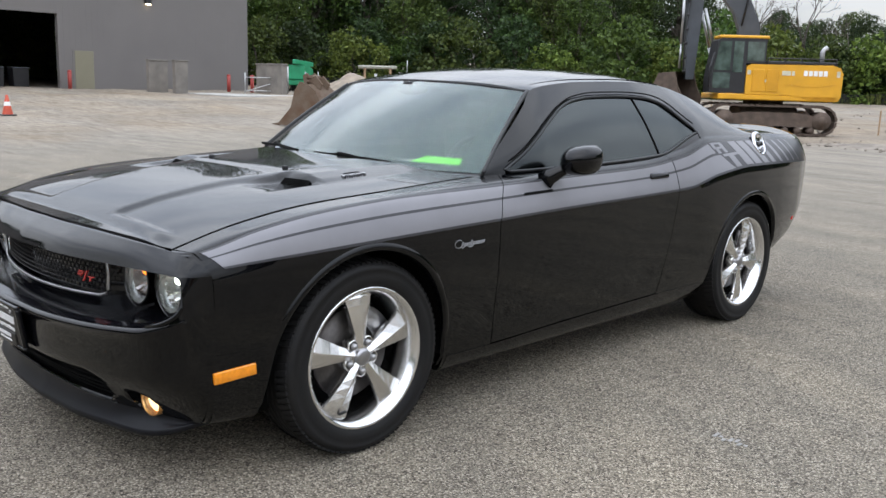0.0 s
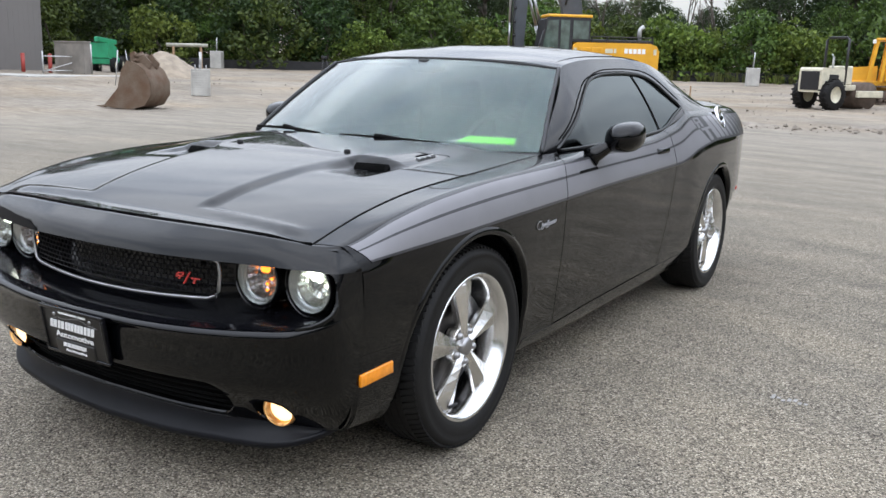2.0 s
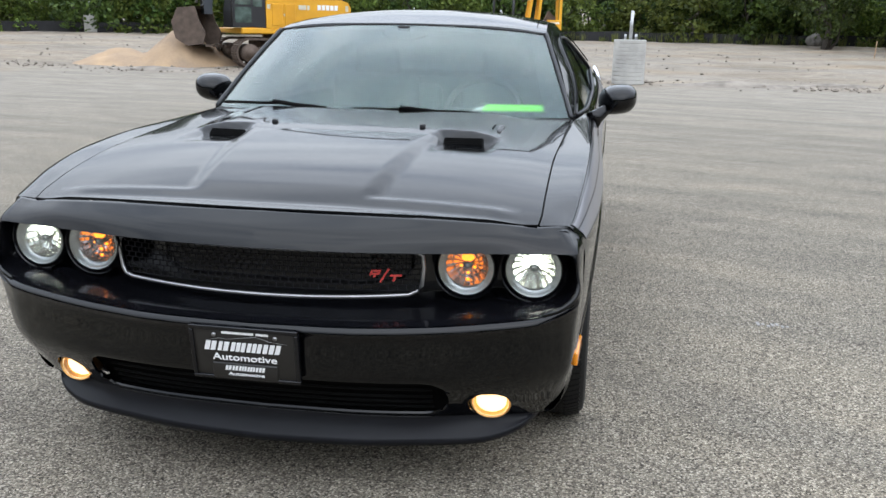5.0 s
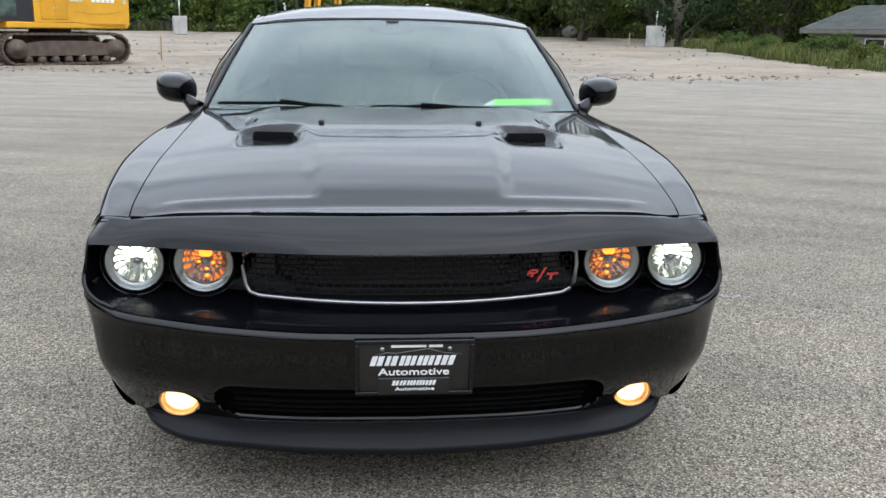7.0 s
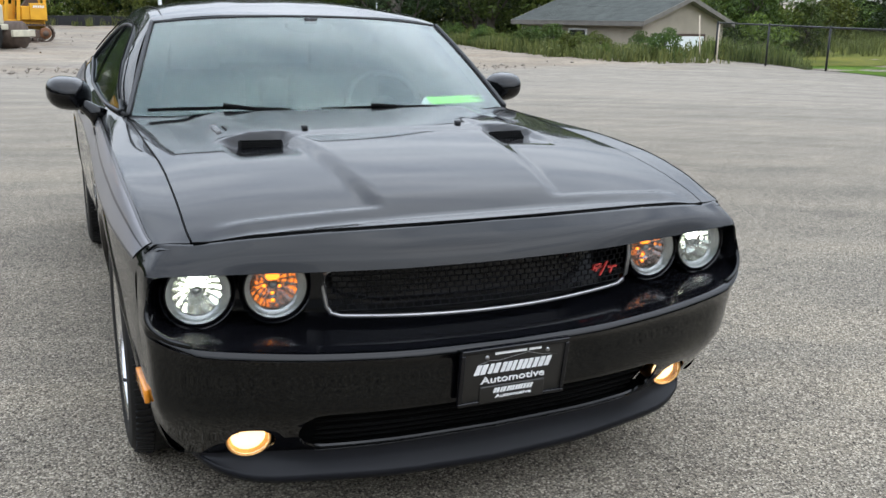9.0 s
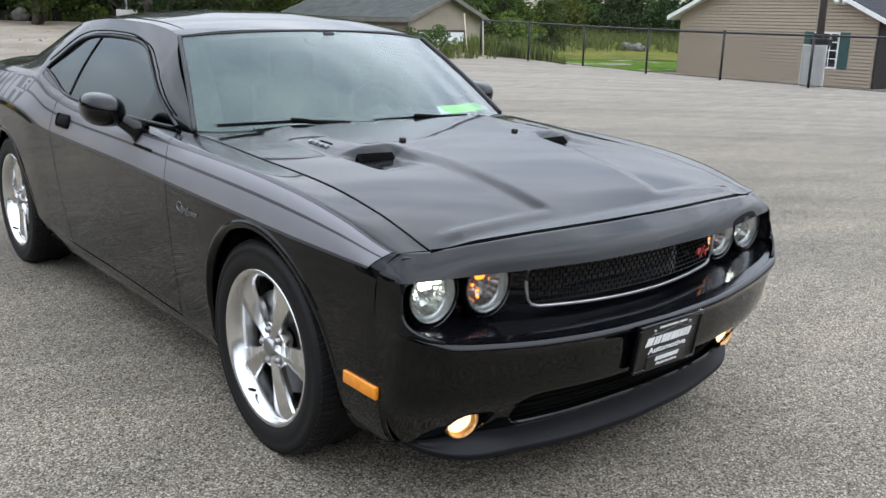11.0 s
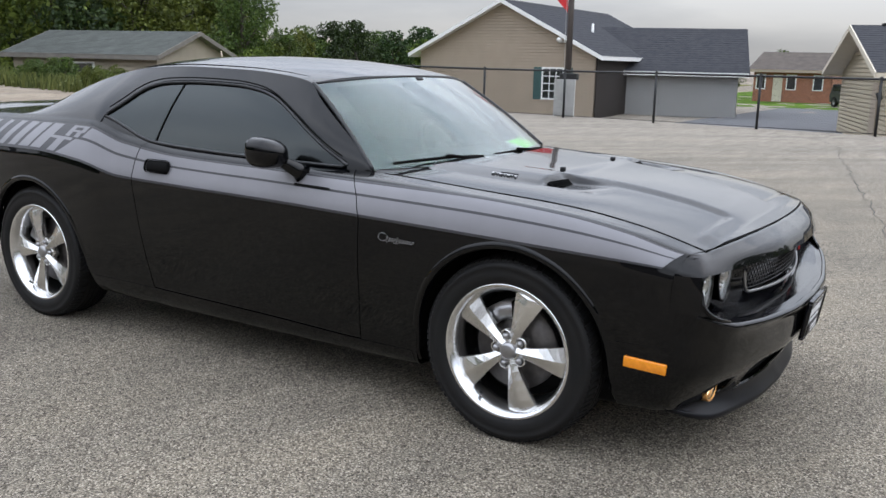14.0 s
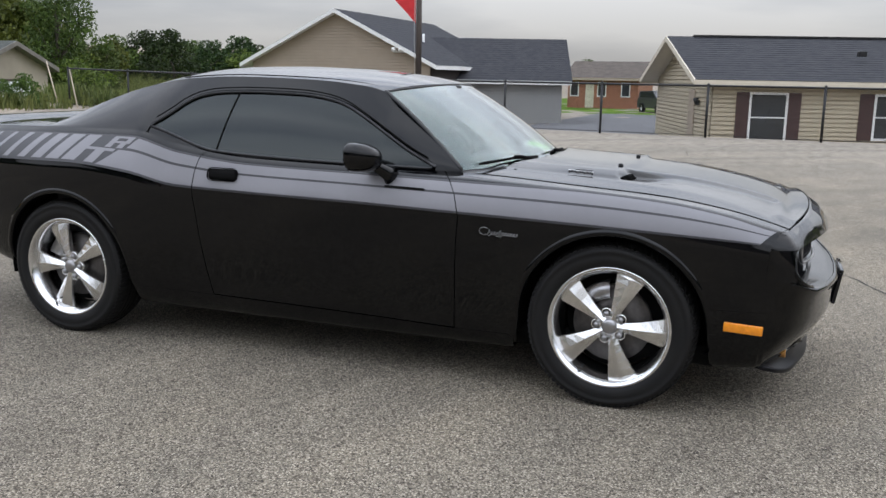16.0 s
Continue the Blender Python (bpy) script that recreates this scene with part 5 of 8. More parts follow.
    dust = ramp(noise_at(1.4, 8.0, (1, 4, 1), 0.65), [(0.34, (0.19, 0.166, 0.136)), (0.5, (0.265, 0.236, 0.198)), (0.62, (0.31, 0.28, 0.238)), (0.8, (0.39, 0.358, 0.31))])
    gravel = mix(dust, ramp(noise_at(14.0, 6.0), [(0.3, (0.74, 0.73, 0.72)), (0.7, (1.15, 1.14, 1.12))]), 1.0, "MULTIPLY")
    gravel = mix(gravel, ramp(noise_at(0.25, 4.0), [(0.35, (0.80, 0.78, 0.76)), (0.65, (1.1, 1.08, 1.05))]), 1.0, "MULTIPLY")
    gravel = mix(gravel, ramp(noise_at(0.13, 5.0, (1, 2.2, 1)), [(0.40, (0.97, 0.98, 1.0)), (0.58, (1.03, 0.985, 0.93)), (0.70, (1.0, 0.90, 0.78))]), 1.0, "MULTIPLY")
    # distance from the lot's middle, with a ragged edge, tells paved from loose
    sx = n.new("ShaderNodeSeparateXYZ")
    l.new(pos, sx.inputs["Vector"])
    far_y = math_node("MULTIPLY", math_node("SUBTRACT", sx.outputs["Y"], 20.3), 0.55)
    far_x = math_node("MULTIPLY", math_node("SUBTRACT", math_node("MULTIPLY", sx.outputs["X"], -1.0), 15.5), 0.35)
    edge = math_node("MAXIMUM", far_y, far_x)
    edge = math_node("ADD", edge, math_node("MULTIPLY", math_node("SUBTRACT", noise_at(0.35, 5.0), 0.5), 3.0))
    clampn = n.new("ShaderNodeClamp")
    l.new(math_node("ADD", edge, 0.5), clampn.inputs["Value"])
    # dust drifts over the outer paving
    drift = n.new("ShaderNodeMapRange")
    drift.inputs["From Min"].default_value, drift.inputs["From Max"].default_value = 5.0, 17.0
    drift.inputs["To Min"].default_value, drift.inputs["To Max"].default_value = 0.0, 0.62
    length = n.new("ShaderNodeVectorMath")
    length.operation = "LENGTH"
    l.new(pos, length.inputs[0])
    l.new(length.outputs["Value"], drift.inputs["Value"])
    asphalt = mix(asphalt, mix(dust, sweeps, 1.0, "MULTIPLY"), drift.outputs["Result"])
    l.new(mix(asphalt, gravel, clampn.outputs["Result"]), b.inputs["Base Color"])
    bump = n.new("ShaderNodeBump")
    bump.inputs["Strength"].default_value, bump.inputs["Distance"].default_value = 0.55, 0.006
    bump.invert = True
    l.new(vor.outputs["Distance"], bump.inputs["Height"])
    l.new(bump.outputs["Normal"], b.inputs["Normal"])
    return m


GROUND = ground_material()


def terrain(xs, ys, lift=0.0, rough=0.0):
    gx, gy = np.meshgrid(xs, ys, indexing="ij")
    z = ground_h(gx, gy) + lift
    if rough:
        for i in range(gx.shape[0]):
            for j in range(gx.shape[1]):
                far = min(1.0, max(0.0, (math.hypot(gx[i, j], gy[i, j]) - 21) / 6))
                z[i, j] += rough * far * noise.noise(Vector((gx[i, j] * 0.55, gy[i, j] * 0.55, 3.1)))
    return np.stack([gx, gy, z], -1)


def steps(lo, hi, near, fine, coarse_n):
    a = -np.geomspace(near, -lo, coarse_n)[::-1]
    b = np.geomspace(near, hi, coarse_n)
    return np.concatenate([a, np.arange(-near + fine, near, fine), b])


structure("ground", sheet(terrain(steps(-1500, 1500, 75, 1.0, 14), steps(-1500, 1500, 75, 1.0, 14), 0, 0.10)), GROUND, "pale worn asphalt lot edged by crushed stone", "ground", True)
GRASS = paint("mown_lawn", (0.095, 0.165, 0.022), 1.0, 0.0, 0.35, 0.35, bump=0.8, bump_scale=30, tint=(0.065, 0.12, 0.016), spec=0.04)
FIELD = paint("dry_meadow", (0.16, 0.155, 0.035), 0.9, 0.0, 0.4, 0.3, bump=0.9, bump_scale=12, tint=(0.09, 0.115, 0.022), spec=0.04)
DRIVE = paint("grey_drive_asphalt", (0.10, 0.102, 0.11), 0.9, 0.0, 0.2, 0.7, bump=0.5, bump_scale=50)
structure("lawn", sheet(terrain(np.linspace(21.5, 90, 40), np.linspace(24.2, 46, 20), 0.02)), GRASS, "green mown lawn behind the fence", "lawn", True)
structure("far_lawn", sheet(terrain(np.linspace(53, 100, 20), np.linspace(-20, 22, 20), 0.02)), GRASS, "green lawn round the brick house", "lawn", True)
structure("meadow", sheet(terrain(np.linspace(30, 130, 30), np.linspace(30, 110, 30), 0.06)), FIELD, "yellow-green rough meadow", "meadow", True)
structure("drive", sheet(terrain(np.linspace(24.5, 53, 24), np.linspace(1.0, 10.4, 12), 0.05)), DRIVE, "grey asphalt drive behind the fence", "road", True)
# faded paint marks on the asphalt and a thin crack
MARK = paint("faded_chalk", (0.36, 0.35, 0.33), 0.9, 0.0, 0.3, 40.0)
bm = bmesh.new()
for k in range(7):
    x = 1.72 + k * 0.022
    box(bm, (x, 1.135 + 0.015 * math.sin(k * 2.1), 0.001), (x + 0.014, 1.165 + 0.02 * math.cos(k * 1.7), 0.004))
structure("chalk_mark", bm, MARK, "faint white scuff on the asphalt", "mark")
CRACK = paint("dark_crack", (0.035, 0.034, 0.033), 0.95)
random.seed(5)
path = [(1.6, -1.55), (2.0, -1.4), (2.55, -1.12), (3.58, -1.0), (4.28, -0.88), (5.5, -0.6), (6.65, -0.35), (9.5, 0.23), (13.1, 1.0), (14.6, 1.2), (17.0, 2.1)]
pts = []
for (x0, y0), (x1, y1) in zip(path, path[1:]):
    n = max(3, int((x1 - x0) / 0.18))
    for k in range(n):
        f = k / n
        pts.append((x0 + (x1 - x0) * f + random.uniform(-0.03, 0.03), y0 + (y1 - y0) * f + random.uniform(-0.035, 0.035)))
rows = [[(x, y - 0.016 * random.uniform(0.1, 0.6), 0.003), (x, y + 0.016 * random.uniform(0.1, 0.6), 0.003)] for x, y in pts]
structure("crack", sheet(np.array(rows)), CRACK, "thin dark crack in the asphalt", "crack")

# ---- building site ----
YELLOW = paint("machine_yellow", (0.72, 0.36, 0.02), 0.4, 0.0, 0.12, 2.0, bump=0.02)
BOOMGREY = paint("boom_slate_grey", (0.06, 0.068, 0.08), 0.45, 0.0, 0.2, 3.0, bump=0.05)
TRACKSTEEL = paint("muddy_track_steel", (0.075, 0.054, 0.043), 0.8, 0.2, 0.4, 5.0, bump=0.3, bump_scale=25, tint=(0.15, 0.11, 0.085))
MACHBLACK = paint("machine_black", (0.015, 0.015, 0.017), 0.45, 0.0, 0.2, 6.0)
CABGLASS = paint("cab_glass", (0.10, 0.14, 0.12), 0.08, 0.0, 0.6, 2.5, coat=0.8)
RUST = paint("rusty_steel", (0.115, 0.066, 0.040), 0.85, 0.2, 0.6, 3.5, bump=0.5, bump_scale=30, tint=(0.20, 0.150, 0.11))
CONCRETE = paint("cast_concrete", (0.47, 0.46, 0.43), 0.9, 0.0, 0.2, 2.0, bump=0.3, bump_scale=40, tint=(0.36, 0.35, 0.33))
CREAM = paint("faded_cream_paint", (0.62, 0.58, 0.45), 0.5, 0.0, 0.2, 4.0)
SAND = paint("brown_sand", (0.40, 0.275, 0.165), 0.95, 0.0, 0.25, 1.2, bump=0.9, bump_scale=14, tint=(0.30, 0.215, 0.145))
STONEPILE = paint("tan_stone_pile", (0.32, 0.265, 0.205), 0.95, 0.0, 0.25, 2.5, bump=1.0, bump_scale=16)
BLOCKWALL = paint("brown_grey_block", (0.225, 0.205, 0.18), 0.9, 0.0, 0.2, 2.0, bump=0.3, bump_scale=40, tint=(0.17, 0.155, 0.14))
CLAD = paint("taupe_metal_cladding", (0.158, 0.147, 0.141), 0.6, 0.0, 0.05, 0.6)
GREENM = paint("lift_green", (0.02, 0.30, 0.14), 0.4, 0.0, 0.15, 3.0)
REDP = paint("bollard_red", (0.36, 0.05, 0.04), 0.55, 0.0, 0.15, 6.0)
ORANGE = paint("cone_orange", (0.50, 0.07, 0.03), 0.55, 0.0, 0.1, 10.0)
GALV = paint("galvanised_pipe", (0.5, 0.5, 0.5), 0.45, 0.7, 0.15, 10.0)
BLACKFABRIC = paint("black_silt_fabric", (0.02, 0.02, 0.022), 0.8, 0.0, 0.3, 3.0)
TRIMPALE = paint("bleached_timber", (0.40, 0.39, 0.33), 0.8, 0.0, 0.2, 6.0)
RUSTYORANGE = paint("rusty_orange_steel", (0.20, 0.085, 0.035), 0.75, 0.0, 0.3, 8.0)
WOODSTAKE = paint("raw_stake_wood", (0.42, 0.28, 0.17), 0.8, 0.0, 0.25, 12.0)


def frame_at(x, y, ahead, lift=0.0):
    """A pose on the ground whose local x points along ahead (degrees from +x)."""
    return Matrix.Translation((x, y, gz(x, y) + lift)) @ pose(0, 0, 0, 0, 0, ahead)


def crawler(parent, y0, y1, half, rad, zc):
    """One crawler of shoes round two ends, with its side frame and rollers."""
    n = 44
    per = 4 * half + 2 * math.pi * rad
    bm = bmesh.new()
    prism(bm, [(-half * 0.85, zc - rad * 0.45), (half * 0.85, zc - rad * 0.45), (half * 0.95, zc + rad * 0.3), (half * 0.5, zc + rad * 0.55), (-half * 0.5, zc + rad * 0.55), (-half * 0.95, zc + rad * 0.3)], y0 + 0.12, y1 - 0.05, "y")
    track = part("crawler_track", bm, TRACKSTEEL, parent, "muddy steel crawler track", smooth=False)
    w = per / n * 0.46
    shoe = None
    for k in range(n):
        s = per * k / n
        if s < 2 * half:
            m = Matrix.Translation((-half + s, 0, zc + rad))
        elif s < 2 * half + math.pi * rad:
            a = (s - 2 * half) / rad
            m = Matrix.Translation((half, 0, zc)) @ pose(0, 0, 0, 0, math.degrees(a)) @ Matrix.Translation((0, 0, rad))
        elif s < 4 * half + math.pi * rad:
            m = Matrix.Translation((half - (s - 2 * half - math.pi * rad), 0, zc - rad)) @ pose(0, 0, 0, 0, 180)
        else:
            a = math.pi + (s - 4 * half - math.pi * rad) / rad
            m = Matrix.Translation((-half, 0, zc)) @ pose(0, 0, 0, 0, math.degrees(a)) @ Matrix.Translation((0, 0, rad))
        if shoe is None:
            outline = [(-w, -0.03), (w, -0.03), (w, 0.03), (w * 0.1, 0.03), (w * 0.1, 0.055), (-w * 0.2, 0.055), (-w * 0.2, 0.03), (-w, 0.03)]
            shoe = part("track_shoe", prism(bmesh.new(), outline, y0, y1, "y"), TRACKSTEEL, track, smooth=False)
            shoe.matrix_local = m
        else:
            again = new("track_shoe", shoe.data)
            again.parent = track
            again.matrix_local = m
    for sx in (-half, half):
        bm = cyl(bmesh.new(), (sx, y0 - 0.0, zc), (sx, y1, zc), rad * 0.66, seg=20)
        cyl(bm, (sx, y0 - 0.06, zc), (sx, y1 + 0.06, zc), rad * 0.35, seg=14)
        part("idler", bm, TRACKSTEEL, track)
    for k in range(7):
        sx = -half * 0.8 + k * half * 1.6 / 6
        part("roller", cyl(bmesh.new(), (sx, y0 + 0.03, zc - rad * 0.72), (sx, y1 - 0.03, zc - rad * 0.72), rad * 0.25, seg=10), TRACKSTEEL, track)


def excavator():
    e = thing("excavator", "yellow tracked excavator with dark boom beside a sand heap", "excavator", at=frame_at(-9.15, 24.3, 220.5) @ Matrix.Scale(0.93, 4))
    for y0, y1 in ((0.70, 1.30), (-1.30, -0.70)):
        crawler(e, y0, y1, 1.50, 0.43, 0.46)
    bm = box(bmesh.new(), (-0.9, -0.75, 0.35), (0.9, 0.75, 0.85), None, 0.05)
    cyl(bm, (0, 0, 0.8), (0, 0, 1.08), 0.62, seg=24)
    part("undercarriage", bm, TRACKSTEEL, e, smooth=False)
    bm = bmesh.new()
    box(bm, (-1.90, -1.25, 1.06), (1.75, 1.25, 1.24), None, 0.03)
    part("deck", bm, YELLOW, e, smooth=False)
    # engine house with a rounded tail
    out = [(0.93, 1.24), (0.93, 2.08), (0.80, 2.16), (-1.68, 2.18), (-1.92, 2.10), (-2.02, 1.92), (-2.00, 1.20), (-1.92, 1.08), (-1.0, 1.10), (-0.4, 1.24)]
    house = part("engine_house", prism(bmesh.new(), out, -1.25, 1.25, "y"), YELLOW, e, "yellow engine house", smooth=False)
    for lo, hi in (((0.38, 1.245, 1.32), (0.75, 1.275, 2.02)), ((-0.06, 1.245, 1.32), (0.32, 1.275, 2.02))):
        bm = box(bmesh.new(), lo, hi, None, 0.02)
        for k in range(9):
            z = lo[2] + 0.08 + k * 0.065
            box(bm, (lo[0] + 0.03, 1.262, z), (hi[0] - 0.03, 1.285, z + 0.03))
        part("louvre_panel", bm, YELLOW, house, smooth=False)
    bm = bmesh.new()
    prism(bm, [(-0.25, 1.58), (-0.8, 1.50), (-1.3, 1.50), (-1.9, 1.62), (-1.3, 1.57), (-0.8, 1.56)], 1.245, 1.262, "y")
    part("body_crease", bm, YELLOW, house, smooth=False)
    rows = [(-0.82 - k * 0.15, -0.82 - k * 0.15 - 0.115) for k in range(5)]
    bm = bmesh.new()
    for a, b in rows:
        box(bm, (b, 1.25, 1.84), (a, 1.262, 2.00))
    part("maker_blocks", bm, WHITEINK, house, "white block lettering", smooth=False)
    for a, b, z0, z1 in ((0.90, 0.80, 1.84, 1.98), (0.66, 0.55, 1.84, 1.98), (-0.16, -0.42, 1.84, 1.98), (-0.46, -0.54, 1.84, 1.98), (0.35, 0.10, 1.62, 1.70), (-1.82, -1.92, 1.82, 2.0)):
        part("warning_label", box(bmesh.new(), (b, 1.25, z0), (a, 1.266, z1)), CREAM, house, smooth=False)
    bm = box(bmesh.new(), (-1.85, -1.0, 2.16), (0.35, 1.15, 2.28), None, 0.03)
    for k in range(5):
        tube(bm, [(-1.8 + k * 0.52, 1.16, 2.16), (-1.8 + k * 0.52, 1.16, 2.36)], 0.02, 6)
    tube(bm, [(-1.8, 1.16, 2.36), (0.3, 1.16, 2.36)], 0.02, 6)
    part("engine_cover", bm, MACHBLACK, house, smooth=False)
    part("exhaust", tube(bmesh.new(), [(-1.50, 0.7, 2.25), (-1.50, 0.7, 2.60), (-1.54, 0.7, 2.68), (-1.64, 0.7, 2.74)], 0.07, 10), GALV, house)
    # cab
    side = [(0.95, 1.26), (2.02, 1.26), (2.02, 1.75), (1.85, 2.86), (1.72, 2.96), (0.36, 2.98), (0.36, 2.18), (0.95, 2.18)]
    cab = part("cab", prism(bmesh.new(), side, 0.24, 1.22, "y"), MACHBLACK, e, "black cab with large panes", smooth=False)
    bm = box(bmesh.new(), (0.30, 0.22, 2.93), (1.80, 1.24, 3.03), None, 0.03)
    part("cab_roof", bm, YELLOW, cab, smooth=False)
    for q in ([(1.94, 1.95), (1.79, 2.82), (1.44, 2.84), (1.44, 1.95)], [(1.94, 1.40), (1.95, 1.88), (1.42, 1.88), (1.42, 1.40)], [(1.36, 1.9), (1.36, 2.84), (1.06, 2.84), (1.06, 1.9)], [(0.94, 2.26), (0.94, 2.84), (0.42, 2.84), (0.42, 2.26)]):
        part("cab_pane", prism(bmesh.new(), q, 1.20, 1.234, "y"), CABGLASS, cab, smooth=False)
    part("cab_pane", box(bmesh.new(), (0.345, 0.34, 2.26), (0.37, 1.12, 2.82)), CABGLASS, cab, smooth=False)
    bm = bmesh.new()
    for k in range(8):
        box(bm, (0.335, 0.42 + k * 0.085, 2.70), (0.344, 0.48 + k * 0.085, 2.78))
    part("cab_lettering_bars", bm, WHITEINK, cab, smooth=False)
    part("cab_rail", tube(bmesh.new(), [(2.06, 1.26, 1.4), (2.08, 1.28, 2.0), (1.95, 1.28, 2.5)], 0.025, 6), MACHBLACK, cab)
    # boom, stick, rams and bucket
    up = [(0.15, 1.35), (0.22, 2.6), (0.32, 3.5), (0.65, 4.2), (1.4, 4.80), (2.45, 5.20), (2.6, 4.95), (1.6, 4.35), (1.15, 3.8), (0.95, 3.3), (0.90, 2.4), (0.85, 1.35)]
    boom = part("boom", prism(bmesh.new(), up, -0.42, -0.06, "y"), BOOMGREY, e, "dark slate boom", smooth=False)
    part("stick", prism(bmesh.new(), [(2.17, 5.50), (2.57, 5.50), (2.67, 4.70), (2.54, 1.65), (2.28, 1.65), (2.10, 4.70)], -0.40, -0.08, "y"), BOOMGREY, boom, smooth=False)
    for ya in (-0.55, 0.06):
        bm = cyl(bmesh.new(), (1.25, ya, 1.25), (1.75, ya, 2.7), 0.075, seg=10)
        cyl(bm, (1.75, ya, 2.7), (2.1, ya, 3.9), 0.05, seg=10)
        part("ram", bm, STEEL, boom)
    bm = cyl(bmesh.new(), (0.62, -0.24, 5.4), (1.72, -0.24, 5.8), 0.07, seg=10)
    cyl(bm, (1.72, -0.24, 5.8), (2.32, -0.24, 5.5), 0.045, seg=10)
    part("ram", bm, STEEL, boom)
    bm = cyl(bmesh.new(), (2.72, -0.24, 4.5), (2.72, -0.24, 2.8), 0.06, seg=10)
    cyl(bm, (2.72, -0.24, 2.8), (2.74, -0.24, 2.0), 0.04, seg=10)
    part("ram", bm, STEEL, boom)
    bm = bmesh.new()
    for k in range(7):
        cyl(bm, (2.62, -0.10, 1.9 + k * 0.45), (2.62, 0.04, 1.9 + k * 0.45), 0.05, seg=8)
    tube(bm, [(2.64, -0.02, 1.8), (2.68, 0.0, 3.0), (2.52, 0.0, 4.8), (1.62, 0.0, 5.6), (0.62, 0.0, 5.1), (0.9, 0.0, 3.4)], 0.03, 6)
    part("hose", bm, MACHBLACK, boom)
    side = [(2.27, 1.80), (2.87, 1.75), (3.10, 1.30), (2.97, 0.80), (2.57, 0.57), (2.02, 0.65), (1.92, 0.97), (2.14, 1.35)]
    m = Matrix.Translation((2.75, -0.24, 0.08)) @ pose(0, 0, 0, 0, 0, -42) @ Matrix.Translation((-2.5, 0.24, 0))
    bm = prism(bmesh.new(), side, -0.85, -0.80, "y", m)
    prism(bm, side, 0.30, 0.35, "y", m)
    for inset, flip in ((0.0, False), (0.035, True)):
        arc = [(2.27, 1.80 - inset), (2.87 - inset, 1.75 - inset), (3.10 - inset, 1.30), (2.97 - inset, 0.80 + inset), (2.57, 0.57 + inset), (1.90, 0.57 + inset)]
        sheet(np.array([[tuple(m @ Vector((x, y, z))) for y in (-0.82, 0.32)] for x, z in arc]), flip, bm)
    for k in range(5):
        box(bm, (1.74, -0.8 + k * 0.25, 0.55), (1.96, -0.68 + k * 0.25, 0.62), m)
    part("bucket", bm, TRACKSTEEL, boom, "rusty brown digging bucket", smooth=False)
    return e


excavator()


def loose_bucket():
    b = thing("excavator_bucket", "rusty excavator bucket standing on the gravel", "bucket", at=frame_at(-16.55, 12.75, 22) @ Matrix.Scale(1.02, 4))
    prof = [(-0.62, 0.06), (-0.30, 0.02), (0.15, 0.0), (0.48, 0.10), (0.66, 0.36), (0.66, 0.66), (0.52, 0.95), (0.30, 1.12)]
    lip = [(-0.62, 0.06), (-0.30, 0.02), (0.15, 0.0), (0.48, 0.10), (0.66, 0.36), (0.66, 0.66), (0.52, 0.95), (0.30, 1.12), (0.06, 1.18), (-0.10, 0.95), (-0.22, 0.50)]
    bm = bmesh.new()
    sheet(np.array([[(x, y, z) for y in np.linspace(-0.5, 0.5, 3)] for x, z in prof]), True, bm)
    sheet(np.array([[(x * 0.95, y, z * 0.95 + 0.03) for y in np.linspace(-0.5, 0.5, 3)] for x, z in prof]), False, bm)
    shell = part("bucket_shell", bm, RUST, b)
    for y in (-0.5, 0.47):
        part("side_plate", prism(bmesh.new(), lip, y, y + 0.035, "y"), RUST, b, smooth=False)
    for y in (-0.22, 0.16):
        part("hook_ear", prism(bmesh.new(), [(0.02, 1.10), (0.30, 1.10), (0.50, 0.98), (0.56, 1.12), (0.36, 1.34), (0.22, 1.26), (0.10, 1.40), (-0.02, 1.34)], y, y + 0.06, "y"), RUST, b, smooth=False)
    for y in (-0.48, -0.24, 0.0, 0.24, 0.44):
        part("tooth", prism(bmesh.new(), [(-0.58, 0.10), (-0.58, 0.02), (-0.84, 0.06)], y, y + 0.07, "y"), RUST, b, smooth=False)
    for z in (1.18, 1.30):
        part("pin", cyl(bmesh.new(), (0.18, -0.3, z), (0.18, 0.3, z), 0.05, seg=12), RUST, b)


loose_bucket()


def heap(name, x, y, rx, ry, h, mat, label, seed, second=None, reach=1.25):
    """A tipped heap with a rounded top, an optional second lobe and a rough skin."""
    n = 60
    xs, ys = np.linspace(-reach, reach, n), np.linspace(-reach, reach, n)
    p = np.zeros((n, n, 3))

    def lobe(r):
        return 0.0 if r >= 1 else (1 - r ** 1.25) ** 1.1
    for i, a in enumerate(xs):
        for j, b in enumerate(ys):
            wob = 0.12 * noise.noise(Vector((a * 1.7, b * 1.7, seed)))
            z = h * lobe(math.hypot(a, b) + wob)
            if second:
                sx, sy, sr, sh = second
                z = max(z, sh * lobe(math.hypot(a - sx, b - sy) / sr + wob))
            skin = min(1, z * 6 / h)
            z += (0.05 * h * noise.noise(Vector((a * 4, b * 4, seed))) + 0.035 * h * noise.noise(Vector((a * 14, b * 14, seed)))) * skin
            wx, wy = x + a * rx, y + b * ry
            p[i, j] = (wx, wy, gz(wx, wy) - 0.12 + z)
    structure(name, sheet(p), mat, label, "heap", True)


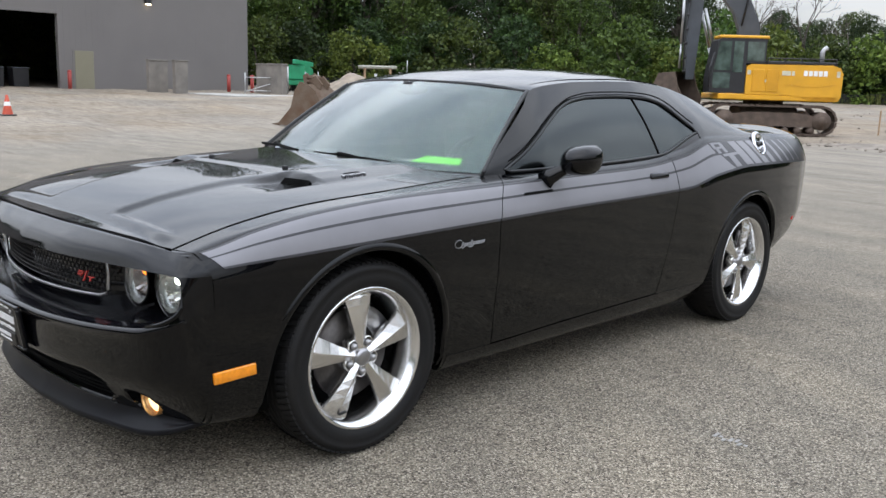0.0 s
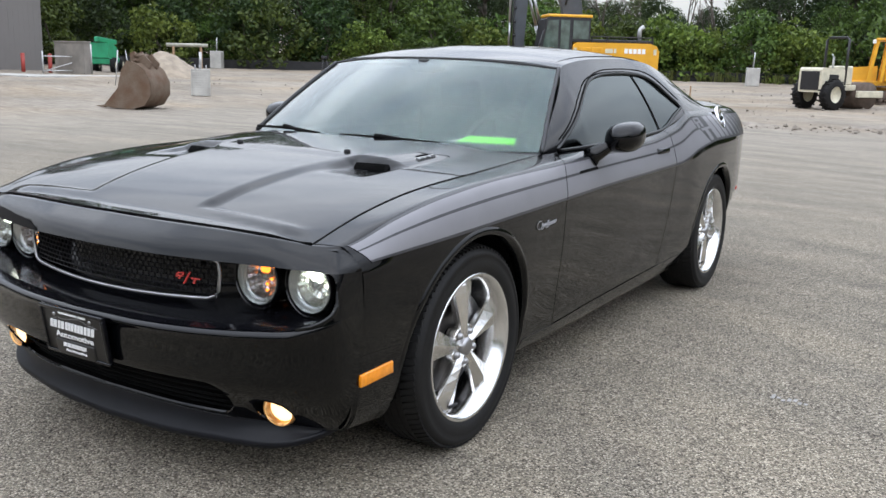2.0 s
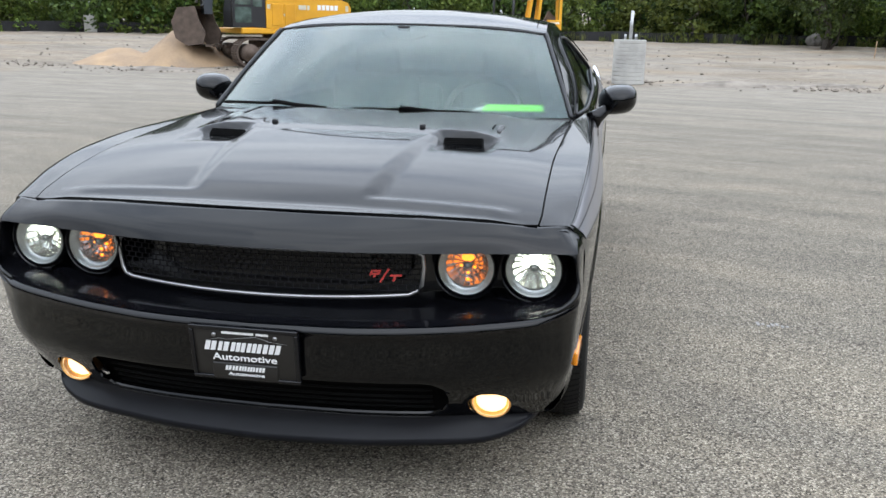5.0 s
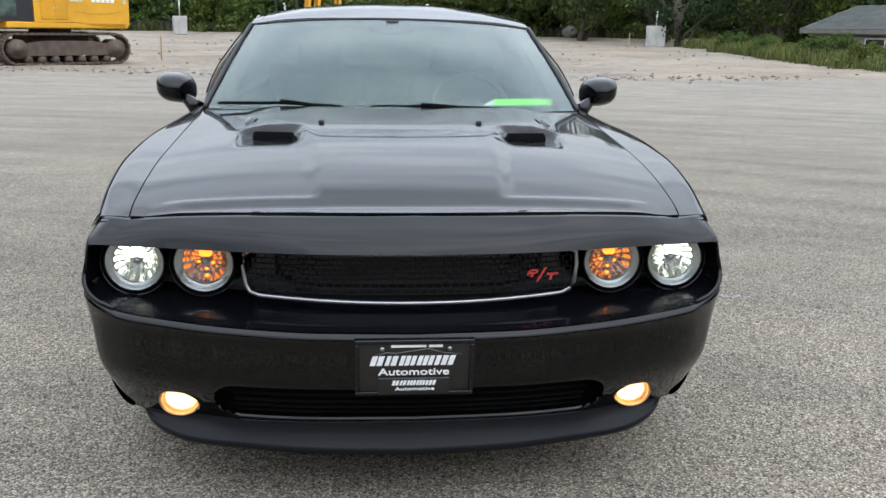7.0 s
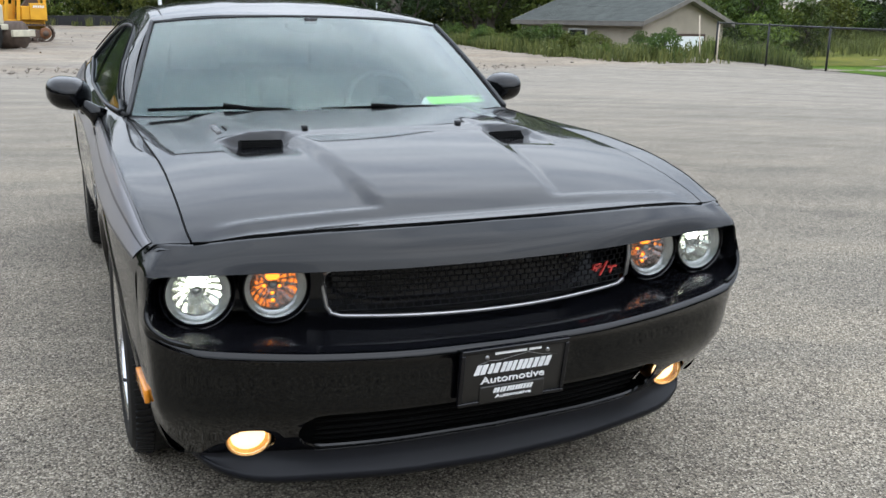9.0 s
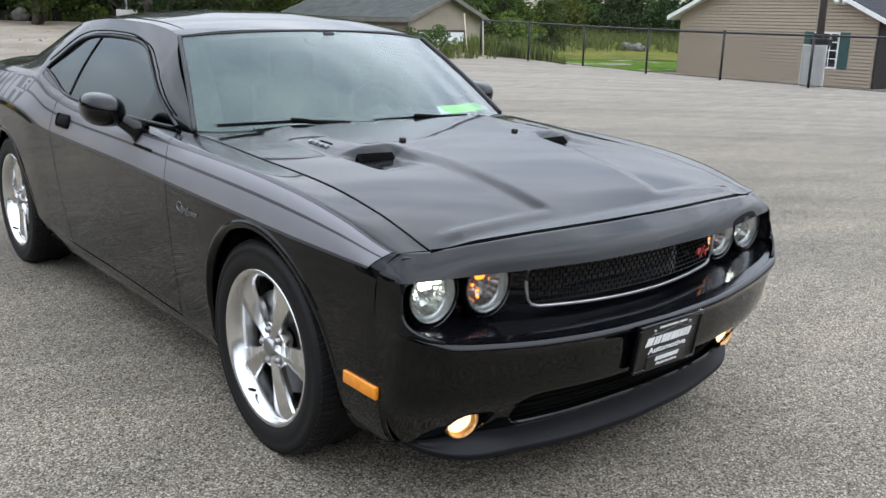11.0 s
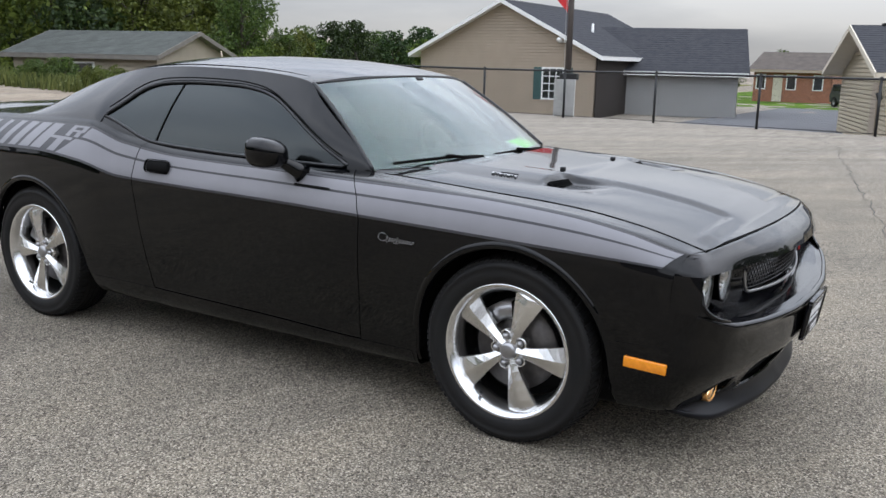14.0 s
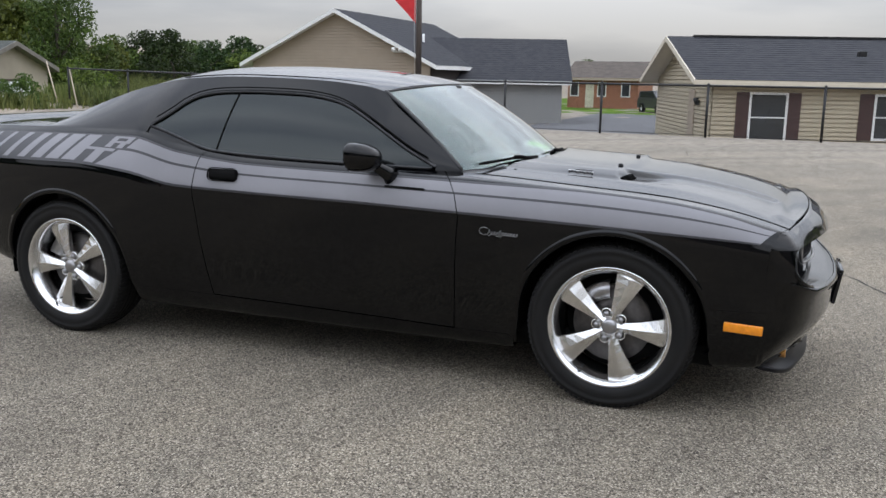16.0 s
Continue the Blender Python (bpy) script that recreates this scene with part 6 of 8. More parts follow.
DIRT = paint("brown_grey_rubble", (0.27, 0.235, 0.195), 0.95, 0.0, 0.4, 3.0, bump=1.0, bump_scale=22, tint=(0.17, 0.145, 0.12))
heap("sand_heap", -12.0, 23.4, 1.75, 1.7, 1.30, SAND, "orange-brown sand heap beside the excavator", 1.0, (-0.95, -0.35, 1.05, 0.62), 2.2)
heap("stone_heap", -35.2, 29.6, 2.6, 2.4, 1.40, STONEPILE, "pale tan crushed-stone heap", 2.0)
for k, (x, y, r, h) in enumerate(((4.2, 21.0, 2.2, 0.26), (0.2, 22.2, 1.6, 0.25), (6.8, 21.6, 1.5, 0.22), (-4.5, 21.2, 2.4, 0.24), (-11.5, 20.6, 2.2, 0.23))):
    heap("rubble_ridge", x, y, r * 1.5, r * 0.4, h, DIRT, "low ridge of dirt and loose stones", 5.0 + k)
# loose stones strewn along the edge of the paving
rng_s = np.random.default_rng(41)
verts, faces = [], []
for k in range(1300):
    if k < 600:
        x = rng_s.uniform(-17, 12)
        y = 20.9 + 0.5 * math.sin(x * 0.6) + rng_s.normal() * 0.55
    else:
        x, y = rng_s.uniform(-34, 16), rng_s.uniform(20, 48)
    r = 0.022 + 0.06 * rng_s.uniform() ** 3
    z = gz(x, y) + r * 0.35
    o = [np.array(v) * rng_s.uniform(0.6, 1.2) * r for v in ((1, 0, 0), (0, 1, 0), (-1, 0, 0), (0, -1, 0), (0.1, 0.1, 0.8), (0, 0, -0.8))]
    base = len(verts)
    verts += [(x + v[0], y + v[1], z + v[2]) for v in o]
    faces += [[base + a, base + (a + 1) % 4, base + 4] for a in range(4)] + [[base + (a + 1) % 4, base + a, base + 5] for a in range(4)]
me = bpy.data.meshes.new("loose_stones")
me.from_pydata(verts, [], faces)
me.materials.append(DIRT)
tagged(new("loose_stones", me), "loose grey stones strewn along the lot's edge", "stones", "", "stuff")


def pole_base_round(x, y, r, h, pipe):
    b = thing("concrete_footing", "round ribbed concrete lamp footing with a steel pipe", "footing", "lamp footings", at=frame_at(x, y, 0))
    prof = [(0.001, h)] + [(r * 0.98, h)]
    n = 11
    for k in range(n):
        z = h - (k + 0.5) * h / n
        prof += [(r * (1.0 + 0.02 * (k / n)), z + h / n * 0.42), (r * (1.0 + 0.02 * (k / n)), z - h / n * 0.36), (r * 0.975, z - h / n * 0.44)]
    prof += [(r, 0.0)]
    part("footing", lathe(bmesh.new(), [(rr, z) for rr, z in prof], 28, pose(0, 0, 0, 0, -90)), CONCRETE, b, smooth=False)
    part("pipe", cyl(bmesh.new(), (0.0, 0, h - 0.02), (0.02, 0, h + pipe), 0.045, seg=10), GALV, b)
    for dx, dy in ((0.16, 0.1), (-0.14, 0.12), (0.12, -0.15), (-0.12, -0.12)):
        part("anchor_bolt", cyl(bmesh.new(), (dx, dy, h - 0.02), (dx, dy, h + 0.14), 0.02, seg=6), STEEL, b)


def pole_base_square(x, y, w, h, pipe, turn):
    b = thing("concrete_footing", "square concrete lamp footing with a steel pipe", "footing", "lamp footings", at=frame_at(x, y, turn))
    part("footing", box(bmesh.new(), (-w / 2, -w / 2, 0), (w / 2, w / 2, h), None, 0.03), CONCRETE, b, smooth=False)
    part("pipe", cyl(bmesh.new(), (0, 0, h - 0.02), (0.02, 0, h + pipe), 0.04, seg=8), GALV, b)


pole_base_round(1.52, 20.9, 0.41, 1.12, 0.72)
pole_base_round(-20.3, 18.4, 0.31, 0.86, 0.55)
pole_base_square(-11.6, 55.9, 0.78, 1.12, 0.95, 20)
pole_base_square(15.6, 45.2, 0.78, 1.10, 0.75, 10)
pole_base_square(-33.1, 53.2, 0.78, 1.1, 0.9, 30)
pole_base_square(-45.2, 43.0, 0.78, 1.2, 0.9, 30)


def site_wheel(parent, x, y, z, r, w, hubmat):
    m = Matrix.Translation((x, y, z)) @ pose(0, 0, 0, 0, 0, 90)
    t = part("tyre", lathe(bmesh.new(), [(r * 0.55, -w / 2), (r * 0.9, -w / 2), (r, -w * 0.4), (r, w * 0.4), (r * 0.9, w / 2), (r * 0.55, w / 2)], 30, m), RUBBER, parent)
    bm = bmesh.new()
    for k in range(18):
        for sy in (-1, 1):
            box(bm, (-0.05, -0.02, -0.03), (w * 0.45, 0.05, 0.04), m @ pose(0, 0, 0, k * 20 + sy * 5) @ Matrix.Translation((0 if sy > 0 else -w * 0.42, 0, r)))
    part("lug", bm, RUBBER, t, smooth=False)
    part("wheel_disc", lathe(bmesh.new(), [(r * 0.56, -w * 0.4), (r * 0.5, -w * 0.3), (r * 0.2, -w * 0.15), (0.01, -w * 0.15), (0.01, w * 0.15), (r * 0.2, w * 0.15), (r * 0.5, w * 0.3), (r * 0.56, w * 0.4)], 24, m), hubmat, t)


def roller():
    r = thing("soil_compactor", "cream soil compactor with black tyres and a rollover hoop", "compactor", at=frame_at(-2.96, 31.47, 240) @ Matrix.Scale(0.76, 4))
    bm = prism(bmesh.new(), [(1.6, 0.75), (1.6, 1.75), (1.5, 1.85), (0.1, 1.78), (0.1, 0.9)], -0.62, 0.62, "y")
    body = part("engine_hood", bm, CREAM, r, smooth=False)
    part("radiator_grille", box(bmesh.new(), (1.59, -0.5, 0.85), (1.63, 0.5, 1.68), None, 0.01), MACHBLACK, body, smooth=False)
    part("side_vent", box(bmesh.new(), (0.5, 0.60, 1.25), (1.1, 0.64, 1.55), None, 0.01), MACHBLACK, body, smooth=False)
    for y in (-0.75, 0.75):
        site_wheel(r, 0.95, y, 0.66, 0.66, 0.42, CREAM)
    bm = box(bmesh.new(), (-0.9, -0.5, 0.85), (0.15, 0.5, 1.1), None, 0.03)
    box(bm, (-0.6, -0.5, 1.1), (-0.1, 0.5, 1.95), None, 0.05)
    part("platform", bm, CREAM, r, smooth=False)
    bm = bmesh.new()
    tube(bm, [(0.05, -0.6, 1.1), (0.0, -0.6, 3.1), (0.0, -0.45, 3.2), (0.0, 0.45, 3.2), (0.0, 0.6, 3.1), (0.05, 0.6, 1.1)], 0.06, 8)
    part("rollover_hoop", bm, MACHBLACK, r)
    part("exhaust", tube(bmesh.new(), [(0.55, 0.3, 1.8), (0.55, 0.3, 2.35), (0.65, 0.3, 2.42)], 0.05, 8), GALV, r)
    bm = bmesh.new()
    for y in (-0.95, 0.82):
        box(bm, (-2.2, y, 0.55), (-0.5, y + 0.13, 0.85), None, 0.02)
    box(bm, (-2.25, -0.95, 0.55), (-2.1, 0.95, 0.85), None, 0.02)
    part("drum_yoke", bm, CREAM, r, smooth=False)
    part("drum", cyl(bmesh.new(), (-1.4, -0.8, 0.62), (-1.4, 0.8, 0.62), 0.62, seg=32), TRACKSTEEL, r)


roller()


def dozer():
    d = thing("bulldozer", "yellow crawler bulldozer with an open cage cab", "bulldozer", at=frame_at(-2.15, 37.5, 190) @ Matrix.Scale(0.85, 4))
    for y0, y1 in ((0.55, 1.0), (-1.0, -0.55)):
        crawler(d, y0, y1, 1.0, 0.38, 0.42)
    part("hull", box(bmesh.new(), (-1.1, -0.55, 0.45), (1.6, 0.55, 1.05), None, 0.04), YELLOW, d, smooth=False)
    part("engine_hood", prism(bmesh.new(), [(0.25, 1.0), (0.25, 1.75), (1.7, 1.62), (1.75, 0.9)], -0.42, 0.42, "y"), YELLOW, d, smooth=False)
    part("seat_box", box(bmesh.new(), (-1.15, -0.75, 1.0), (-0.05, 0.75, 1.65), None, 0.05), YELLOW, d, smooth=False)
    part("seat", prism(bmesh.new(), [(-0.2, 1.62), (-0.95, 1.62), (-0.9, 1.9), (-0.55, 2.25), (-0.4, 1.9)], -0.35, 0.35, "y"), TRACKSTEEL, d, smooth=False)
    for y in (-0.75, 0.75):
        for foot, top in ((-1.1, -1.1), (0.08, -0.10), (0.62, 0.36)):
            bm = prism(bmesh.new(), [(foot - 0.07, 1.0), (foot + 0.07, 1.0), (top + 0.07, 2.92), (top - 0.07, 2.92)], y - 0.06, y + 0.06, "y")
            part("cage_post", bm, YELLOW, d, smooth=False)
        part("side_tank", box(bmesh.new(), (-1.16, min(y, y * 1.16), 1.02), (-0.42, max(y, y * 1.16), 1.78), None, 0.03), YELLOW, d, smooth=False)
        part("drive_sprocket", cyl(bmesh.new(), (-1.0, y * 1.30, 0.44), (-1.0, y * 1.37, 0.44), 0.26, seg=20), RUSTYORANGE, d, "rusty orange drive sprocket")
    part("cab_lamp", box(bmesh.new(), (0.44, 0.66, 2.74), (0.60, 0.82, 2.92), None, 0.03), WHITEINK, d, smooth=False)
    part("cage_roof", box(bmesh.new(), (-1.22, -0.85, 2.88), (0.46, 0.85, 3.0), None, 0.03), YELLOW, d, smooth=False)
    bm = prism(bmesh.new(), [(2.1, 0.15), (2.25, 0.5), (2.22, 0.95), (2.1, 1.1), (2.02, 0.95), (2.08, 0.5)], -1.3, 1.3, "y")
    part("blade", bm, YELLOW, d, smooth=False)
    bm = bmesh.new()
    for y in (-0.9, 0.9):
        cyl(bm, (0.3, y, 0.5), (2.1, y, 0.45), 0.08, seg=8)
    part("push_arm", bm, YELLOW, d)
    bm = bmesh.new()
    for k in range(5):
        box(bm, (-1.05 + k * 0.10, 0.872, 1.58), (-0.98 + k * 0.10, 0.880, 1.68))
    part("maker_blocks", bm, WHITEINK, d, smooth=False)


dozer()

# silt fence along the wood's edge
bm = bmesh.new()
rows = []
for k in range(60):
    a = radians(152 - k * 1.35)
    x, y = 63 * math.cos(a), 63 * math.sin(a)
    z = gz(x, y)
    rows.append([(x, y, z - 0.1), (x, y, z + 0.65 + 0.05 * math.sin(k * 1.9))])
sheet(np.array(rows), False, bm)
silt = part("silt_fence", bm, BLACKFABRIC, None, thick=0.02)
tagged(silt, "black silt fence sagging along the edge of the wood", "fence", "", "structure")
for k, (x, y, h) in enumerate(((-6.6, 26.9, 0.75), (-22.5, 18.2, 0.8), (12.9, 41.0, 0.8), (-14.2, 30.5, 0.6))):
    st = thing("wooden_stake", "thin wooden survey stake in the dirt", "stake", "survey stakes", at=frame_at(x, y, 30 * k))
    part("stake", box(bmesh.new(), (-0.02, -0.02, -0.05), (0.02, 0.02, h), pose(0, 0, 0, 2, 1), 0.004), WOODSTAKE, st, smooth=False)

for x, y, h, lean in ((-26.8, 20.1, 1.35, 6), (-34.8, 27.2, 1.3, -7)):
    st = thing("marker_pipe", "thin white marker pipe leaning in the gravel", "pipe", "marker pipes", at=frame_at(x, y, 40))
    part("pipe", cyl(bmesh.new(), (0, 0, -0.05), (h * math.sin(radians(lean)), 0, h), 0.022, seg=8), GALV, st)
tp = thing("survey_tripod", "dark three-legged survey tripod on the gravel", "tripod", at=frame_at(-29.6, 35.9, 0))
for k in range(3):
    a = radians(40 + 120 * k)
    part("leg", cyl(bmesh.new(), (0.42 * math.cos(a), 0.42 * math.sin(a), 0), (0.06 * math.cos(a), 0.06 * math.sin(a), 1.12), 0.03, 0.022, 8), MACHBLACK, tp)
part("head", box(bmesh.new(), (-0.13, -0.13, 1.10), (0.13, 0.13, 1.24), None, 0.02, 2), MACHBLACK, tp)
br = thing("timber_barrier", "pale timber beam on two posts by the wood", "barrier")
for x, y in ((-40.2, 36.9), (-41.3, 35.7)):
    part("post", box(bmesh.new(), (x - 0.06, y - 0.06, gz(x, y) - 0.1), (x + 0.06, y + 0.06, 2.05), None, 0.01), WOODSTAKE, br, smooth=False)
part("beam", tube(bmesh.new(), [(-39.9, 37.2, 2.12), (-41.6, 35.4, 2.10)], 0.11, 8), TRIMPALE, br)

# ---- warehouse ----
WX = -43.5
OLIVE = paint("olive_cream_door_paint", (0.215, 0.20, 0.14), 0.5, 0.0, 0.06, 1.0)
wh = thing("warehouse", "taupe metal-clad warehouse with a wide open doorway", "warehouse")
ZB = 0.25
bm = bmesh.new()
box(bm, (WX - 0.3, 17.15, ZB), (WX, 28.4, 9.0))
box(bm, (WX - 0.3, 8.0, 4.15), (WX, 17.15, 9.0))
box(bm, (WX - 0.3, -22.0, ZB), (WX, 8.0, 9.0))
box(bm, (WX - 30, 28.1, ZB), (WX - 0.3, 28.4, 9.0))
box(bm, (WX - 30, -22.0, ZB), (WX - 0.3, -21.7, 9.0))
box(bm, (WX - 30.3, -22.0, ZB), (WX - 30, 28.4, 9.0))
part("wall", bm, CLAD, wh, smooth=False)
bm = bmesh.new()
for k in range(37):
    y = 28.25 - k * 0.30
    if y > 17.3:
        box(bm, (WX, y - 0.012, ZB), (WX + 0.003, y + 0.012, 9.0))
part("cladding_rib", bm, CLAD, wh, smooth=False)
part("roof", box(bmesh.new(), (WX - 30.5, -22.3, 9.0), (WX + 0.3, 28.7, 9.3)), MACHBLACK, wh, smooth=False)
door = part("service_door", box(bmesh.new(), (WX + 0.002, 17.95, ZB + 0.02), (WX + 0.05, 18.95, ZB + 2.1), None, 0.01), OLIVE, wh, "olive-cream steel service door", smooth=False)
part("door_frame", box(bmesh.new(), (WX, 17.85, ZB), (WX + 0.03, 19.05, ZB + 2.2)), CLAD, wh, smooth=False)
WALLGLOW = glow("lit_wall_lamp", (1.0, 0.86, 0.60), 9.0)
for y, z in ((22.05, 5.0), (15.4, 5.2)):
    bm = box(bmesh.new(), (WX, y - 0.16, z), (WX + 0.25, y + 0.16, z + 0.30), None, 0.03)
    wl_ = part("wall_lamp", bm, MACHBLACK, wh, smooth=False)
    part("lamp_lens", box(bmesh.new(), (WX + 0.05, y - 0.12, z - 0.05), (WX + 0.2, y + 0.12, z - 0.002)), WALLGLOW, wl_, smooth=False)
apron = part("concrete_apron", box(bmesh.new(), (WX, 6.0, ZB - 0.2), (WX + 2.2, 20.6, ZB + 0.06)), CONCRETE, None, smooth=False)
tagged(apron, "pale concrete apron along the warehouse wall", "pavement", "", "structure")
apron = part("concrete_apron", box(bmesh.new(), (-40.0, 21.6, 0.1), (-34.6, 28.0, 0.38)), CONCRETE, None, smooth=False)
tagged(apron, "pale concrete pad of the bin enclosure", "pavement", "", "structure")
for x0, x1, y0, y1 in ((-40.4, -40.1, 20.30, 21.35), (-39.0, -38.7, 21.0, 21.7), (-39.3, -36.9, 26.2, 26.55)):
    w = thing("block_wall", "brown-grey block wall of a bin enclosure", "wall", "enclosure walls")
    part("wall", box(bmesh.new(), (x0, y0, 0.2), (x1, y1, 1.95), None, 0.01), BLOCKWALL, w, smooth=False)
    part("cap", box(bmesh.new(), (x0 - 0.04, y0 - 0.04, 1.95), (x1 + 0.04, y1 + 0.04, 2.02), None, 0.01), BLOCKWALL, w, smooth=False)
g = thing("enclosure_gate", "open steel-framed gate of the bin enclosure", "gate")
bm = bmesh.new()
for z in (0.55, 1.25):
    tube(bm, [(-38.4, 24.9, z), (-37.6, 27.1, z)], 0.035, 6)
tube(bm, [(-38.4, 24.9, 0.4), (-38.4, 24.9, 1.5)], 0.04, 6)
tube(bm, [(-37.6, 27.1, 0.4), (-37.6, 27.1, 1.9)], 0.05, 6)
tube(bm, [(-38.4, 24.9, 0.5), (-37.6, 27.1, 1.25)], 0.03, 6)
part("gate_frame", bm, GALV, g)
for x, y in ((WX + 0.6, 17.4), (-40.2, 22.4), (-40.8, 25.4), (-40.0, 26.4)):
    b = thing("bollard", "red painted steel bollard", "bollard", "red bollards", at=Matrix.Translation((x, y, gz(x, y))))
    bm = cyl(bmesh.new(), (0, 0, -0.05), (0, 0, 0.9), 0.10, seg=14)
    ellipsoid(bm, (0, 0, 0.9), (0.11, 0.11, 0.06), 14, 6)
    part("post", bm, REDP, b)
for y, w in ((14.6, 0.9), (15.9, 0.8)):
    b = thing("waste_bin", "dark wheeled waste bin inside the doorway", "bin", "waste bins")
    bm = prism(bmesh.new(), [(y - w * 0.45, 0.35), (y + w * 0.45, 0.35), (y + w * 0.5, 1.35), (y - w * 0.5, 1.35)], WX - 2.6, WX - 1.8, "x")
    part("bin_body", bm, MACHBLACK, b, smooth=False)
    part("bin_lid", box(bmesh.new(), (WX - 2.65, y - w * 0.53, 1.35), (WX - 1.75, y + w * 0.53, 1.43), None, 0.02), BOOMGREY, b, smooth=False)
lift = thing("boom_lift", "green boom lift parked by the warehouse", "lift", at=frame_at(-41.2, 30.7, 125) @ Matrix.Scale(0.9, 4))
part("chassis", box(bmesh.new(), (-1.0, -0.75, 0.45), (1.0, 0.75, 0.85), None, 0.05), GREENM, lift, smooth=False)
part("turret", prism(bmesh.new(), [(-1.1, 0.85), (0.9, 0.85), (0.6, 1.5), (-0.2, 1.75), (-1.1, 1.75)], -0.55, 0.55, "y"), GREENM, lift, smooth=False)
part("boom", box(bmesh.new(), (-1.6, -0.15, 1.75), (1.9, 0.15, 2.05), pose(0, 0, 0.0, 0, 2), 0.03), GREENM, lift, smooth=False)
for x in (-0.75, 0.75):
    for y in (-0.75, 0.75):
        site_wheel(lift, x, y, 0.42, 0.42, 0.3, CREAM)
cone = thing("traffic_cone", "orange traffic cone with a white band", "cone", at=Matrix.Translation((-22.6, 7.1, gz(-22.6, 7.1))))
part("cone_base", box(bmesh.new(), (-0.18, -0.18, 0), (0.18, 0.18, 0.04), None, 0.01), MACHBLACK, cone, smooth=False)
UP = pose(0, 0, 0, 0, -90)
part("cone_body", lathe(bmesh.new(), [(0.14, 0.04), (0.10, 0.22), (0.035, 0.56), (0.0, 0.57)], 20, UP), ORANGE, cone)
part("cone_band", lathe(bmesh.new(), [(0.092, 0.27), (0.073, 0.38)], 20, UP), WHITEINK, cone)

# ---- fence ----
POSTBLACK = paint("black_coated_steel", (0.012, 0.012, 0.013), 0.45, 0.2, 0.2, 20.0)


def fence_x(y):
    return 18.6 + 0.07 * y


FENCE_Y = [22.54 - 2.677 * k for k in range(15)]
FENCE_H = 1.31
fence = thing("chain_link_fence", "black chain-link fence along the edge of the lot", "fence")
for y in FENCE_Y:
    x = fence_x(y)
    bm = cyl(bmesh.new(), (x, y, gz(x, y) - 0.2), (x, y, gz(x, y) + FENCE_H), 0.033, seg=10)
    ellipsoid(bm, (x, y, gz(x, y) + FENCE_H), (0.038, 0.038, 0.035), 10, 6)
    part("post", bm, POSTBLACK, fence)
part("top_rail", tube(bmesh.new(), [(fence_x(y), y, gz(fence_x(y), y) + FENCE_H - 0.03) for y in FENCE_Y], 0.027, 8), POSTBLACK, fence)
part("bottom_wire", tube(bmesh.new(), [(fence_x(y), y, gz(fence_x(y), y) + 0.06) for y in FENCE_Y], 0.008, 5), POSTBLACK, fence)
bm = bmesh.new()
pitch, hh = 0.075, FENCE_H - 0.08
ylo, yhi = FENCE_Y[-1], FENCE_Y[0]
n = int((yhi - ylo + hh) / pitch)
for k in range(n):
    for s in (1, -1):
        y0 = ylo - (hh if s > 0 else 0) + k * pitch
        a, b = y0, y0 + s * hh
        z0, z1 = 0.05, 0.05 + hh
        lo_c, hi_c = ylo, yhi
        ta = 0.0 if lo_c <= a <= hi_c else (lo_c - a) / (b - a) if (a < lo_c) else (hi_c - a) / (b - a)
        tb = 1.0 if lo_c <= b <= hi_c else (hi_c - a) / (b - a) if b > hi_c else (lo_c - a) / (b - a)
        if not (0 <= ta < tb <= 1):
            continue
        q = []
        for t in (ta, tb):
            y = a + (b - a) * t
            x = fence_x(y) + 0.004 * s
            q.append((x, y, gz(x, y) + z0 + (z1 - z0) * t))
        cyl(bm, q[0], q[1], 0.0021, seg=3)
mesh = part("chain_link_mesh", bm, POSTBLACK, fence, smooth=False)
tagged(mesh, "", "", "", "stuff")

# ---- flagpole ----
LATTICE = paint("white_lattice", (0.56, 0.56, 0.54), 0.6, 0.0, 0.08, 8.0)
FLAGRED = paint("red_flag_cloth", (0.60, 0.03, 0.035), 0.8, 0.0, 0.12, 6.0)
POLEBROWN = paint("weathered_pole", (0.055, 0.042, 0.035), 0.7, 0.0, 0.3, 6.0, stretch=(1, 1, 0.1))
fp = thing("flagpole", "dark wooden flagpole with a hanging red flag", "flagpole", at=Matrix.Translation((20.0, 9.42, gz(20.0, 9.42))))
part("pole", cyl(bmesh.new(), (0, 0, -0.1), (0, 0, 5.3), 0.095, 0.075, 14), POLEBROWN, fp)
FLAGWHITE = paint("white_flag_cloth", (0.72, 0.72, 0.70), 0.8, 0.0, 0.1, 6.0)
foot = 2.89 - gz(20.0, 9.42)


def flag_cloth(lo, hi):
    """A band of the limp flag between two shares of its hoist; the fly end droops to a point."""
    rows = []
    for i in range(6):
        v = lo + (hi - lo) * i / 5
        rows.append([(0.02 + 0.05 * math.sin(v * 5 + u * 8) * u, 0.11 + 0.95 * u, foot + 1.45 * v + (0.98 - 1.18 * v) * u) for u in np.linspace(0, 1, 10)])
    return sheet(np.array(rows))


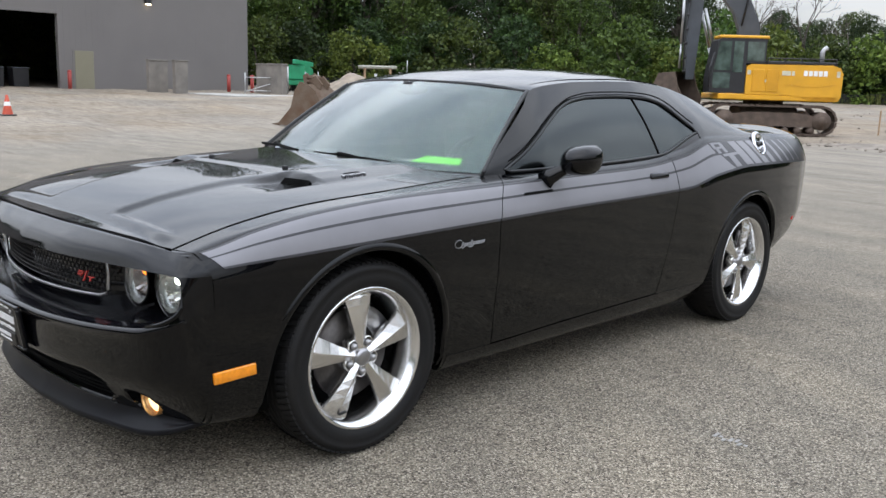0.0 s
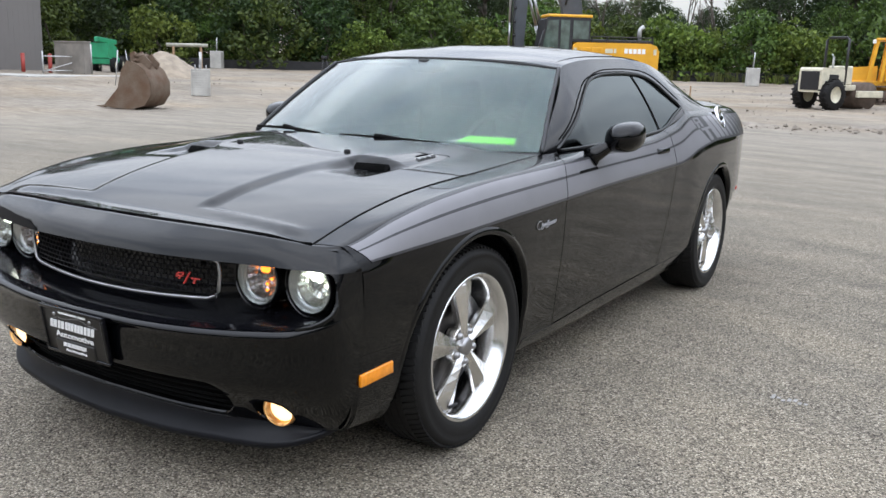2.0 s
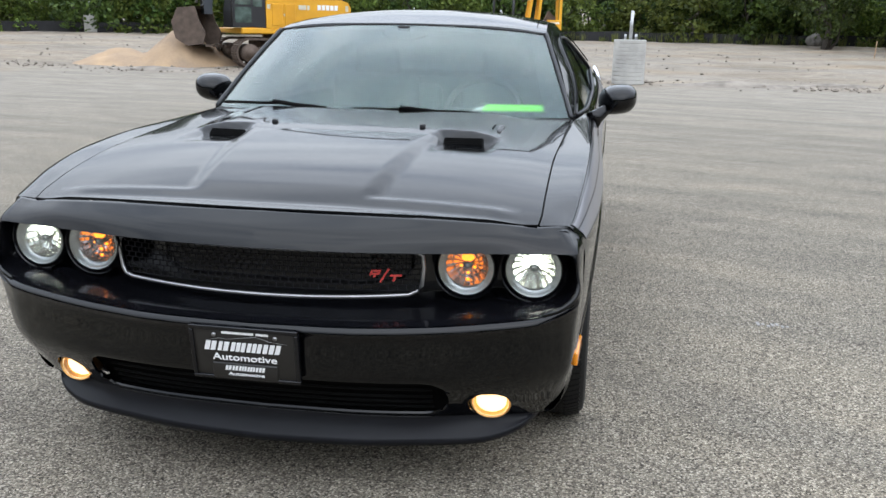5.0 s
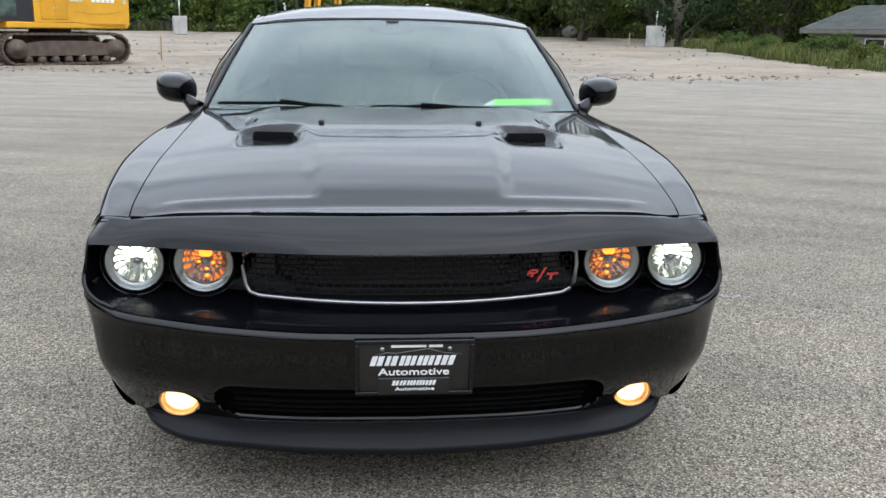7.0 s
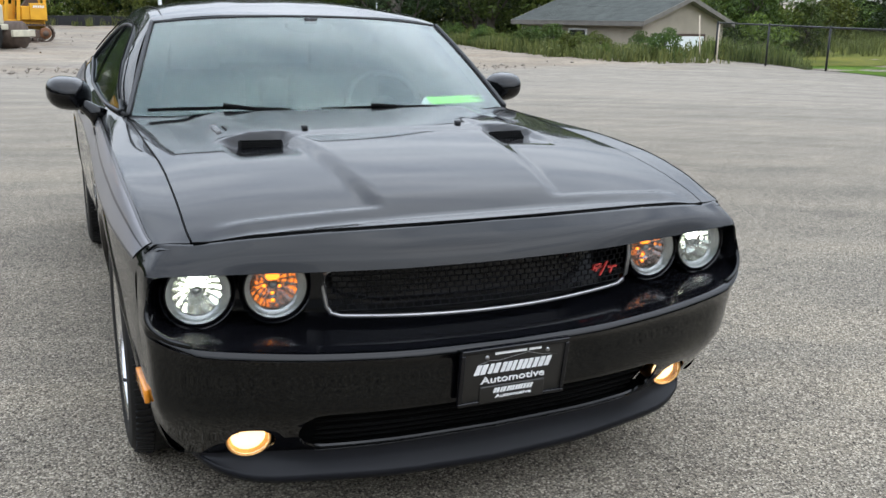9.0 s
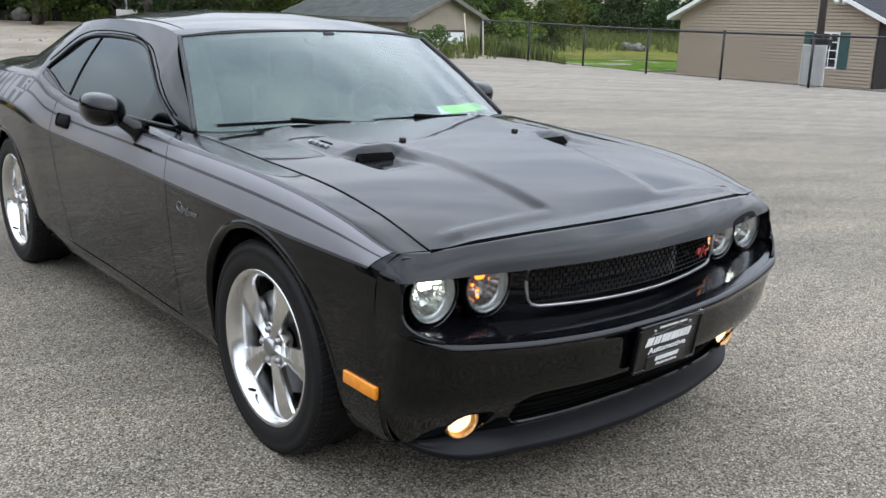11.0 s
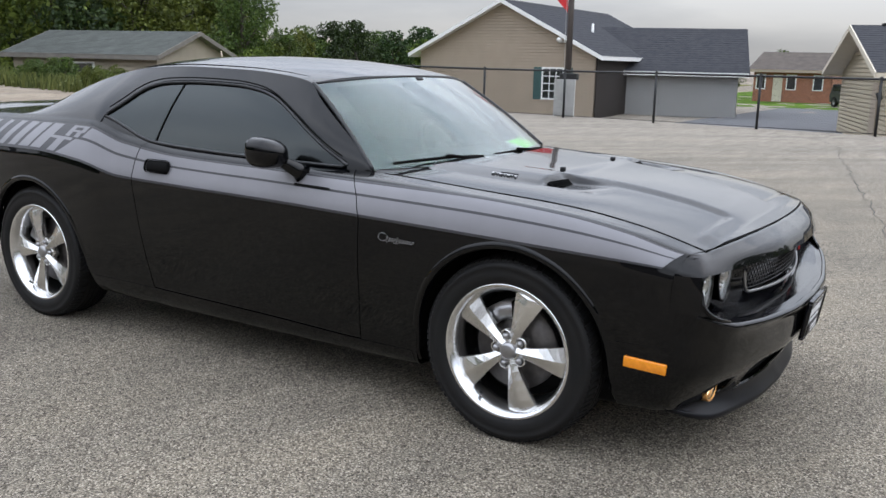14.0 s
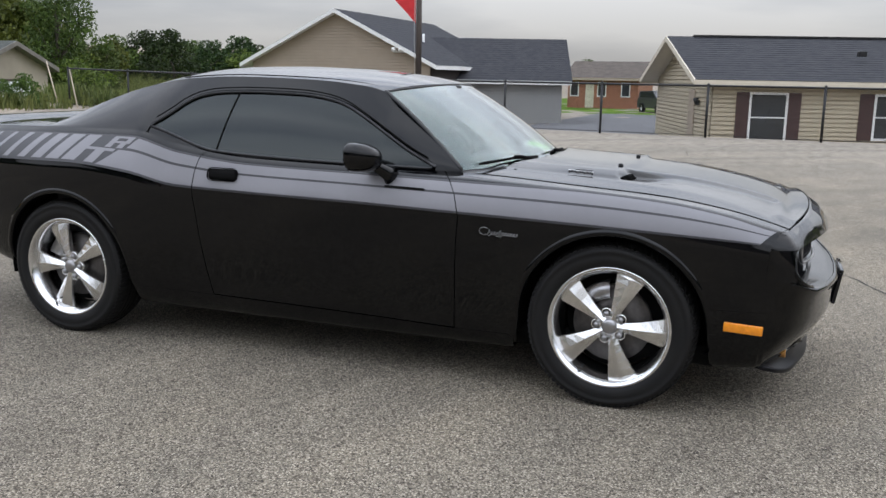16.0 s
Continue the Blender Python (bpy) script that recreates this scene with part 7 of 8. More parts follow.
part("flag", flag_cloth(0.0, 0.78), FLAGRED, fp, "limp red flag", thick=0.006)
part("flag_band", flag_cloth(0.78, 1.0), FLAGWHITE, fp, "white band of the flag", thick=0.006)
part("halyard", tube(bmesh.new(), [(0, 0.12, 1.2), (0.0, 0.14, foot), (0, 0.10, 5.2)], 0.008, 4), LATTICE, fp)
bm = box(bmesh.new(), (-0.12, -0.30, 1.02), (0.12, 0.22, 1.22), None, 0.03)
part("lamp_box", bm, POSTBLACK, fp, smooth=False)
bm = bmesh.new()
box(bm, (-0.20, 0.30, 0.0), (-0.15, 0.32, 1.05))
box(bm, (-0.20, -0.32, 0.0), (-0.15, -0.30, 1.05))
box(bm, (-0.20, -0.30, 1.02), (-0.15, 0.30, 1.05))
box(bm, (-0.16, -0.30, 0.0), (-0.155, 0.30, 1.02))
for k in range(-9, 10):
    for s in (1, -1):
        y0 = k * 0.085
        pts = []
        for t in (0, 1):
            y, z = y0 + s * (t - 0.5) * 1.0, 0.02 + t * 1.0
            pts.append((y, z))
        (ya, za), (yb, zb) = pts
        ts = [t for t in (max(0, min(1, (-0.3 - ya) / (yb - ya))), max(0, min(1, (0.3 - ya) / (yb - ya))))]
        t0, t1 = min(ts), max(ts)
        if t1 - t0 > 0.05:
            cyl(bm, (-0.19, ya + (yb - ya) * t0, za + (zb - za) * t0), (-0.19, ya + (yb - ya) * t1, za + (zb - za) * t1), 0.016, seg=4)
lat = thing("lattice_screen", "white lattice screen at the flagpole's foot", "screen", at=Matrix.Translation((20.0, 9.42, gz(20.0, 9.42))))
part("lattice", bm, LATTICE, lat, smooth=False)

# ---- houses ----
SIDE_TAN = paint("tan_vinyl_siding", (0.35, 0.285, 0.215), 0.6, 0.0, 0.06, 1.5)
SIDE_BEIGE = paint("beige_vinyl_siding", (0.46, 0.395, 0.285), 0.6, 0.0, 0.06, 1.5)
SIDE_GREY = paint("grey_vinyl_siding", (0.31, 0.31, 0.305), 0.6, 0.0, 0.06, 1.5)
SIDE_TAUPE = paint("taupe_old_siding", (0.33, 0.285, 0.225), 0.7, 0.0, 0.15, 1.0)
SHINGLE = paint("charcoal_shingle", (0.034, 0.036, 0.042), 0.95, 0.0, 0.5, 3.5, bump=0.5, bump_scale=14, tint=(0.060, 0.061, 0.067), stretch=(1, 1, 2), spec=0.15)
TRIMBEIGE = paint("cream_beige_trim", (0.60, 0.54, 0.43), 0.5, 0.0, 0.05, 4.0)
SHINGLE_GREEN = paint("grey_green_shingle", (0.062, 0.070, 0.062), 0.9, 0.0, 0.35, 2.0, bump=0.5, bump_scale=18)
SHINGLE_BROWN = paint("brown_grey_shingle", (0.095, 0.076, 0.063), 0.9, 0.0, 0.3, 2.0, bump=0.4, bump_scale=14)
FASCIA = paint("white_trim", (0.74, 0.74, 0.72), 0.5, 0.0, 0.05, 4.0)
OLDTRIM = paint("weathered_grey_trim", (0.17, 0.155, 0.135), 0.7, 0.0, 0.2, 3.0)
WINGLASS = paint("house_window_glass", (0.02, 0.025, 0.03), 0.06, 0.0, 0.3, 1.0, coat=0.8)
SHUT_GREEN = paint("teal_shutter", (0.03, 0.085, 0.08), 0.6, 0.0, 0.1, 6.0)
SHUT_BROWN = paint("maroon_brown_shutter", (0.06, 0.028, 0.024), 0.6, 0.0, 0.1, 6.0)
BRICKRED = paint("red_brick_far", (0.34, 0.145, 0.085), 0.85, 0.0, 0.3, 6.0, bump=0.3, bump_scale=30)
GARAGEWHITE = paint("white_garage_door", (0.74, 0.76, 0.78), 0.5, 0.0, 0.06, 3.0)


def lap_wall(bm, p0, p1, z0, top, lap=0.14, joint=0.78):
    """Lapped siding between two plan points, from z0 up to top(s), s being metres from p0; outward is to the right of p0 to p1."""
    a, b = Vector((*p0, 0)), Vector((*p1, 0))
    d = (b - a)
    length = d.length
    d.normalize()
    out = Vector((d.y, -d.x, 0))
    zmax = max(top(length * k / 200) for k in range(201))
    z = z0
    last = None
    while z < zmax:
        ok = [length * k / 400 for k in range(401) if top(length * k / 400) >= z + lap * 0.5]
        if not ok:
            break
        s0, s1 = ok[0], ok[-1]
        # each board stands proud of a narrow open joint
        prof = [(-0.035, z), (0.026, z), (0.016, z + lap * joint), (-0.035, z + lap * joint)]
        v = [[bm.verts.new((*(a + d * s + out * o).xy, zz)) for s in (s0, s1)] for o, zz in prof]
        for (p0_, p1_), (q0_, q1_) in zip(v, v[1:]):
            bm.faces.new([p0_, p1_, q1_, q0_])
        if last:
            bm.faces.new([last[0], last[1], v[0][1], v[0][0]])
        last = v[3]
        z += lap
    return bm


def house(name, label, at, w, d, z0, eave, ridge, ridge_along, siding, roofing, over=0.4, trim=FASCIA, lap=0.14, rake=None, joint=0.78, gable_over=None):
    """A gabled house: local x across the front (0 to w), local y into the depth (0 to d), front facing -y."""
    h = thing(name, label, "house", at=at)
    flat = lambda s: eave
    if ridge_along == "x":
        half, gable_len = d / 2, d
    else:
        half, gable_len = w / 2, w
    gable = lambda s: eave + (ridge - eave) * (1 - abs(s - half) / half)
    runs = [((0, 0), (w, 0)), ((w, 0), (w, d)), ((w, d), (0, d)), ((0, d), (0, 0))]
    for k, (p, q) in enumerate(runs):
        is_gable = (k % 2 == 1) if ridge_along == "x" else (k % 2 == 0)
        bm = lap_wall(bmesh.new(), p, q, z0, gable if is_gable else flat, lap, joint)
        a, b = Vector((*p, 0)), Vector((*q, 0))
        inward = Vector((-(b - a).y, (b - a).x, 0)).normalized() * 0.036
        a, b = a + inward, b + inward
        if is_gable:
            m = (a + b) / 2
            bm.faces.new([bm.verts.new((a.x, a.y, z0)), bm.verts.new((b.x, b.y, z0)), bm.verts.new((b.x, b.y, eave)), bm.verts.new((m.x, m.y, ridge)), bm.verts.new((a.x, a.y, eave))])
        else:
            bm.faces.new([bm.verts.new((a.x, a.y, z0)), bm.verts.new((b.x, b.y, z0)), bm.verts.new((b.x, b.y, eave)), bm.verts.new((a.x, a.y, eave))])
        part("wall", bm, siding, h, smooth=False)
    slope = (ridge - eave) / half
    ze = eave - over * slope
    t = 0.14
    side_over = gable_over or over
    if ridge_along == "x":
        def pt(s, u, z):
            return (u, s, z)
        span, ulo, uhi = d, -side_over, w + side_over
    else:
        def pt(s, u, z):
            return (s, u, z)
        span, ulo, uhi = w, -side_over, d + side_over
    for sgn in (0, 1):
        s0 = -over if sgn == 0 else span + over
        n = 20
        bm = bmesh.new()
        rows = []
        for k in range(n + 1):
            f = k / n
            s, z = s0 + (span / 2 - s0) * f, ze + (ridge - ze) * f + t
            if k:
                rows.append([pt(s, ulo, z - 0.003), pt(s, uhi, z - 0.003)])
            rows.append([pt(s, ulo, z + 0.004), pt(s, uhi, z + 0.004)])
        sheet(np.array(rows), (sgn == 0) == (ridge_along == "x"), bm)
        part("roof_slope", bm, roofing, h, smooth=False)
        bm = bmesh.new()
        q = [pt(s0, ulo, ze), pt(s0, uhi, ze), pt(span / 2, uhi, ridge), pt(span / 2, ulo, ridge)]
        bm.faces.new([bm.verts.new(v) for v in q])
        part("soffit", bm, trim, h, smooth=False, thick=0.02)
        for u0, u1 in ((ulo - 0.03, ulo + 0.02), (uhi - 0.02, uhi + 0.03)):
            bm = bmesh.new()
            v = []
            for u in (u0, u1):
                v.append([bm.verts.new(pt(*c)) for c in ((s0, u, ze - 0.04), (s0, u, ze + t), (span / 2, u, ridge + t), (span / 2, u, ridge - 0.04))])
            for k in range(4):
                bm.faces.new([v[0][k], v[0][(k + 1) % 4], v[1][(k + 1) % 4], v[1][k]])
            bm.faces.new(v[0])
            bm.faces.new(v[1])
            bmesh.ops.recalc_face_normals(bm, faces=bm.faces)
            part("rake_board", bm, rake or trim, h, smooth=False)
        bm = bmesh.new()
        a, b = pt(s0 - 0.03, ulo, ze - 0.05), pt(s0 + 0.02, uhi, ze + t - 0.01)
        box(bm, [min(p, q) for p, q in zip(a, b)], [max(p, q) for p, q in zip(a, b)])
        bmesh.ops.recalc_face_normals(bm, faces=bm.faces)
        part("fascia", bm, trim, h, smooth=False)
    return h


def window(h, x, z, w, hh, y=0.0, cols=1, rows=1, shutters=None, sw=0.35):
    """A framed window on the front of a house, centre x, foot z."""
    f = new("window")
    f.parent = h
    bm = bmesh.new()
    t = 0.07
    for lo, hi in (((x - w / 2 - t, y - 0.06, z - t), (x - w / 2, y + 0.02, z + hh + t)), ((x + w / 2, y - 0.06, z - t), (x + w / 2 + t, y + 0.02, z + hh + t)),
                   ((x - w / 2, y - 0.06, z - t), (x + w / 2, y + 0.02, z)), ((x - w / 2, y - 0.06, z + hh), (x + w / 2, y + 0.02, z + hh + t))):
        box(bm, lo, hi)
    part("window_frame", bm, FASCIA, f, smooth=False)
    part("pane", box(bmesh.new(), (x - w / 2, y - 0.030, z), (x + w / 2, y - 0.018, z + hh)), WINGLASS, f, smooth=False)
    bm = bmesh.new()
    for k in range(1, cols):
        xx = x - w / 2 + w * k / cols
        box(bm, (xx - 0.018, y - 0.045, z), (xx + 0.018, y - 0.030, z + hh))
    for k in range(1, rows):
        zz = z + hh * k / rows
        box(bm, (x - w / 2, y - 0.046, zz - 0.02), (x + w / 2, y - 0.029, zz + 0.02))
    if cols > 1 or rows > 1:
        part("glazing_bar", bm, FASCIA, f, smooth=False)
    if shutters:
        for sx in (x - w / 2 - t - sw, x + w / 2 + t):
            bm = box(bmesh.new(), (sx, y - 0.05, z - t), (sx + sw, y - 0.004, z + hh + t), None, 0.006)
            for k in range(int((hh + 2 * t) / 0.07) - 1):
                zz = z - t + 0.05 + k * 0.07
                box(bm, (sx + 0.04, y - 0.058, zz), (sx + sw - 0.04, y - 0.045, zz + 0.045))
            part("shutter", bm, shutters, f, smooth=False)
    return f


# local front -y faces world -x: local x runs along world -y
FACE_W = pose(0, 0, 0, 0, 0, -90)
# tan gabled house
h1 = house("house", "tan-sided gabled house with green shutters", Matrix.Translation((34, 23.9, 0)) @ FACE_W, 9.35, 12.0, -0.95, 1.95, 4.25, "y", SIDE_TAN, SHINGLE, 0.45)
window(h1, 7.30, -0.07, 0.98, 1.33, cols=3, rows=4, shutters=SHUT_GREEN, sw=0.42)
bm = bmesh.new()
for x in (7.7, 8.05):
    ellipsoid(bm, (x, -0.35, 2.55), (0.13, 0.17, 0.12), 10, 8)
box(bm, (7.6, -0.2, 2.42), (8.15, -0.1, 2.5))
part("flood_lamp", bm, FASCIA, h1)
part("vent_pipe", cyl(bmesh.new(), (7.4, 4.0, 2.6), (7.4, 4.0, 3.45), 0.06, seg=10), FASCIA, h1)
# dark panel over the side wall: the gap's shade is put into its colour
GAP_SHADE = paint("dark_brown_gap_shade", (0.022, 0.016, 0.013), 0.8, 0.0, 0.3, 5.0)
part("gap_shade_panel", box(bmesh.new(), (9.38, 0.02, -0.95), (9.44, 6.0, 1.88)), GAP_SHADE, h1, "dark brown panel for the shaded gap beside the garage", smooth=False)
# grey garage wing
house("garage", "grey-sided garage under a charcoal shingle roof", Matrix.Translation((37.2, 15.9, 0)) @ pose(0, 0, 0, 0, 0, -72), 6.6, 7.6, -0.95, 1.33, 3.25, "x", SIDE_GREY, SHINGLE, 0.45, lap=0.14, rake=SHINGLE)
house("garage_link", "charcoal-roofed link between house and garage", Matrix.Translation((38.6, 18.6, 0)) @ pose(0, 0, 0, 0, 0, -72), 4.0, 5.6, -0.95, 1.5, 3.05, "x", SIDE_GREY, SHINGLE, 0.3)
# beige bungalow, turned a little
turn = pose(0, 0, 0, 0, 0, -72)
h3 = house("bungalow", "beige-sided bungalow with maroon shutters and charcoal roof", Matrix.Translation((24.9, 1.45, 0)) @ turn, 14.0, 9.0, -0.95, 1.42, 2.80, "x", SIDE_BEIGE, SHINGLE, 0.42, trim=TRIMBEIGE, gable_over=0.66)
window(h3, 1.74, -0.42, 1.06, 1.42, rows=2, shutters=SHUT_BROWN, sw=0.40)
window(h3, 5.6, -0.30, 1.10, 1.30, rows=2, shutters=SHUT_BROWN, sw=0.44)
part("ridge_vent", box(bmesh.new(), (0.3, 4.38, 2.93), (14.2, 4.62, 3.00)), POSTBLACK, h3, smooth=False)
part("roof_vent", box(bmesh.new(), (5.0, 1.5, 2.25), (5.25, 1.75, 2.42), None, 0.02), POSTBLACK, h3, smooth=False)
bm = box(bmesh.new(), (-0.05, 2.2, -0.95), (-0.02, 3.1, 1.1), None, 0.005)
part("side_door", bm, SIDE_TAN, h3, "beige side door", smooth=False)
bm = bmesh.new()
for y in (1.55, 1.75):
    cyl(bm, (-0.08, y, 0.62), (-0.14, y, 0.82), 0.05, 0.07, 8)
part("side_lamp", bm, POSTBLACK, h3)
# brick house far behind
h4 = house("brick_house", "red-brick house with a brown roof", Matrix.Translation((64, 14.9, 0)) @ FACE_W, 5.3, 8.0, -0.85, 1.42, 2.60, "x", BRICKRED, SHINGLE_BROWN, 0.4, trim=SIDE_TAN, lap=0.4, rake=SHINGLE_BROWN, joint=0.97)
for x in (0.5, 2.6, 4.4):
    window(h4, x, 0.1, 0.55, 0.95)
bm = box(bmesh.new(), (1.35, -0.05, -0.8), (2.0, -0.01, 1.1))
part("front_door", bm, CREAM, h4, smooth=False)
# old garage by the weeds
h5 = house("small_garage", "old taupe garage with a white roll-up door", Matrix.Translation((20.75, 27.75, 0)) @ pose(0, 0, 0, 0, 0, 13.4), 5.2, 7.2, -0.9, 1.45, 2.35, "y", SIDE_TAUPE, SHINGLE_GREEN, 0.35, trim=OLDTRIM, lap=0.16, joint=0.95)
bm = bmesh.new()
for k in range(4):
    box(bm, (0.7, -0.05, -0.85 + k * 0.44), (3.9, -0.015, -0.85 + k * 0.44 + 0.425), None, 0.004)
part("garage_door", bm, GARAGEWHITE, h5, "white panelled garage door", smooth=False)
bm = bmesh.new()
for lo, hi in (((0.62, -0.06, -0.9), (0.7, 0.0, 0.98)), ((3.9, -0.06, -0.9), (3.98, 0.0, 0.98)), ((0.62, -0.06, 0.91), (3.98, 0.0, 0.99))):
    box(bm, lo, hi)
part("door_trim", bm, SHUT_BROWN, h5, smooth=False)
w5 = new("window")
w5.parent = h5
part("window_frame", box(bmesh.new(), (-0.05, 3.0, 0.55), (0.0, 4.1, 1.15)), FASCIA, w5, smooth=False)
part("pane", box(bmesh.new(), (-0.06, 3.08, 0.62), (-0.045, 4.02, 1.08)), WINGLASS, w5, smooth=False)
BAREPOLE = paint("bleached_bare_wood", (0.46, 0.38, 0.29), 0.8, 0.0, 0.2, 9.0)
# poles leaning on the fence end, stacked stones, boulder
for k, (a, b) in enumerate((((19.1, 22.0), (19.9, 23.2)), ((19.3, 21.4), (20.3, 22.6)))):
    p = thing("leaning_pole", "pale pole leaning on the fence end", "pole", "leaning poles")
    part("pole", cyl(bmesh.new(), (a[0], a[1], gz(*a) - 0.05), (b[0], b[1], gz(*b) + 1.5 - 0.2 * k), 0.022, seg=8), BAREPOLE, p)


FIELDSTONE = paint("grey_field_stone", (0.20, 0.185, 0.165), 0.9, 0.0, 0.3, 4.0, bump=0.4, bump_scale=20, tint=(0.12, 0.11, 0.10))


def boulder(x, y, s, seed, label):
    b = thing("boulder", label, "stone", "boulders", at=frame_at(x, y, seed * 50))
    bm = bmesh.new()
    bmesh.ops.create_icosphere(bm, subdivisions=3, radius=1.0)
    for v in bm.verts:
        k = 1 + 0.25 * noise.noise(v.co * 1.6 + Vector((seed, 0, 0)))
        v.co = Vector((v.co.x * s * k, v.co.y * s * 0.8 * k, (v.co.z * 0.75 + 0.55) * s * k))
    part("stone", bm, FIELDSTONE, b)


boulder(14.3, 60.0, 0.62, 1.0, "pale rounded boulder at the wood's edge")
for k in range(5):
    boulder(46.5 + 0.5 * (k % 3), 36.5 + 0.6 * (k // 2), 0.4, 2.0 + k, "grey stone of a small rock garden")

# far small car on the drive
suv = thing("parked_suv", "dark blue-grey parked car on the drive", "car", at=Matrix.Translation((58.0, 7.15, gz(58.0, 7.15) + 0.02)) @ pose(0, 0, 0, 0, 0, 215) @ Matrix.Scale(0.88, 4))
prof = [(-2.1, 0.35), (-2.15, 0.9), (-1.95, 1.15), (-1.75, 1.62), (0.35, 1.68), (1.0, 1.15), (2.0, 1.0), (2.15, 0.75), (2.1, 0.35)]
SUVP = paint("slate_car_paint", (0.018, 0.023, 0.03), 0.35, 0.2, 0.1, 3.0, coat=0.6)
part("body", prism(bmesh.new(), prof, -0.88, 0.88, "y"), SUVP, suv, smooth=False)
for y in (-0.895, 0.885):
    part("side_window", prism(bmesh.new(), [(-1.7, 1.15), (-1.58, 1.55), (0.3, 1.58), (0.8, 1.15)], y, y + 0.01, "y"), WINGLASS, suv, smooth=False)
part("rear_window", box(bmesh.new(), (-1.97, -0.7, 1.2), (-1.80, 0.7, 1.55)), WINGLASS, suv, smooth=False)
for x in (-1.3, 1.3):
    for y in (-0.82, 0.82):
        site_wheel(suv, x, y, 0.34, 0.34, 0.22, STEEL)

# ---- plants ----


def leaf_material(name, dark, light, warm=0.0):
    m = bpy.data.materials.new(name)
    m.use_nodes = True
    n, l = m.node_tree.nodes, m.node_tree.links
    b = n["Principled BSDF"]
    b.inputs["Roughness"].default_value = 0.6
    b.inputs["Specular IOR Level"].default_value = 0.3
    geo = n.new("ShaderNodeNewGeometry")
    info = n.new("ShaderNodeObjectInfo")
    mix = n.new("ShaderNodeMix")
    mix.data_type = "RGBA"
    mix.inputs["A"].default_value, mix.inputs["B"].default_value = (*dark, 1), (*light, 1)
    l.new(geo.outputs["Random Per Island"], mix.inputs["Factor"])
    hs = n.new("ShaderNodeHueSaturation")
    mr = n.new("ShaderNodeMapRange")
    mr.inputs["To Min"].default_value, mr.inputs["To Max"].default_value = 0.488 - warm, 0.515
    mv = n.new("ShaderNodeMapRange")
    mv.inputs["To Min"].default_value, mv.inputs["To Max"].default_value = 0.7, 1.25
    l.new(info.outputs["Random"], mr.inputs["Value"])
    l.new(info.outputs["Random"], mv.inputs["Value"])
    l.new(mr.outputs["Result"], hs.inputs["Hue"])
    l.new(mv.outputs["Result"], hs.inputs["Value"])
    l.new(mix.outputs["Result"], hs.inputs["Color"])
    l.new(hs.outputs["Color"], b.inputs["Base Color"])
    tr = n.new("ShaderNodeBsdfTranslucent")
    l.new(hs.outputs["Color"], tr.inputs["Color"])
    sh = n.new("ShaderNodeMixShader")
    sh.inputs["Fac"].default_value = 0.25
    l.new(b.outputs["BSDF"], sh.inputs[1])
    l.new(tr.outputs["BSDF"], sh.inputs[2])
    l.new(sh.outputs["Shader"], n["Material Output"].inputs["Surface"])
    return m


LEAF = leaf_material("green_foliage", (0.022, 0.044, 0.009), (0.092, 0.142, 0.026), 0.012)
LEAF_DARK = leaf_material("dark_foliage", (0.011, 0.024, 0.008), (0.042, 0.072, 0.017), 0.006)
LEAF_YELLOW = leaf_material("yellow_green_foliage", (0.040, 0.068, 0.012), (0.155, 0.200, 0.036), 0.012)
WEED = leaf_material("weed_foliage", (0.06, 0.095, 0.025), (0.17, 0.20, 0.06), 0.03)
BARK = paint("grey_bark", (0.10, 0.085, 0.07), 0.9, 0.0, 0.3, 5.0, bump=0.5, bump_scale=20)


def leaves(verts, faces, centre, spread, count, size, rng):
    """Adds small folded leaves round a centre to plain lists."""
    c = np.array(centre)
    d = rng.normal(size=(count, 3))
    d /= np.linalg.norm(d, axis=1, keepdims=True)
    r = rng.uniform(0.45, 1.0, (count, 1)) ** 0.6
    p = c + d * r * np.array(spread)
    a = rng.normal(size=(count, 3)) + d * 0.3
    a /= np.linalg.norm(a, axis=1, keepdims=True)
    b = np.cross(a, rng.normal(size=(count, 3)))
    b /= np.linalg.norm(b, axis=1, keepdims=True)
    s = size * rng.uniform(0.6, 1.3, (count, 1))
    base = len(verts)
    quad = np.stack([p - a * s, p + b * s * 0.55 + np.array([0, 0, 0.1]) * s, p + a * s, p - b * s * 0.55], 1).reshape(-1, 3)
    verts.extend(quad.tolist())
    faces.extend([[base + 4 * k, base + 4 * k + 1, base + 4 * k + 2, base + 4 * k + 3] for k in range(count)])


def limb(bm, a, b, r0, r1, rng, n=4):
    pts = [Vector(a).lerp(Vector(b), k / n) + Vector(rng.normal(size=3) * 0.05 * (Vector(b) - Vector(a)).length * (0 < k < n)) for k in range(n + 1)]
    tube(bm, pts, [r0 + (r1 - r0) * k / n for k in range(n + 1)], 6)
    return pts


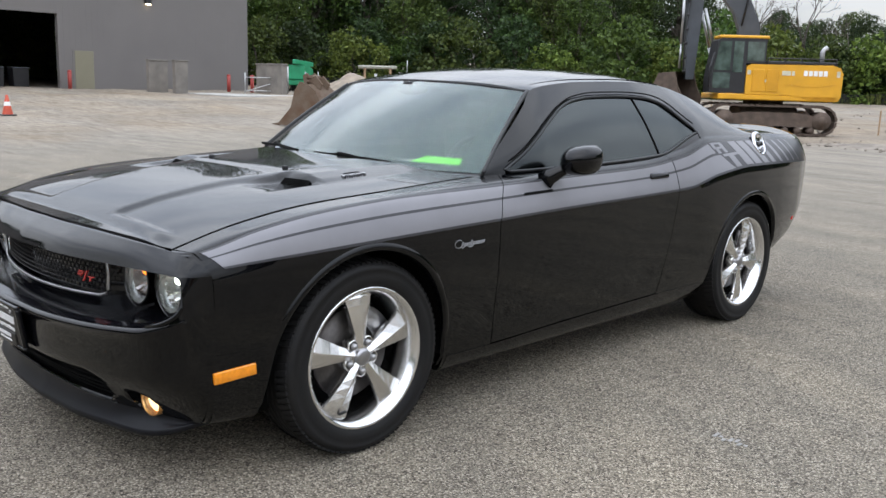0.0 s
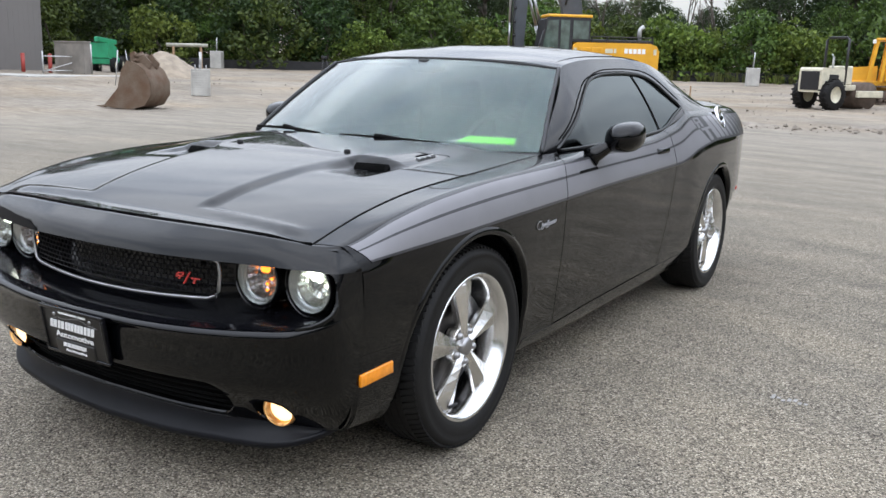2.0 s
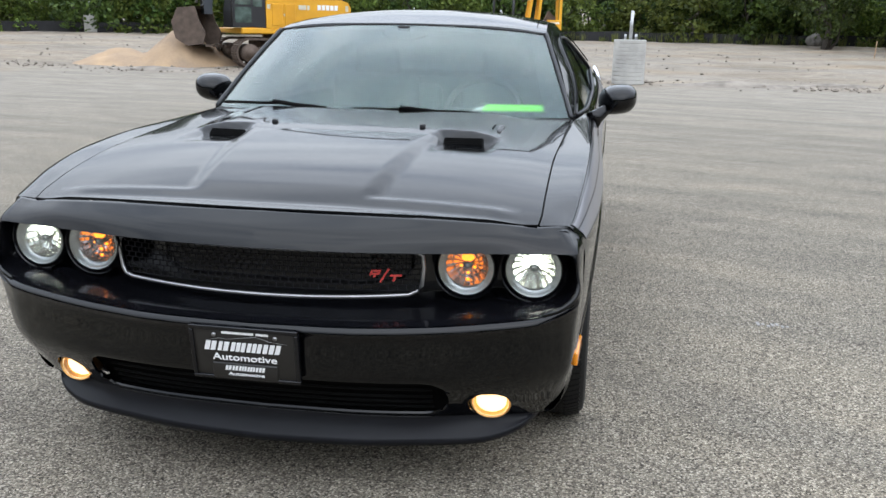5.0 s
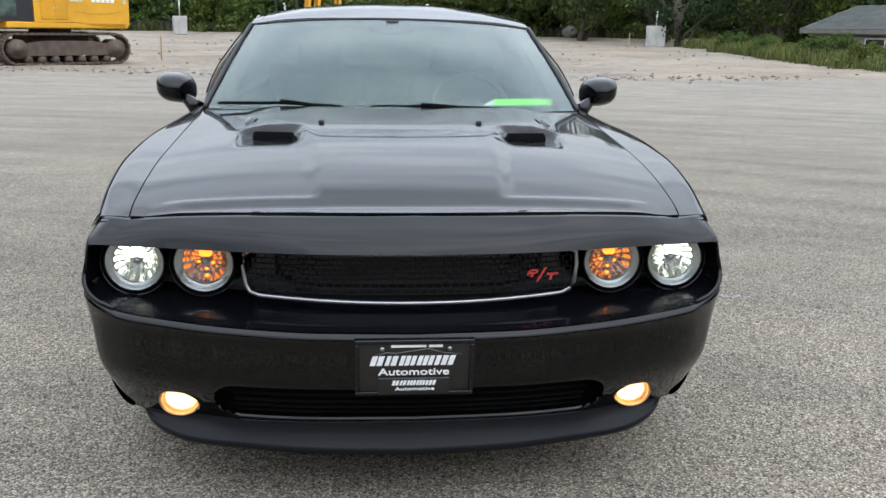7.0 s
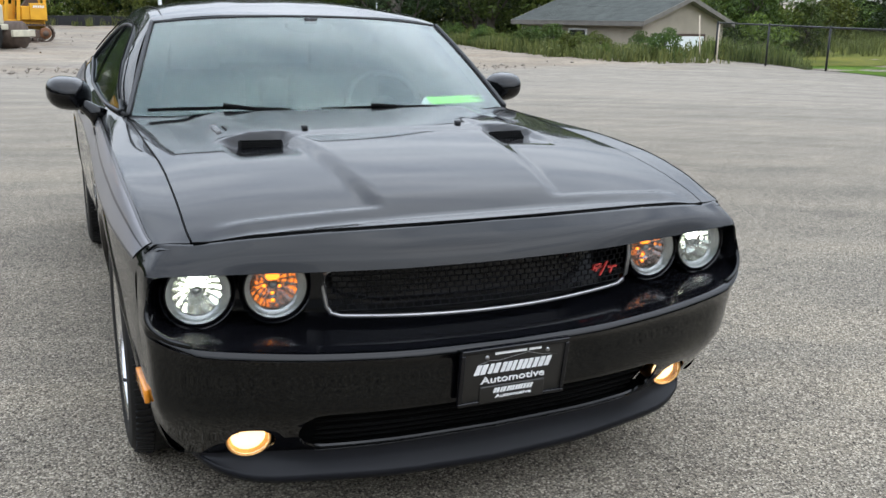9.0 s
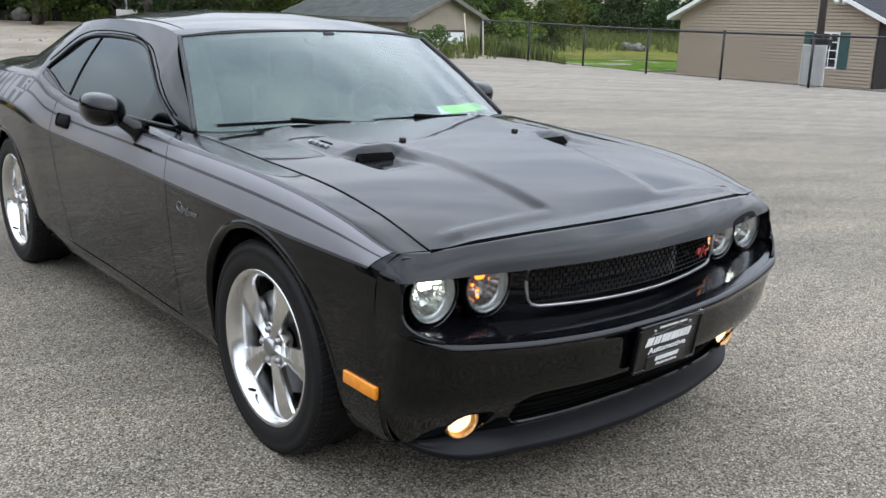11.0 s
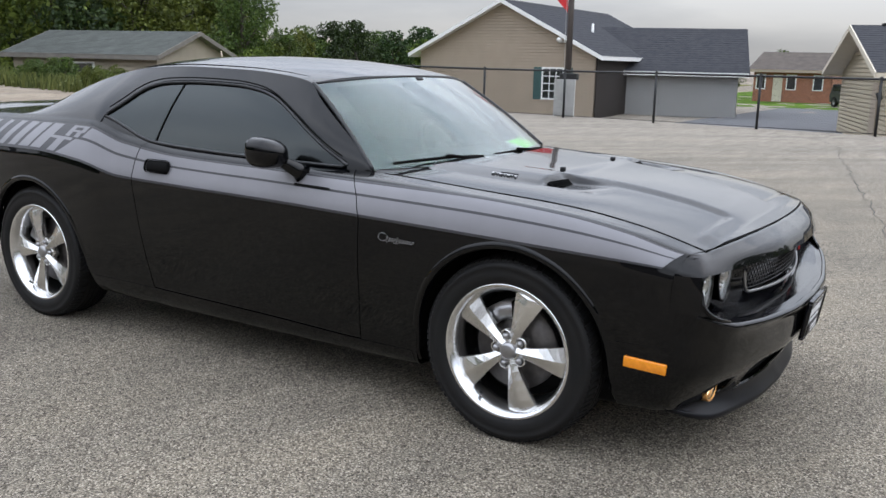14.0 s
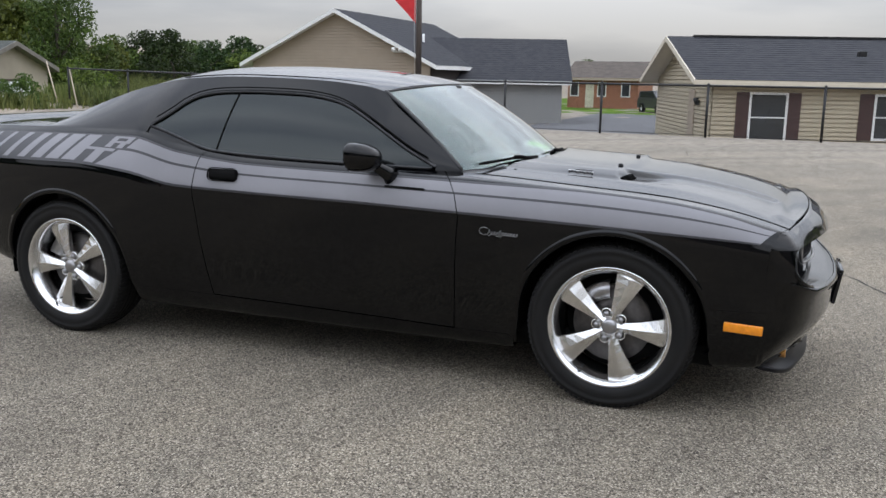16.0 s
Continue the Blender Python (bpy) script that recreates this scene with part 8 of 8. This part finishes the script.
def tree(seed, height, spread, mat, base=0.14, clumps=46, per=190, leaf=0.135, name="tree", label="leafy green deciduous tree at the wood's edge", group="trees of the wood"):
    rng = np.random.default_rng(seed)
    t = thing(name, label, "tree" if name == "tree" else "bush", group)
    bm = bmesh.new()
    top = (rng.normal() * 0.3, rng.normal() * 0.3, height * 0.86)
    trunk = limb(bm, (0, 0, -0.2), top, 0.028 * height, 0.006 * height, rng, 6)
    verts, faces = [], []
    for k in range(clumps):
        f = (k + 0.5) / clumps
        z = height * (base + (0.97 - base) * f ** 0.85)
        prof = max(0.12, (1 - ((f - 0.40) / 0.66) ** 2))
        ang = k * 2.39996 + rng.uniform(-0.5, 0.5)
        r = spread * prof * rng.uniform(0.35, 1.05)
        c = (r * math.cos(ang), r * math.sin(ang), z + rng.uniform(-0.3, 0.3))
        if k % 3 == 0:
            limb(bm, trunk[min(5, int(f * 5))], c, 0.010 * height, 0.003 * height, rng, 3)
        cs = spread * rng.uniform(0.24, 0.42)
        leaves(verts, faces, c, (cs, cs, cs * 0.75), per, leaf, rng)
    part("trunk", bm, BARK, t)
    me = bpy.data.meshes.new("crown")
    me.from_pydata(verts, [], faces)
    me.materials.append(mat)
    crown = new("crown", me)
    crown.parent = t
    return t


def bare_tree(seed, height, label="thin bare dead tree among the leafy ones"):
    rng = np.random.default_rng(seed)
    t = thing("bare_tree", label, "tree", "bare trees")
    bm = bmesh.new()

    def grow(p, d, length, r, depth):
        q = p + d * length
        tube(bm, [p, p.lerp(q, 0.5) + Vector(rng.normal(size=3) * 0.04 * length), q], [r, r * 0.8, r * 0.6], 5)
        if depth:
            for _ in range(3 if depth > 1 else 4):
                nd = (d + Vector(rng.normal(size=3) * 0.42) + Vector((0, 0, 0.12))).normalized()
                grow(p.lerp(q, rng.uniform(0.45, 1.0)), nd, length * rng.uniform(0.5, 0.72), r * 0.5, depth - 1)
    grow(Vector((0, 0, -0.2)), Vector((0, 0, 1)), height * 0.42, 0.016 * height, 4)
    part("trunk", bm, BARK, t)
    return t


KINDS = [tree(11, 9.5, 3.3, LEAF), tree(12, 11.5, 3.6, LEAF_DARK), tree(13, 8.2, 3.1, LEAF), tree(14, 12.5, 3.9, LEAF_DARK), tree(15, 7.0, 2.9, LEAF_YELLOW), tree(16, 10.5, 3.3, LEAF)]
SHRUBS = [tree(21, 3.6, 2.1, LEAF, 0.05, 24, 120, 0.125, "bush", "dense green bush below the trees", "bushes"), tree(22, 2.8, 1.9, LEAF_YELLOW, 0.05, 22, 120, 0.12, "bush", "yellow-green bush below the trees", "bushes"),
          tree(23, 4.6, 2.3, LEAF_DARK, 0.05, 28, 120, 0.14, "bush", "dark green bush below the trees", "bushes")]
rng = np.random.default_rng(77)
used = set()


def plant(kind, x, y, scale=1.0, sink=0.0):
    m = Matrix.Translation((x, y, gz(x, y) - sink)) @ pose(0, 0, 0, 0, 0, rng.uniform(0, 360)) @ Matrix.Scale(scale, 4)
    if kind.name not in used:
        used.add(kind.name)
        kind.matrix_basis = m
        return kind
    ob = copy_thing(kind, m)
    ob.matrix_basis = m
    return ob


# the wood: an arc from the west round to the north-east, low where the sky shows
def wood_height(a):
    """Height factor by bearing in degrees from +x."""
    return float(np.interp(a, [48, 58, 66, 74, 88, 96, 104, 107, 112, 116, 122, 130, 150, 165], [0.9, 0.95, 1.05, 1.1, 1.1, 1.0, 0.62, 0.50, 0.50, 0.62, 0.95, 1.05, 1.15, 1.1]))


for a in np.arange(50, 166, 2.15):
    for ring, (rad, lo) in enumerate(((69, 0.8), (75, 1.0), (84, 1.18))):
        b = a + rng.uniform(-0.8, 0.8) + ring * 0.7
        r = rad + rng.uniform(-2.4, 2.4)
        if ring == 0 and rng.uniform() < 0.55:
            continue
        x, y = r * math.cos(radians(b)), r * math.sin(radians(b))
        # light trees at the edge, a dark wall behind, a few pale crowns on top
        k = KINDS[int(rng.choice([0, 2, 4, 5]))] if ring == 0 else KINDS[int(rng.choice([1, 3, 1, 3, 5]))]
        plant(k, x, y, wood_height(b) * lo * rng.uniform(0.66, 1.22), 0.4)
    for q in range(2):
        b = a + rng.uniform(-1, 1) + q
        r = 65.5 + rng.uniform(-1.0, 1.5)
        plant(SHRUBS[int(rng.choice([0, 1, 1, 2]))], r * math.cos(radians(b)), r * math.sin(radians(b)), rng.uniform(0.4, 1.25), 0.25)
# broad light bushes stand out before the darker wall of trees
for b, r, k, s in ((77, 64.5, 0, 1.7), (80.5, 64.2, 0, 1.5), (84, 64.6, 1, 1.5), (73.5, 64, 1, 1.1), (92, 64.4, 1, 1.3), (95, 64, 0, 1.5), (99.5, 63.8, 1, 1.4), (102, 64.3, 0, 1.3), (107, 63.9, 1, 1.5), (110, 64.4, 0, 1.2), (113.5, 63.8, 1, 1.7), (116, 64, 0, 1.6),
                   (119, 63.7, 1, 1.3), (122, 64.2, 0, 1.5), (127, 63.9, 1, 1.2), (133, 64.1, 0, 1.4), (140, 63.8, 1, 1.4), (146, 64, 0, 1.3)):
    plant(SHRUBS[k], r * math.cos(radians(b)), r * math.sin(radians(b)), s, 0.3)
bt = [bare_tree(31, 9.5), bare_tree(32, 8.5)]
for k, (b, r, s) in enumerate(((104.5, 68, 1.0), (109, 72, 0.9), (111.5, 69, 1.0), (114.5, 70, 1.05), (106.3, 74, 1.0), (117.5, 68, 0.9))):
    plant(bt[k % 2], r * math.cos(radians(b)), r * math.sin(radians(b)), s)
# a second wood behind the camera, seen only in the car's paint
for a in np.arange(186, 336, 3.4):
    for q in range(2):
        b, r = a + rng.uniform(-1.2, 1.2), 58 + 9 * q + rng.uniform(-2, 2)
        plant(KINDS[int(rng.integers(0, 6))], r * math.cos(radians(b)), r * math.sin(radians(b)), rng.uniform(0.8, 1.15), 0.3)
# trees behind the garage and the houses
for x, y, k, s in ((25, 40, 4, 1.15), (28, 37, 4, 1.0), (22, 44, 0, 0.95), (30, 44, 4, 1.1), (17.5, 47, 3, 0.9), (19, 54, 1, 1.0), (25, 52, 1, 0.95), (33, 50, 2, 0.8), (31.5, 33.5, 0, 0.62), (36, 42, 0, 0.7), (14, 56, 5, 1.0),
                   (34, 40.5, 4, 0.95), (35.6, 38.8, 4, 0.8), (33, 43.5, 3, 0.80), (37.8, 41.5, 5, 0.55), (40.5, 44, 1, 0.5), (39, 37.5, 2, 0.42), (36, 47, 3, 0.9), (43, 50, 0, 0.6), (40, 54, 1, 0.8), (47, 56, 2, 0.7),
                   (100, 26, 2, 0.42), (106, 22, 5, 0.45), (112, 18, 0, 0.42)):
    plant(KINDS[k], x, y, s, 0.3)
for x, y, k, s in ((26.5, 31.0, 0, 0.8), (29, 30, 1, 0.8), (33, 36, 0, 1.0), (24, 37, 2, 1.0), (42, 50, 1, 1.2), (48, 52, 0, 1.2), (55, 51, 1, 1.2), (62, 50, 2, 1.0), (70, 48, 1, 1.2), (80, 46, 0, 1.2)):
    plant(SHRUBS[k], x, y, s, 0.2)

# a far tree line behind the meadow and the houses
for a in np.arange(17, 47, 0.95):
    r = 103 + rng.uniform(-9, 12)
    plant(KINDS[int(rng.choice([0, 2, 4, 5, 1]))], r * math.cos(radians(a)), r * math.sin(radians(a)), rng.uniform(0.26, 0.50), 0.6)
    plant(SHRUBS[int(rng.integers(0, 3))], (r - 14) * math.cos(radians(a + 0.4)), (r - 14) * math.sin(radians(a + 0.4)), rng.uniform(0.7, 1.2), 0.4)

# weeds on the bank by the garage: tufts of blades, uncountable
def weeds(name, label, region, count, h, mat, seed):
    r = np.random.default_rng(seed)
    verts, faces = [], []
    for _ in range(count):
        x, y = region(r)
        z = gz(x, y) - 0.03
        hh = h * r.uniform(0.4, 1.3)
        for _ in range(int(r.integers(7, 13))):
            a = r.uniform(0, 2 * math.pi)
            lean = r.uniform(0.05, 0.45) * hh
            w = r.uniform(0.010, 0.026)
            px, py = x + r.normal() * 0.10, y + r.normal() * 0.10
            dx, dy = math.cos(a), math.sin(a)
            base = len(verts)
            verts += [(px - dy * w, py + dx * w, z), (px + dy * w, py - dx * w, z), (px + dx * lean * 0.5 + dy * w, py + dy * lean * 0.5 - dx * w, z + hh * 0.6), (px + dx * lean * 0.5 - dy * w, py + dy * lean * 0.5 + dx * w, z + hh * 0.6), (px + dx * lean, py + dy * lean, z + hh)]
            faces += [[base, base + 1, base + 2, base + 3], [base + 3, base + 2, base + 4]]
        if r.uniform() < 0.35:
            leaves(verts, faces, (x, y, z + hh * 0.7), (0.18, 0.18, 0.22), 10, 0.055, r)
    me = bpy.data.meshes.new(name)
    me.from_pydata(verts, [], faces)
    me.materials.append(mat)
    tagged(new(name, me), label, "weeds", "", "stuff")


def bank(r):
    f = r.uniform()
    y = 21.6 + f * 23
    edge = np.interp(y, [20, 24, 30, 45], [17.8, 15.6, 15.6, 17.0])
    return edge + abs(r.normal()) * 1.6, y + r.normal() * 0.5


weeds("weeds", "tall rank weeds on the bank by the garage", bank, 1000, 0.5, WEED, 3)
for q in range(30):
    bx, by = bank(rng)
    plant(SHRUBS[int(rng.integers(0, 2))], bx + 0.5, by, rng.uniform(0.14, 0.30), 0.05)


def fence_foot(r):
    y = r.uniform(20.8, 25)
    return fence_x(y) + 0.5 + r.uniform(0, 2.5), y


weeds("fence_weeds", "weeds along the fence end", fence_foot, 260, 0.7, WEED, 4)


def meadow_spot(r):
    return r.uniform(34, 80), r.uniform(36, 60)


weeds("meadow_grass", "tall yellow meadow grass", meadow_spot, 2200, 0.7, WEED, 5)


def wood_foot(r):
    a = radians(r.uniform(60, 118))
    d = r.uniform(62, 66)
    return d * math.cos(a), d * math.sin(a)


weeds("wood_edge_weeds", "weeds at the foot of the wood", wood_foot, 900, 0.7, WEED, 6)
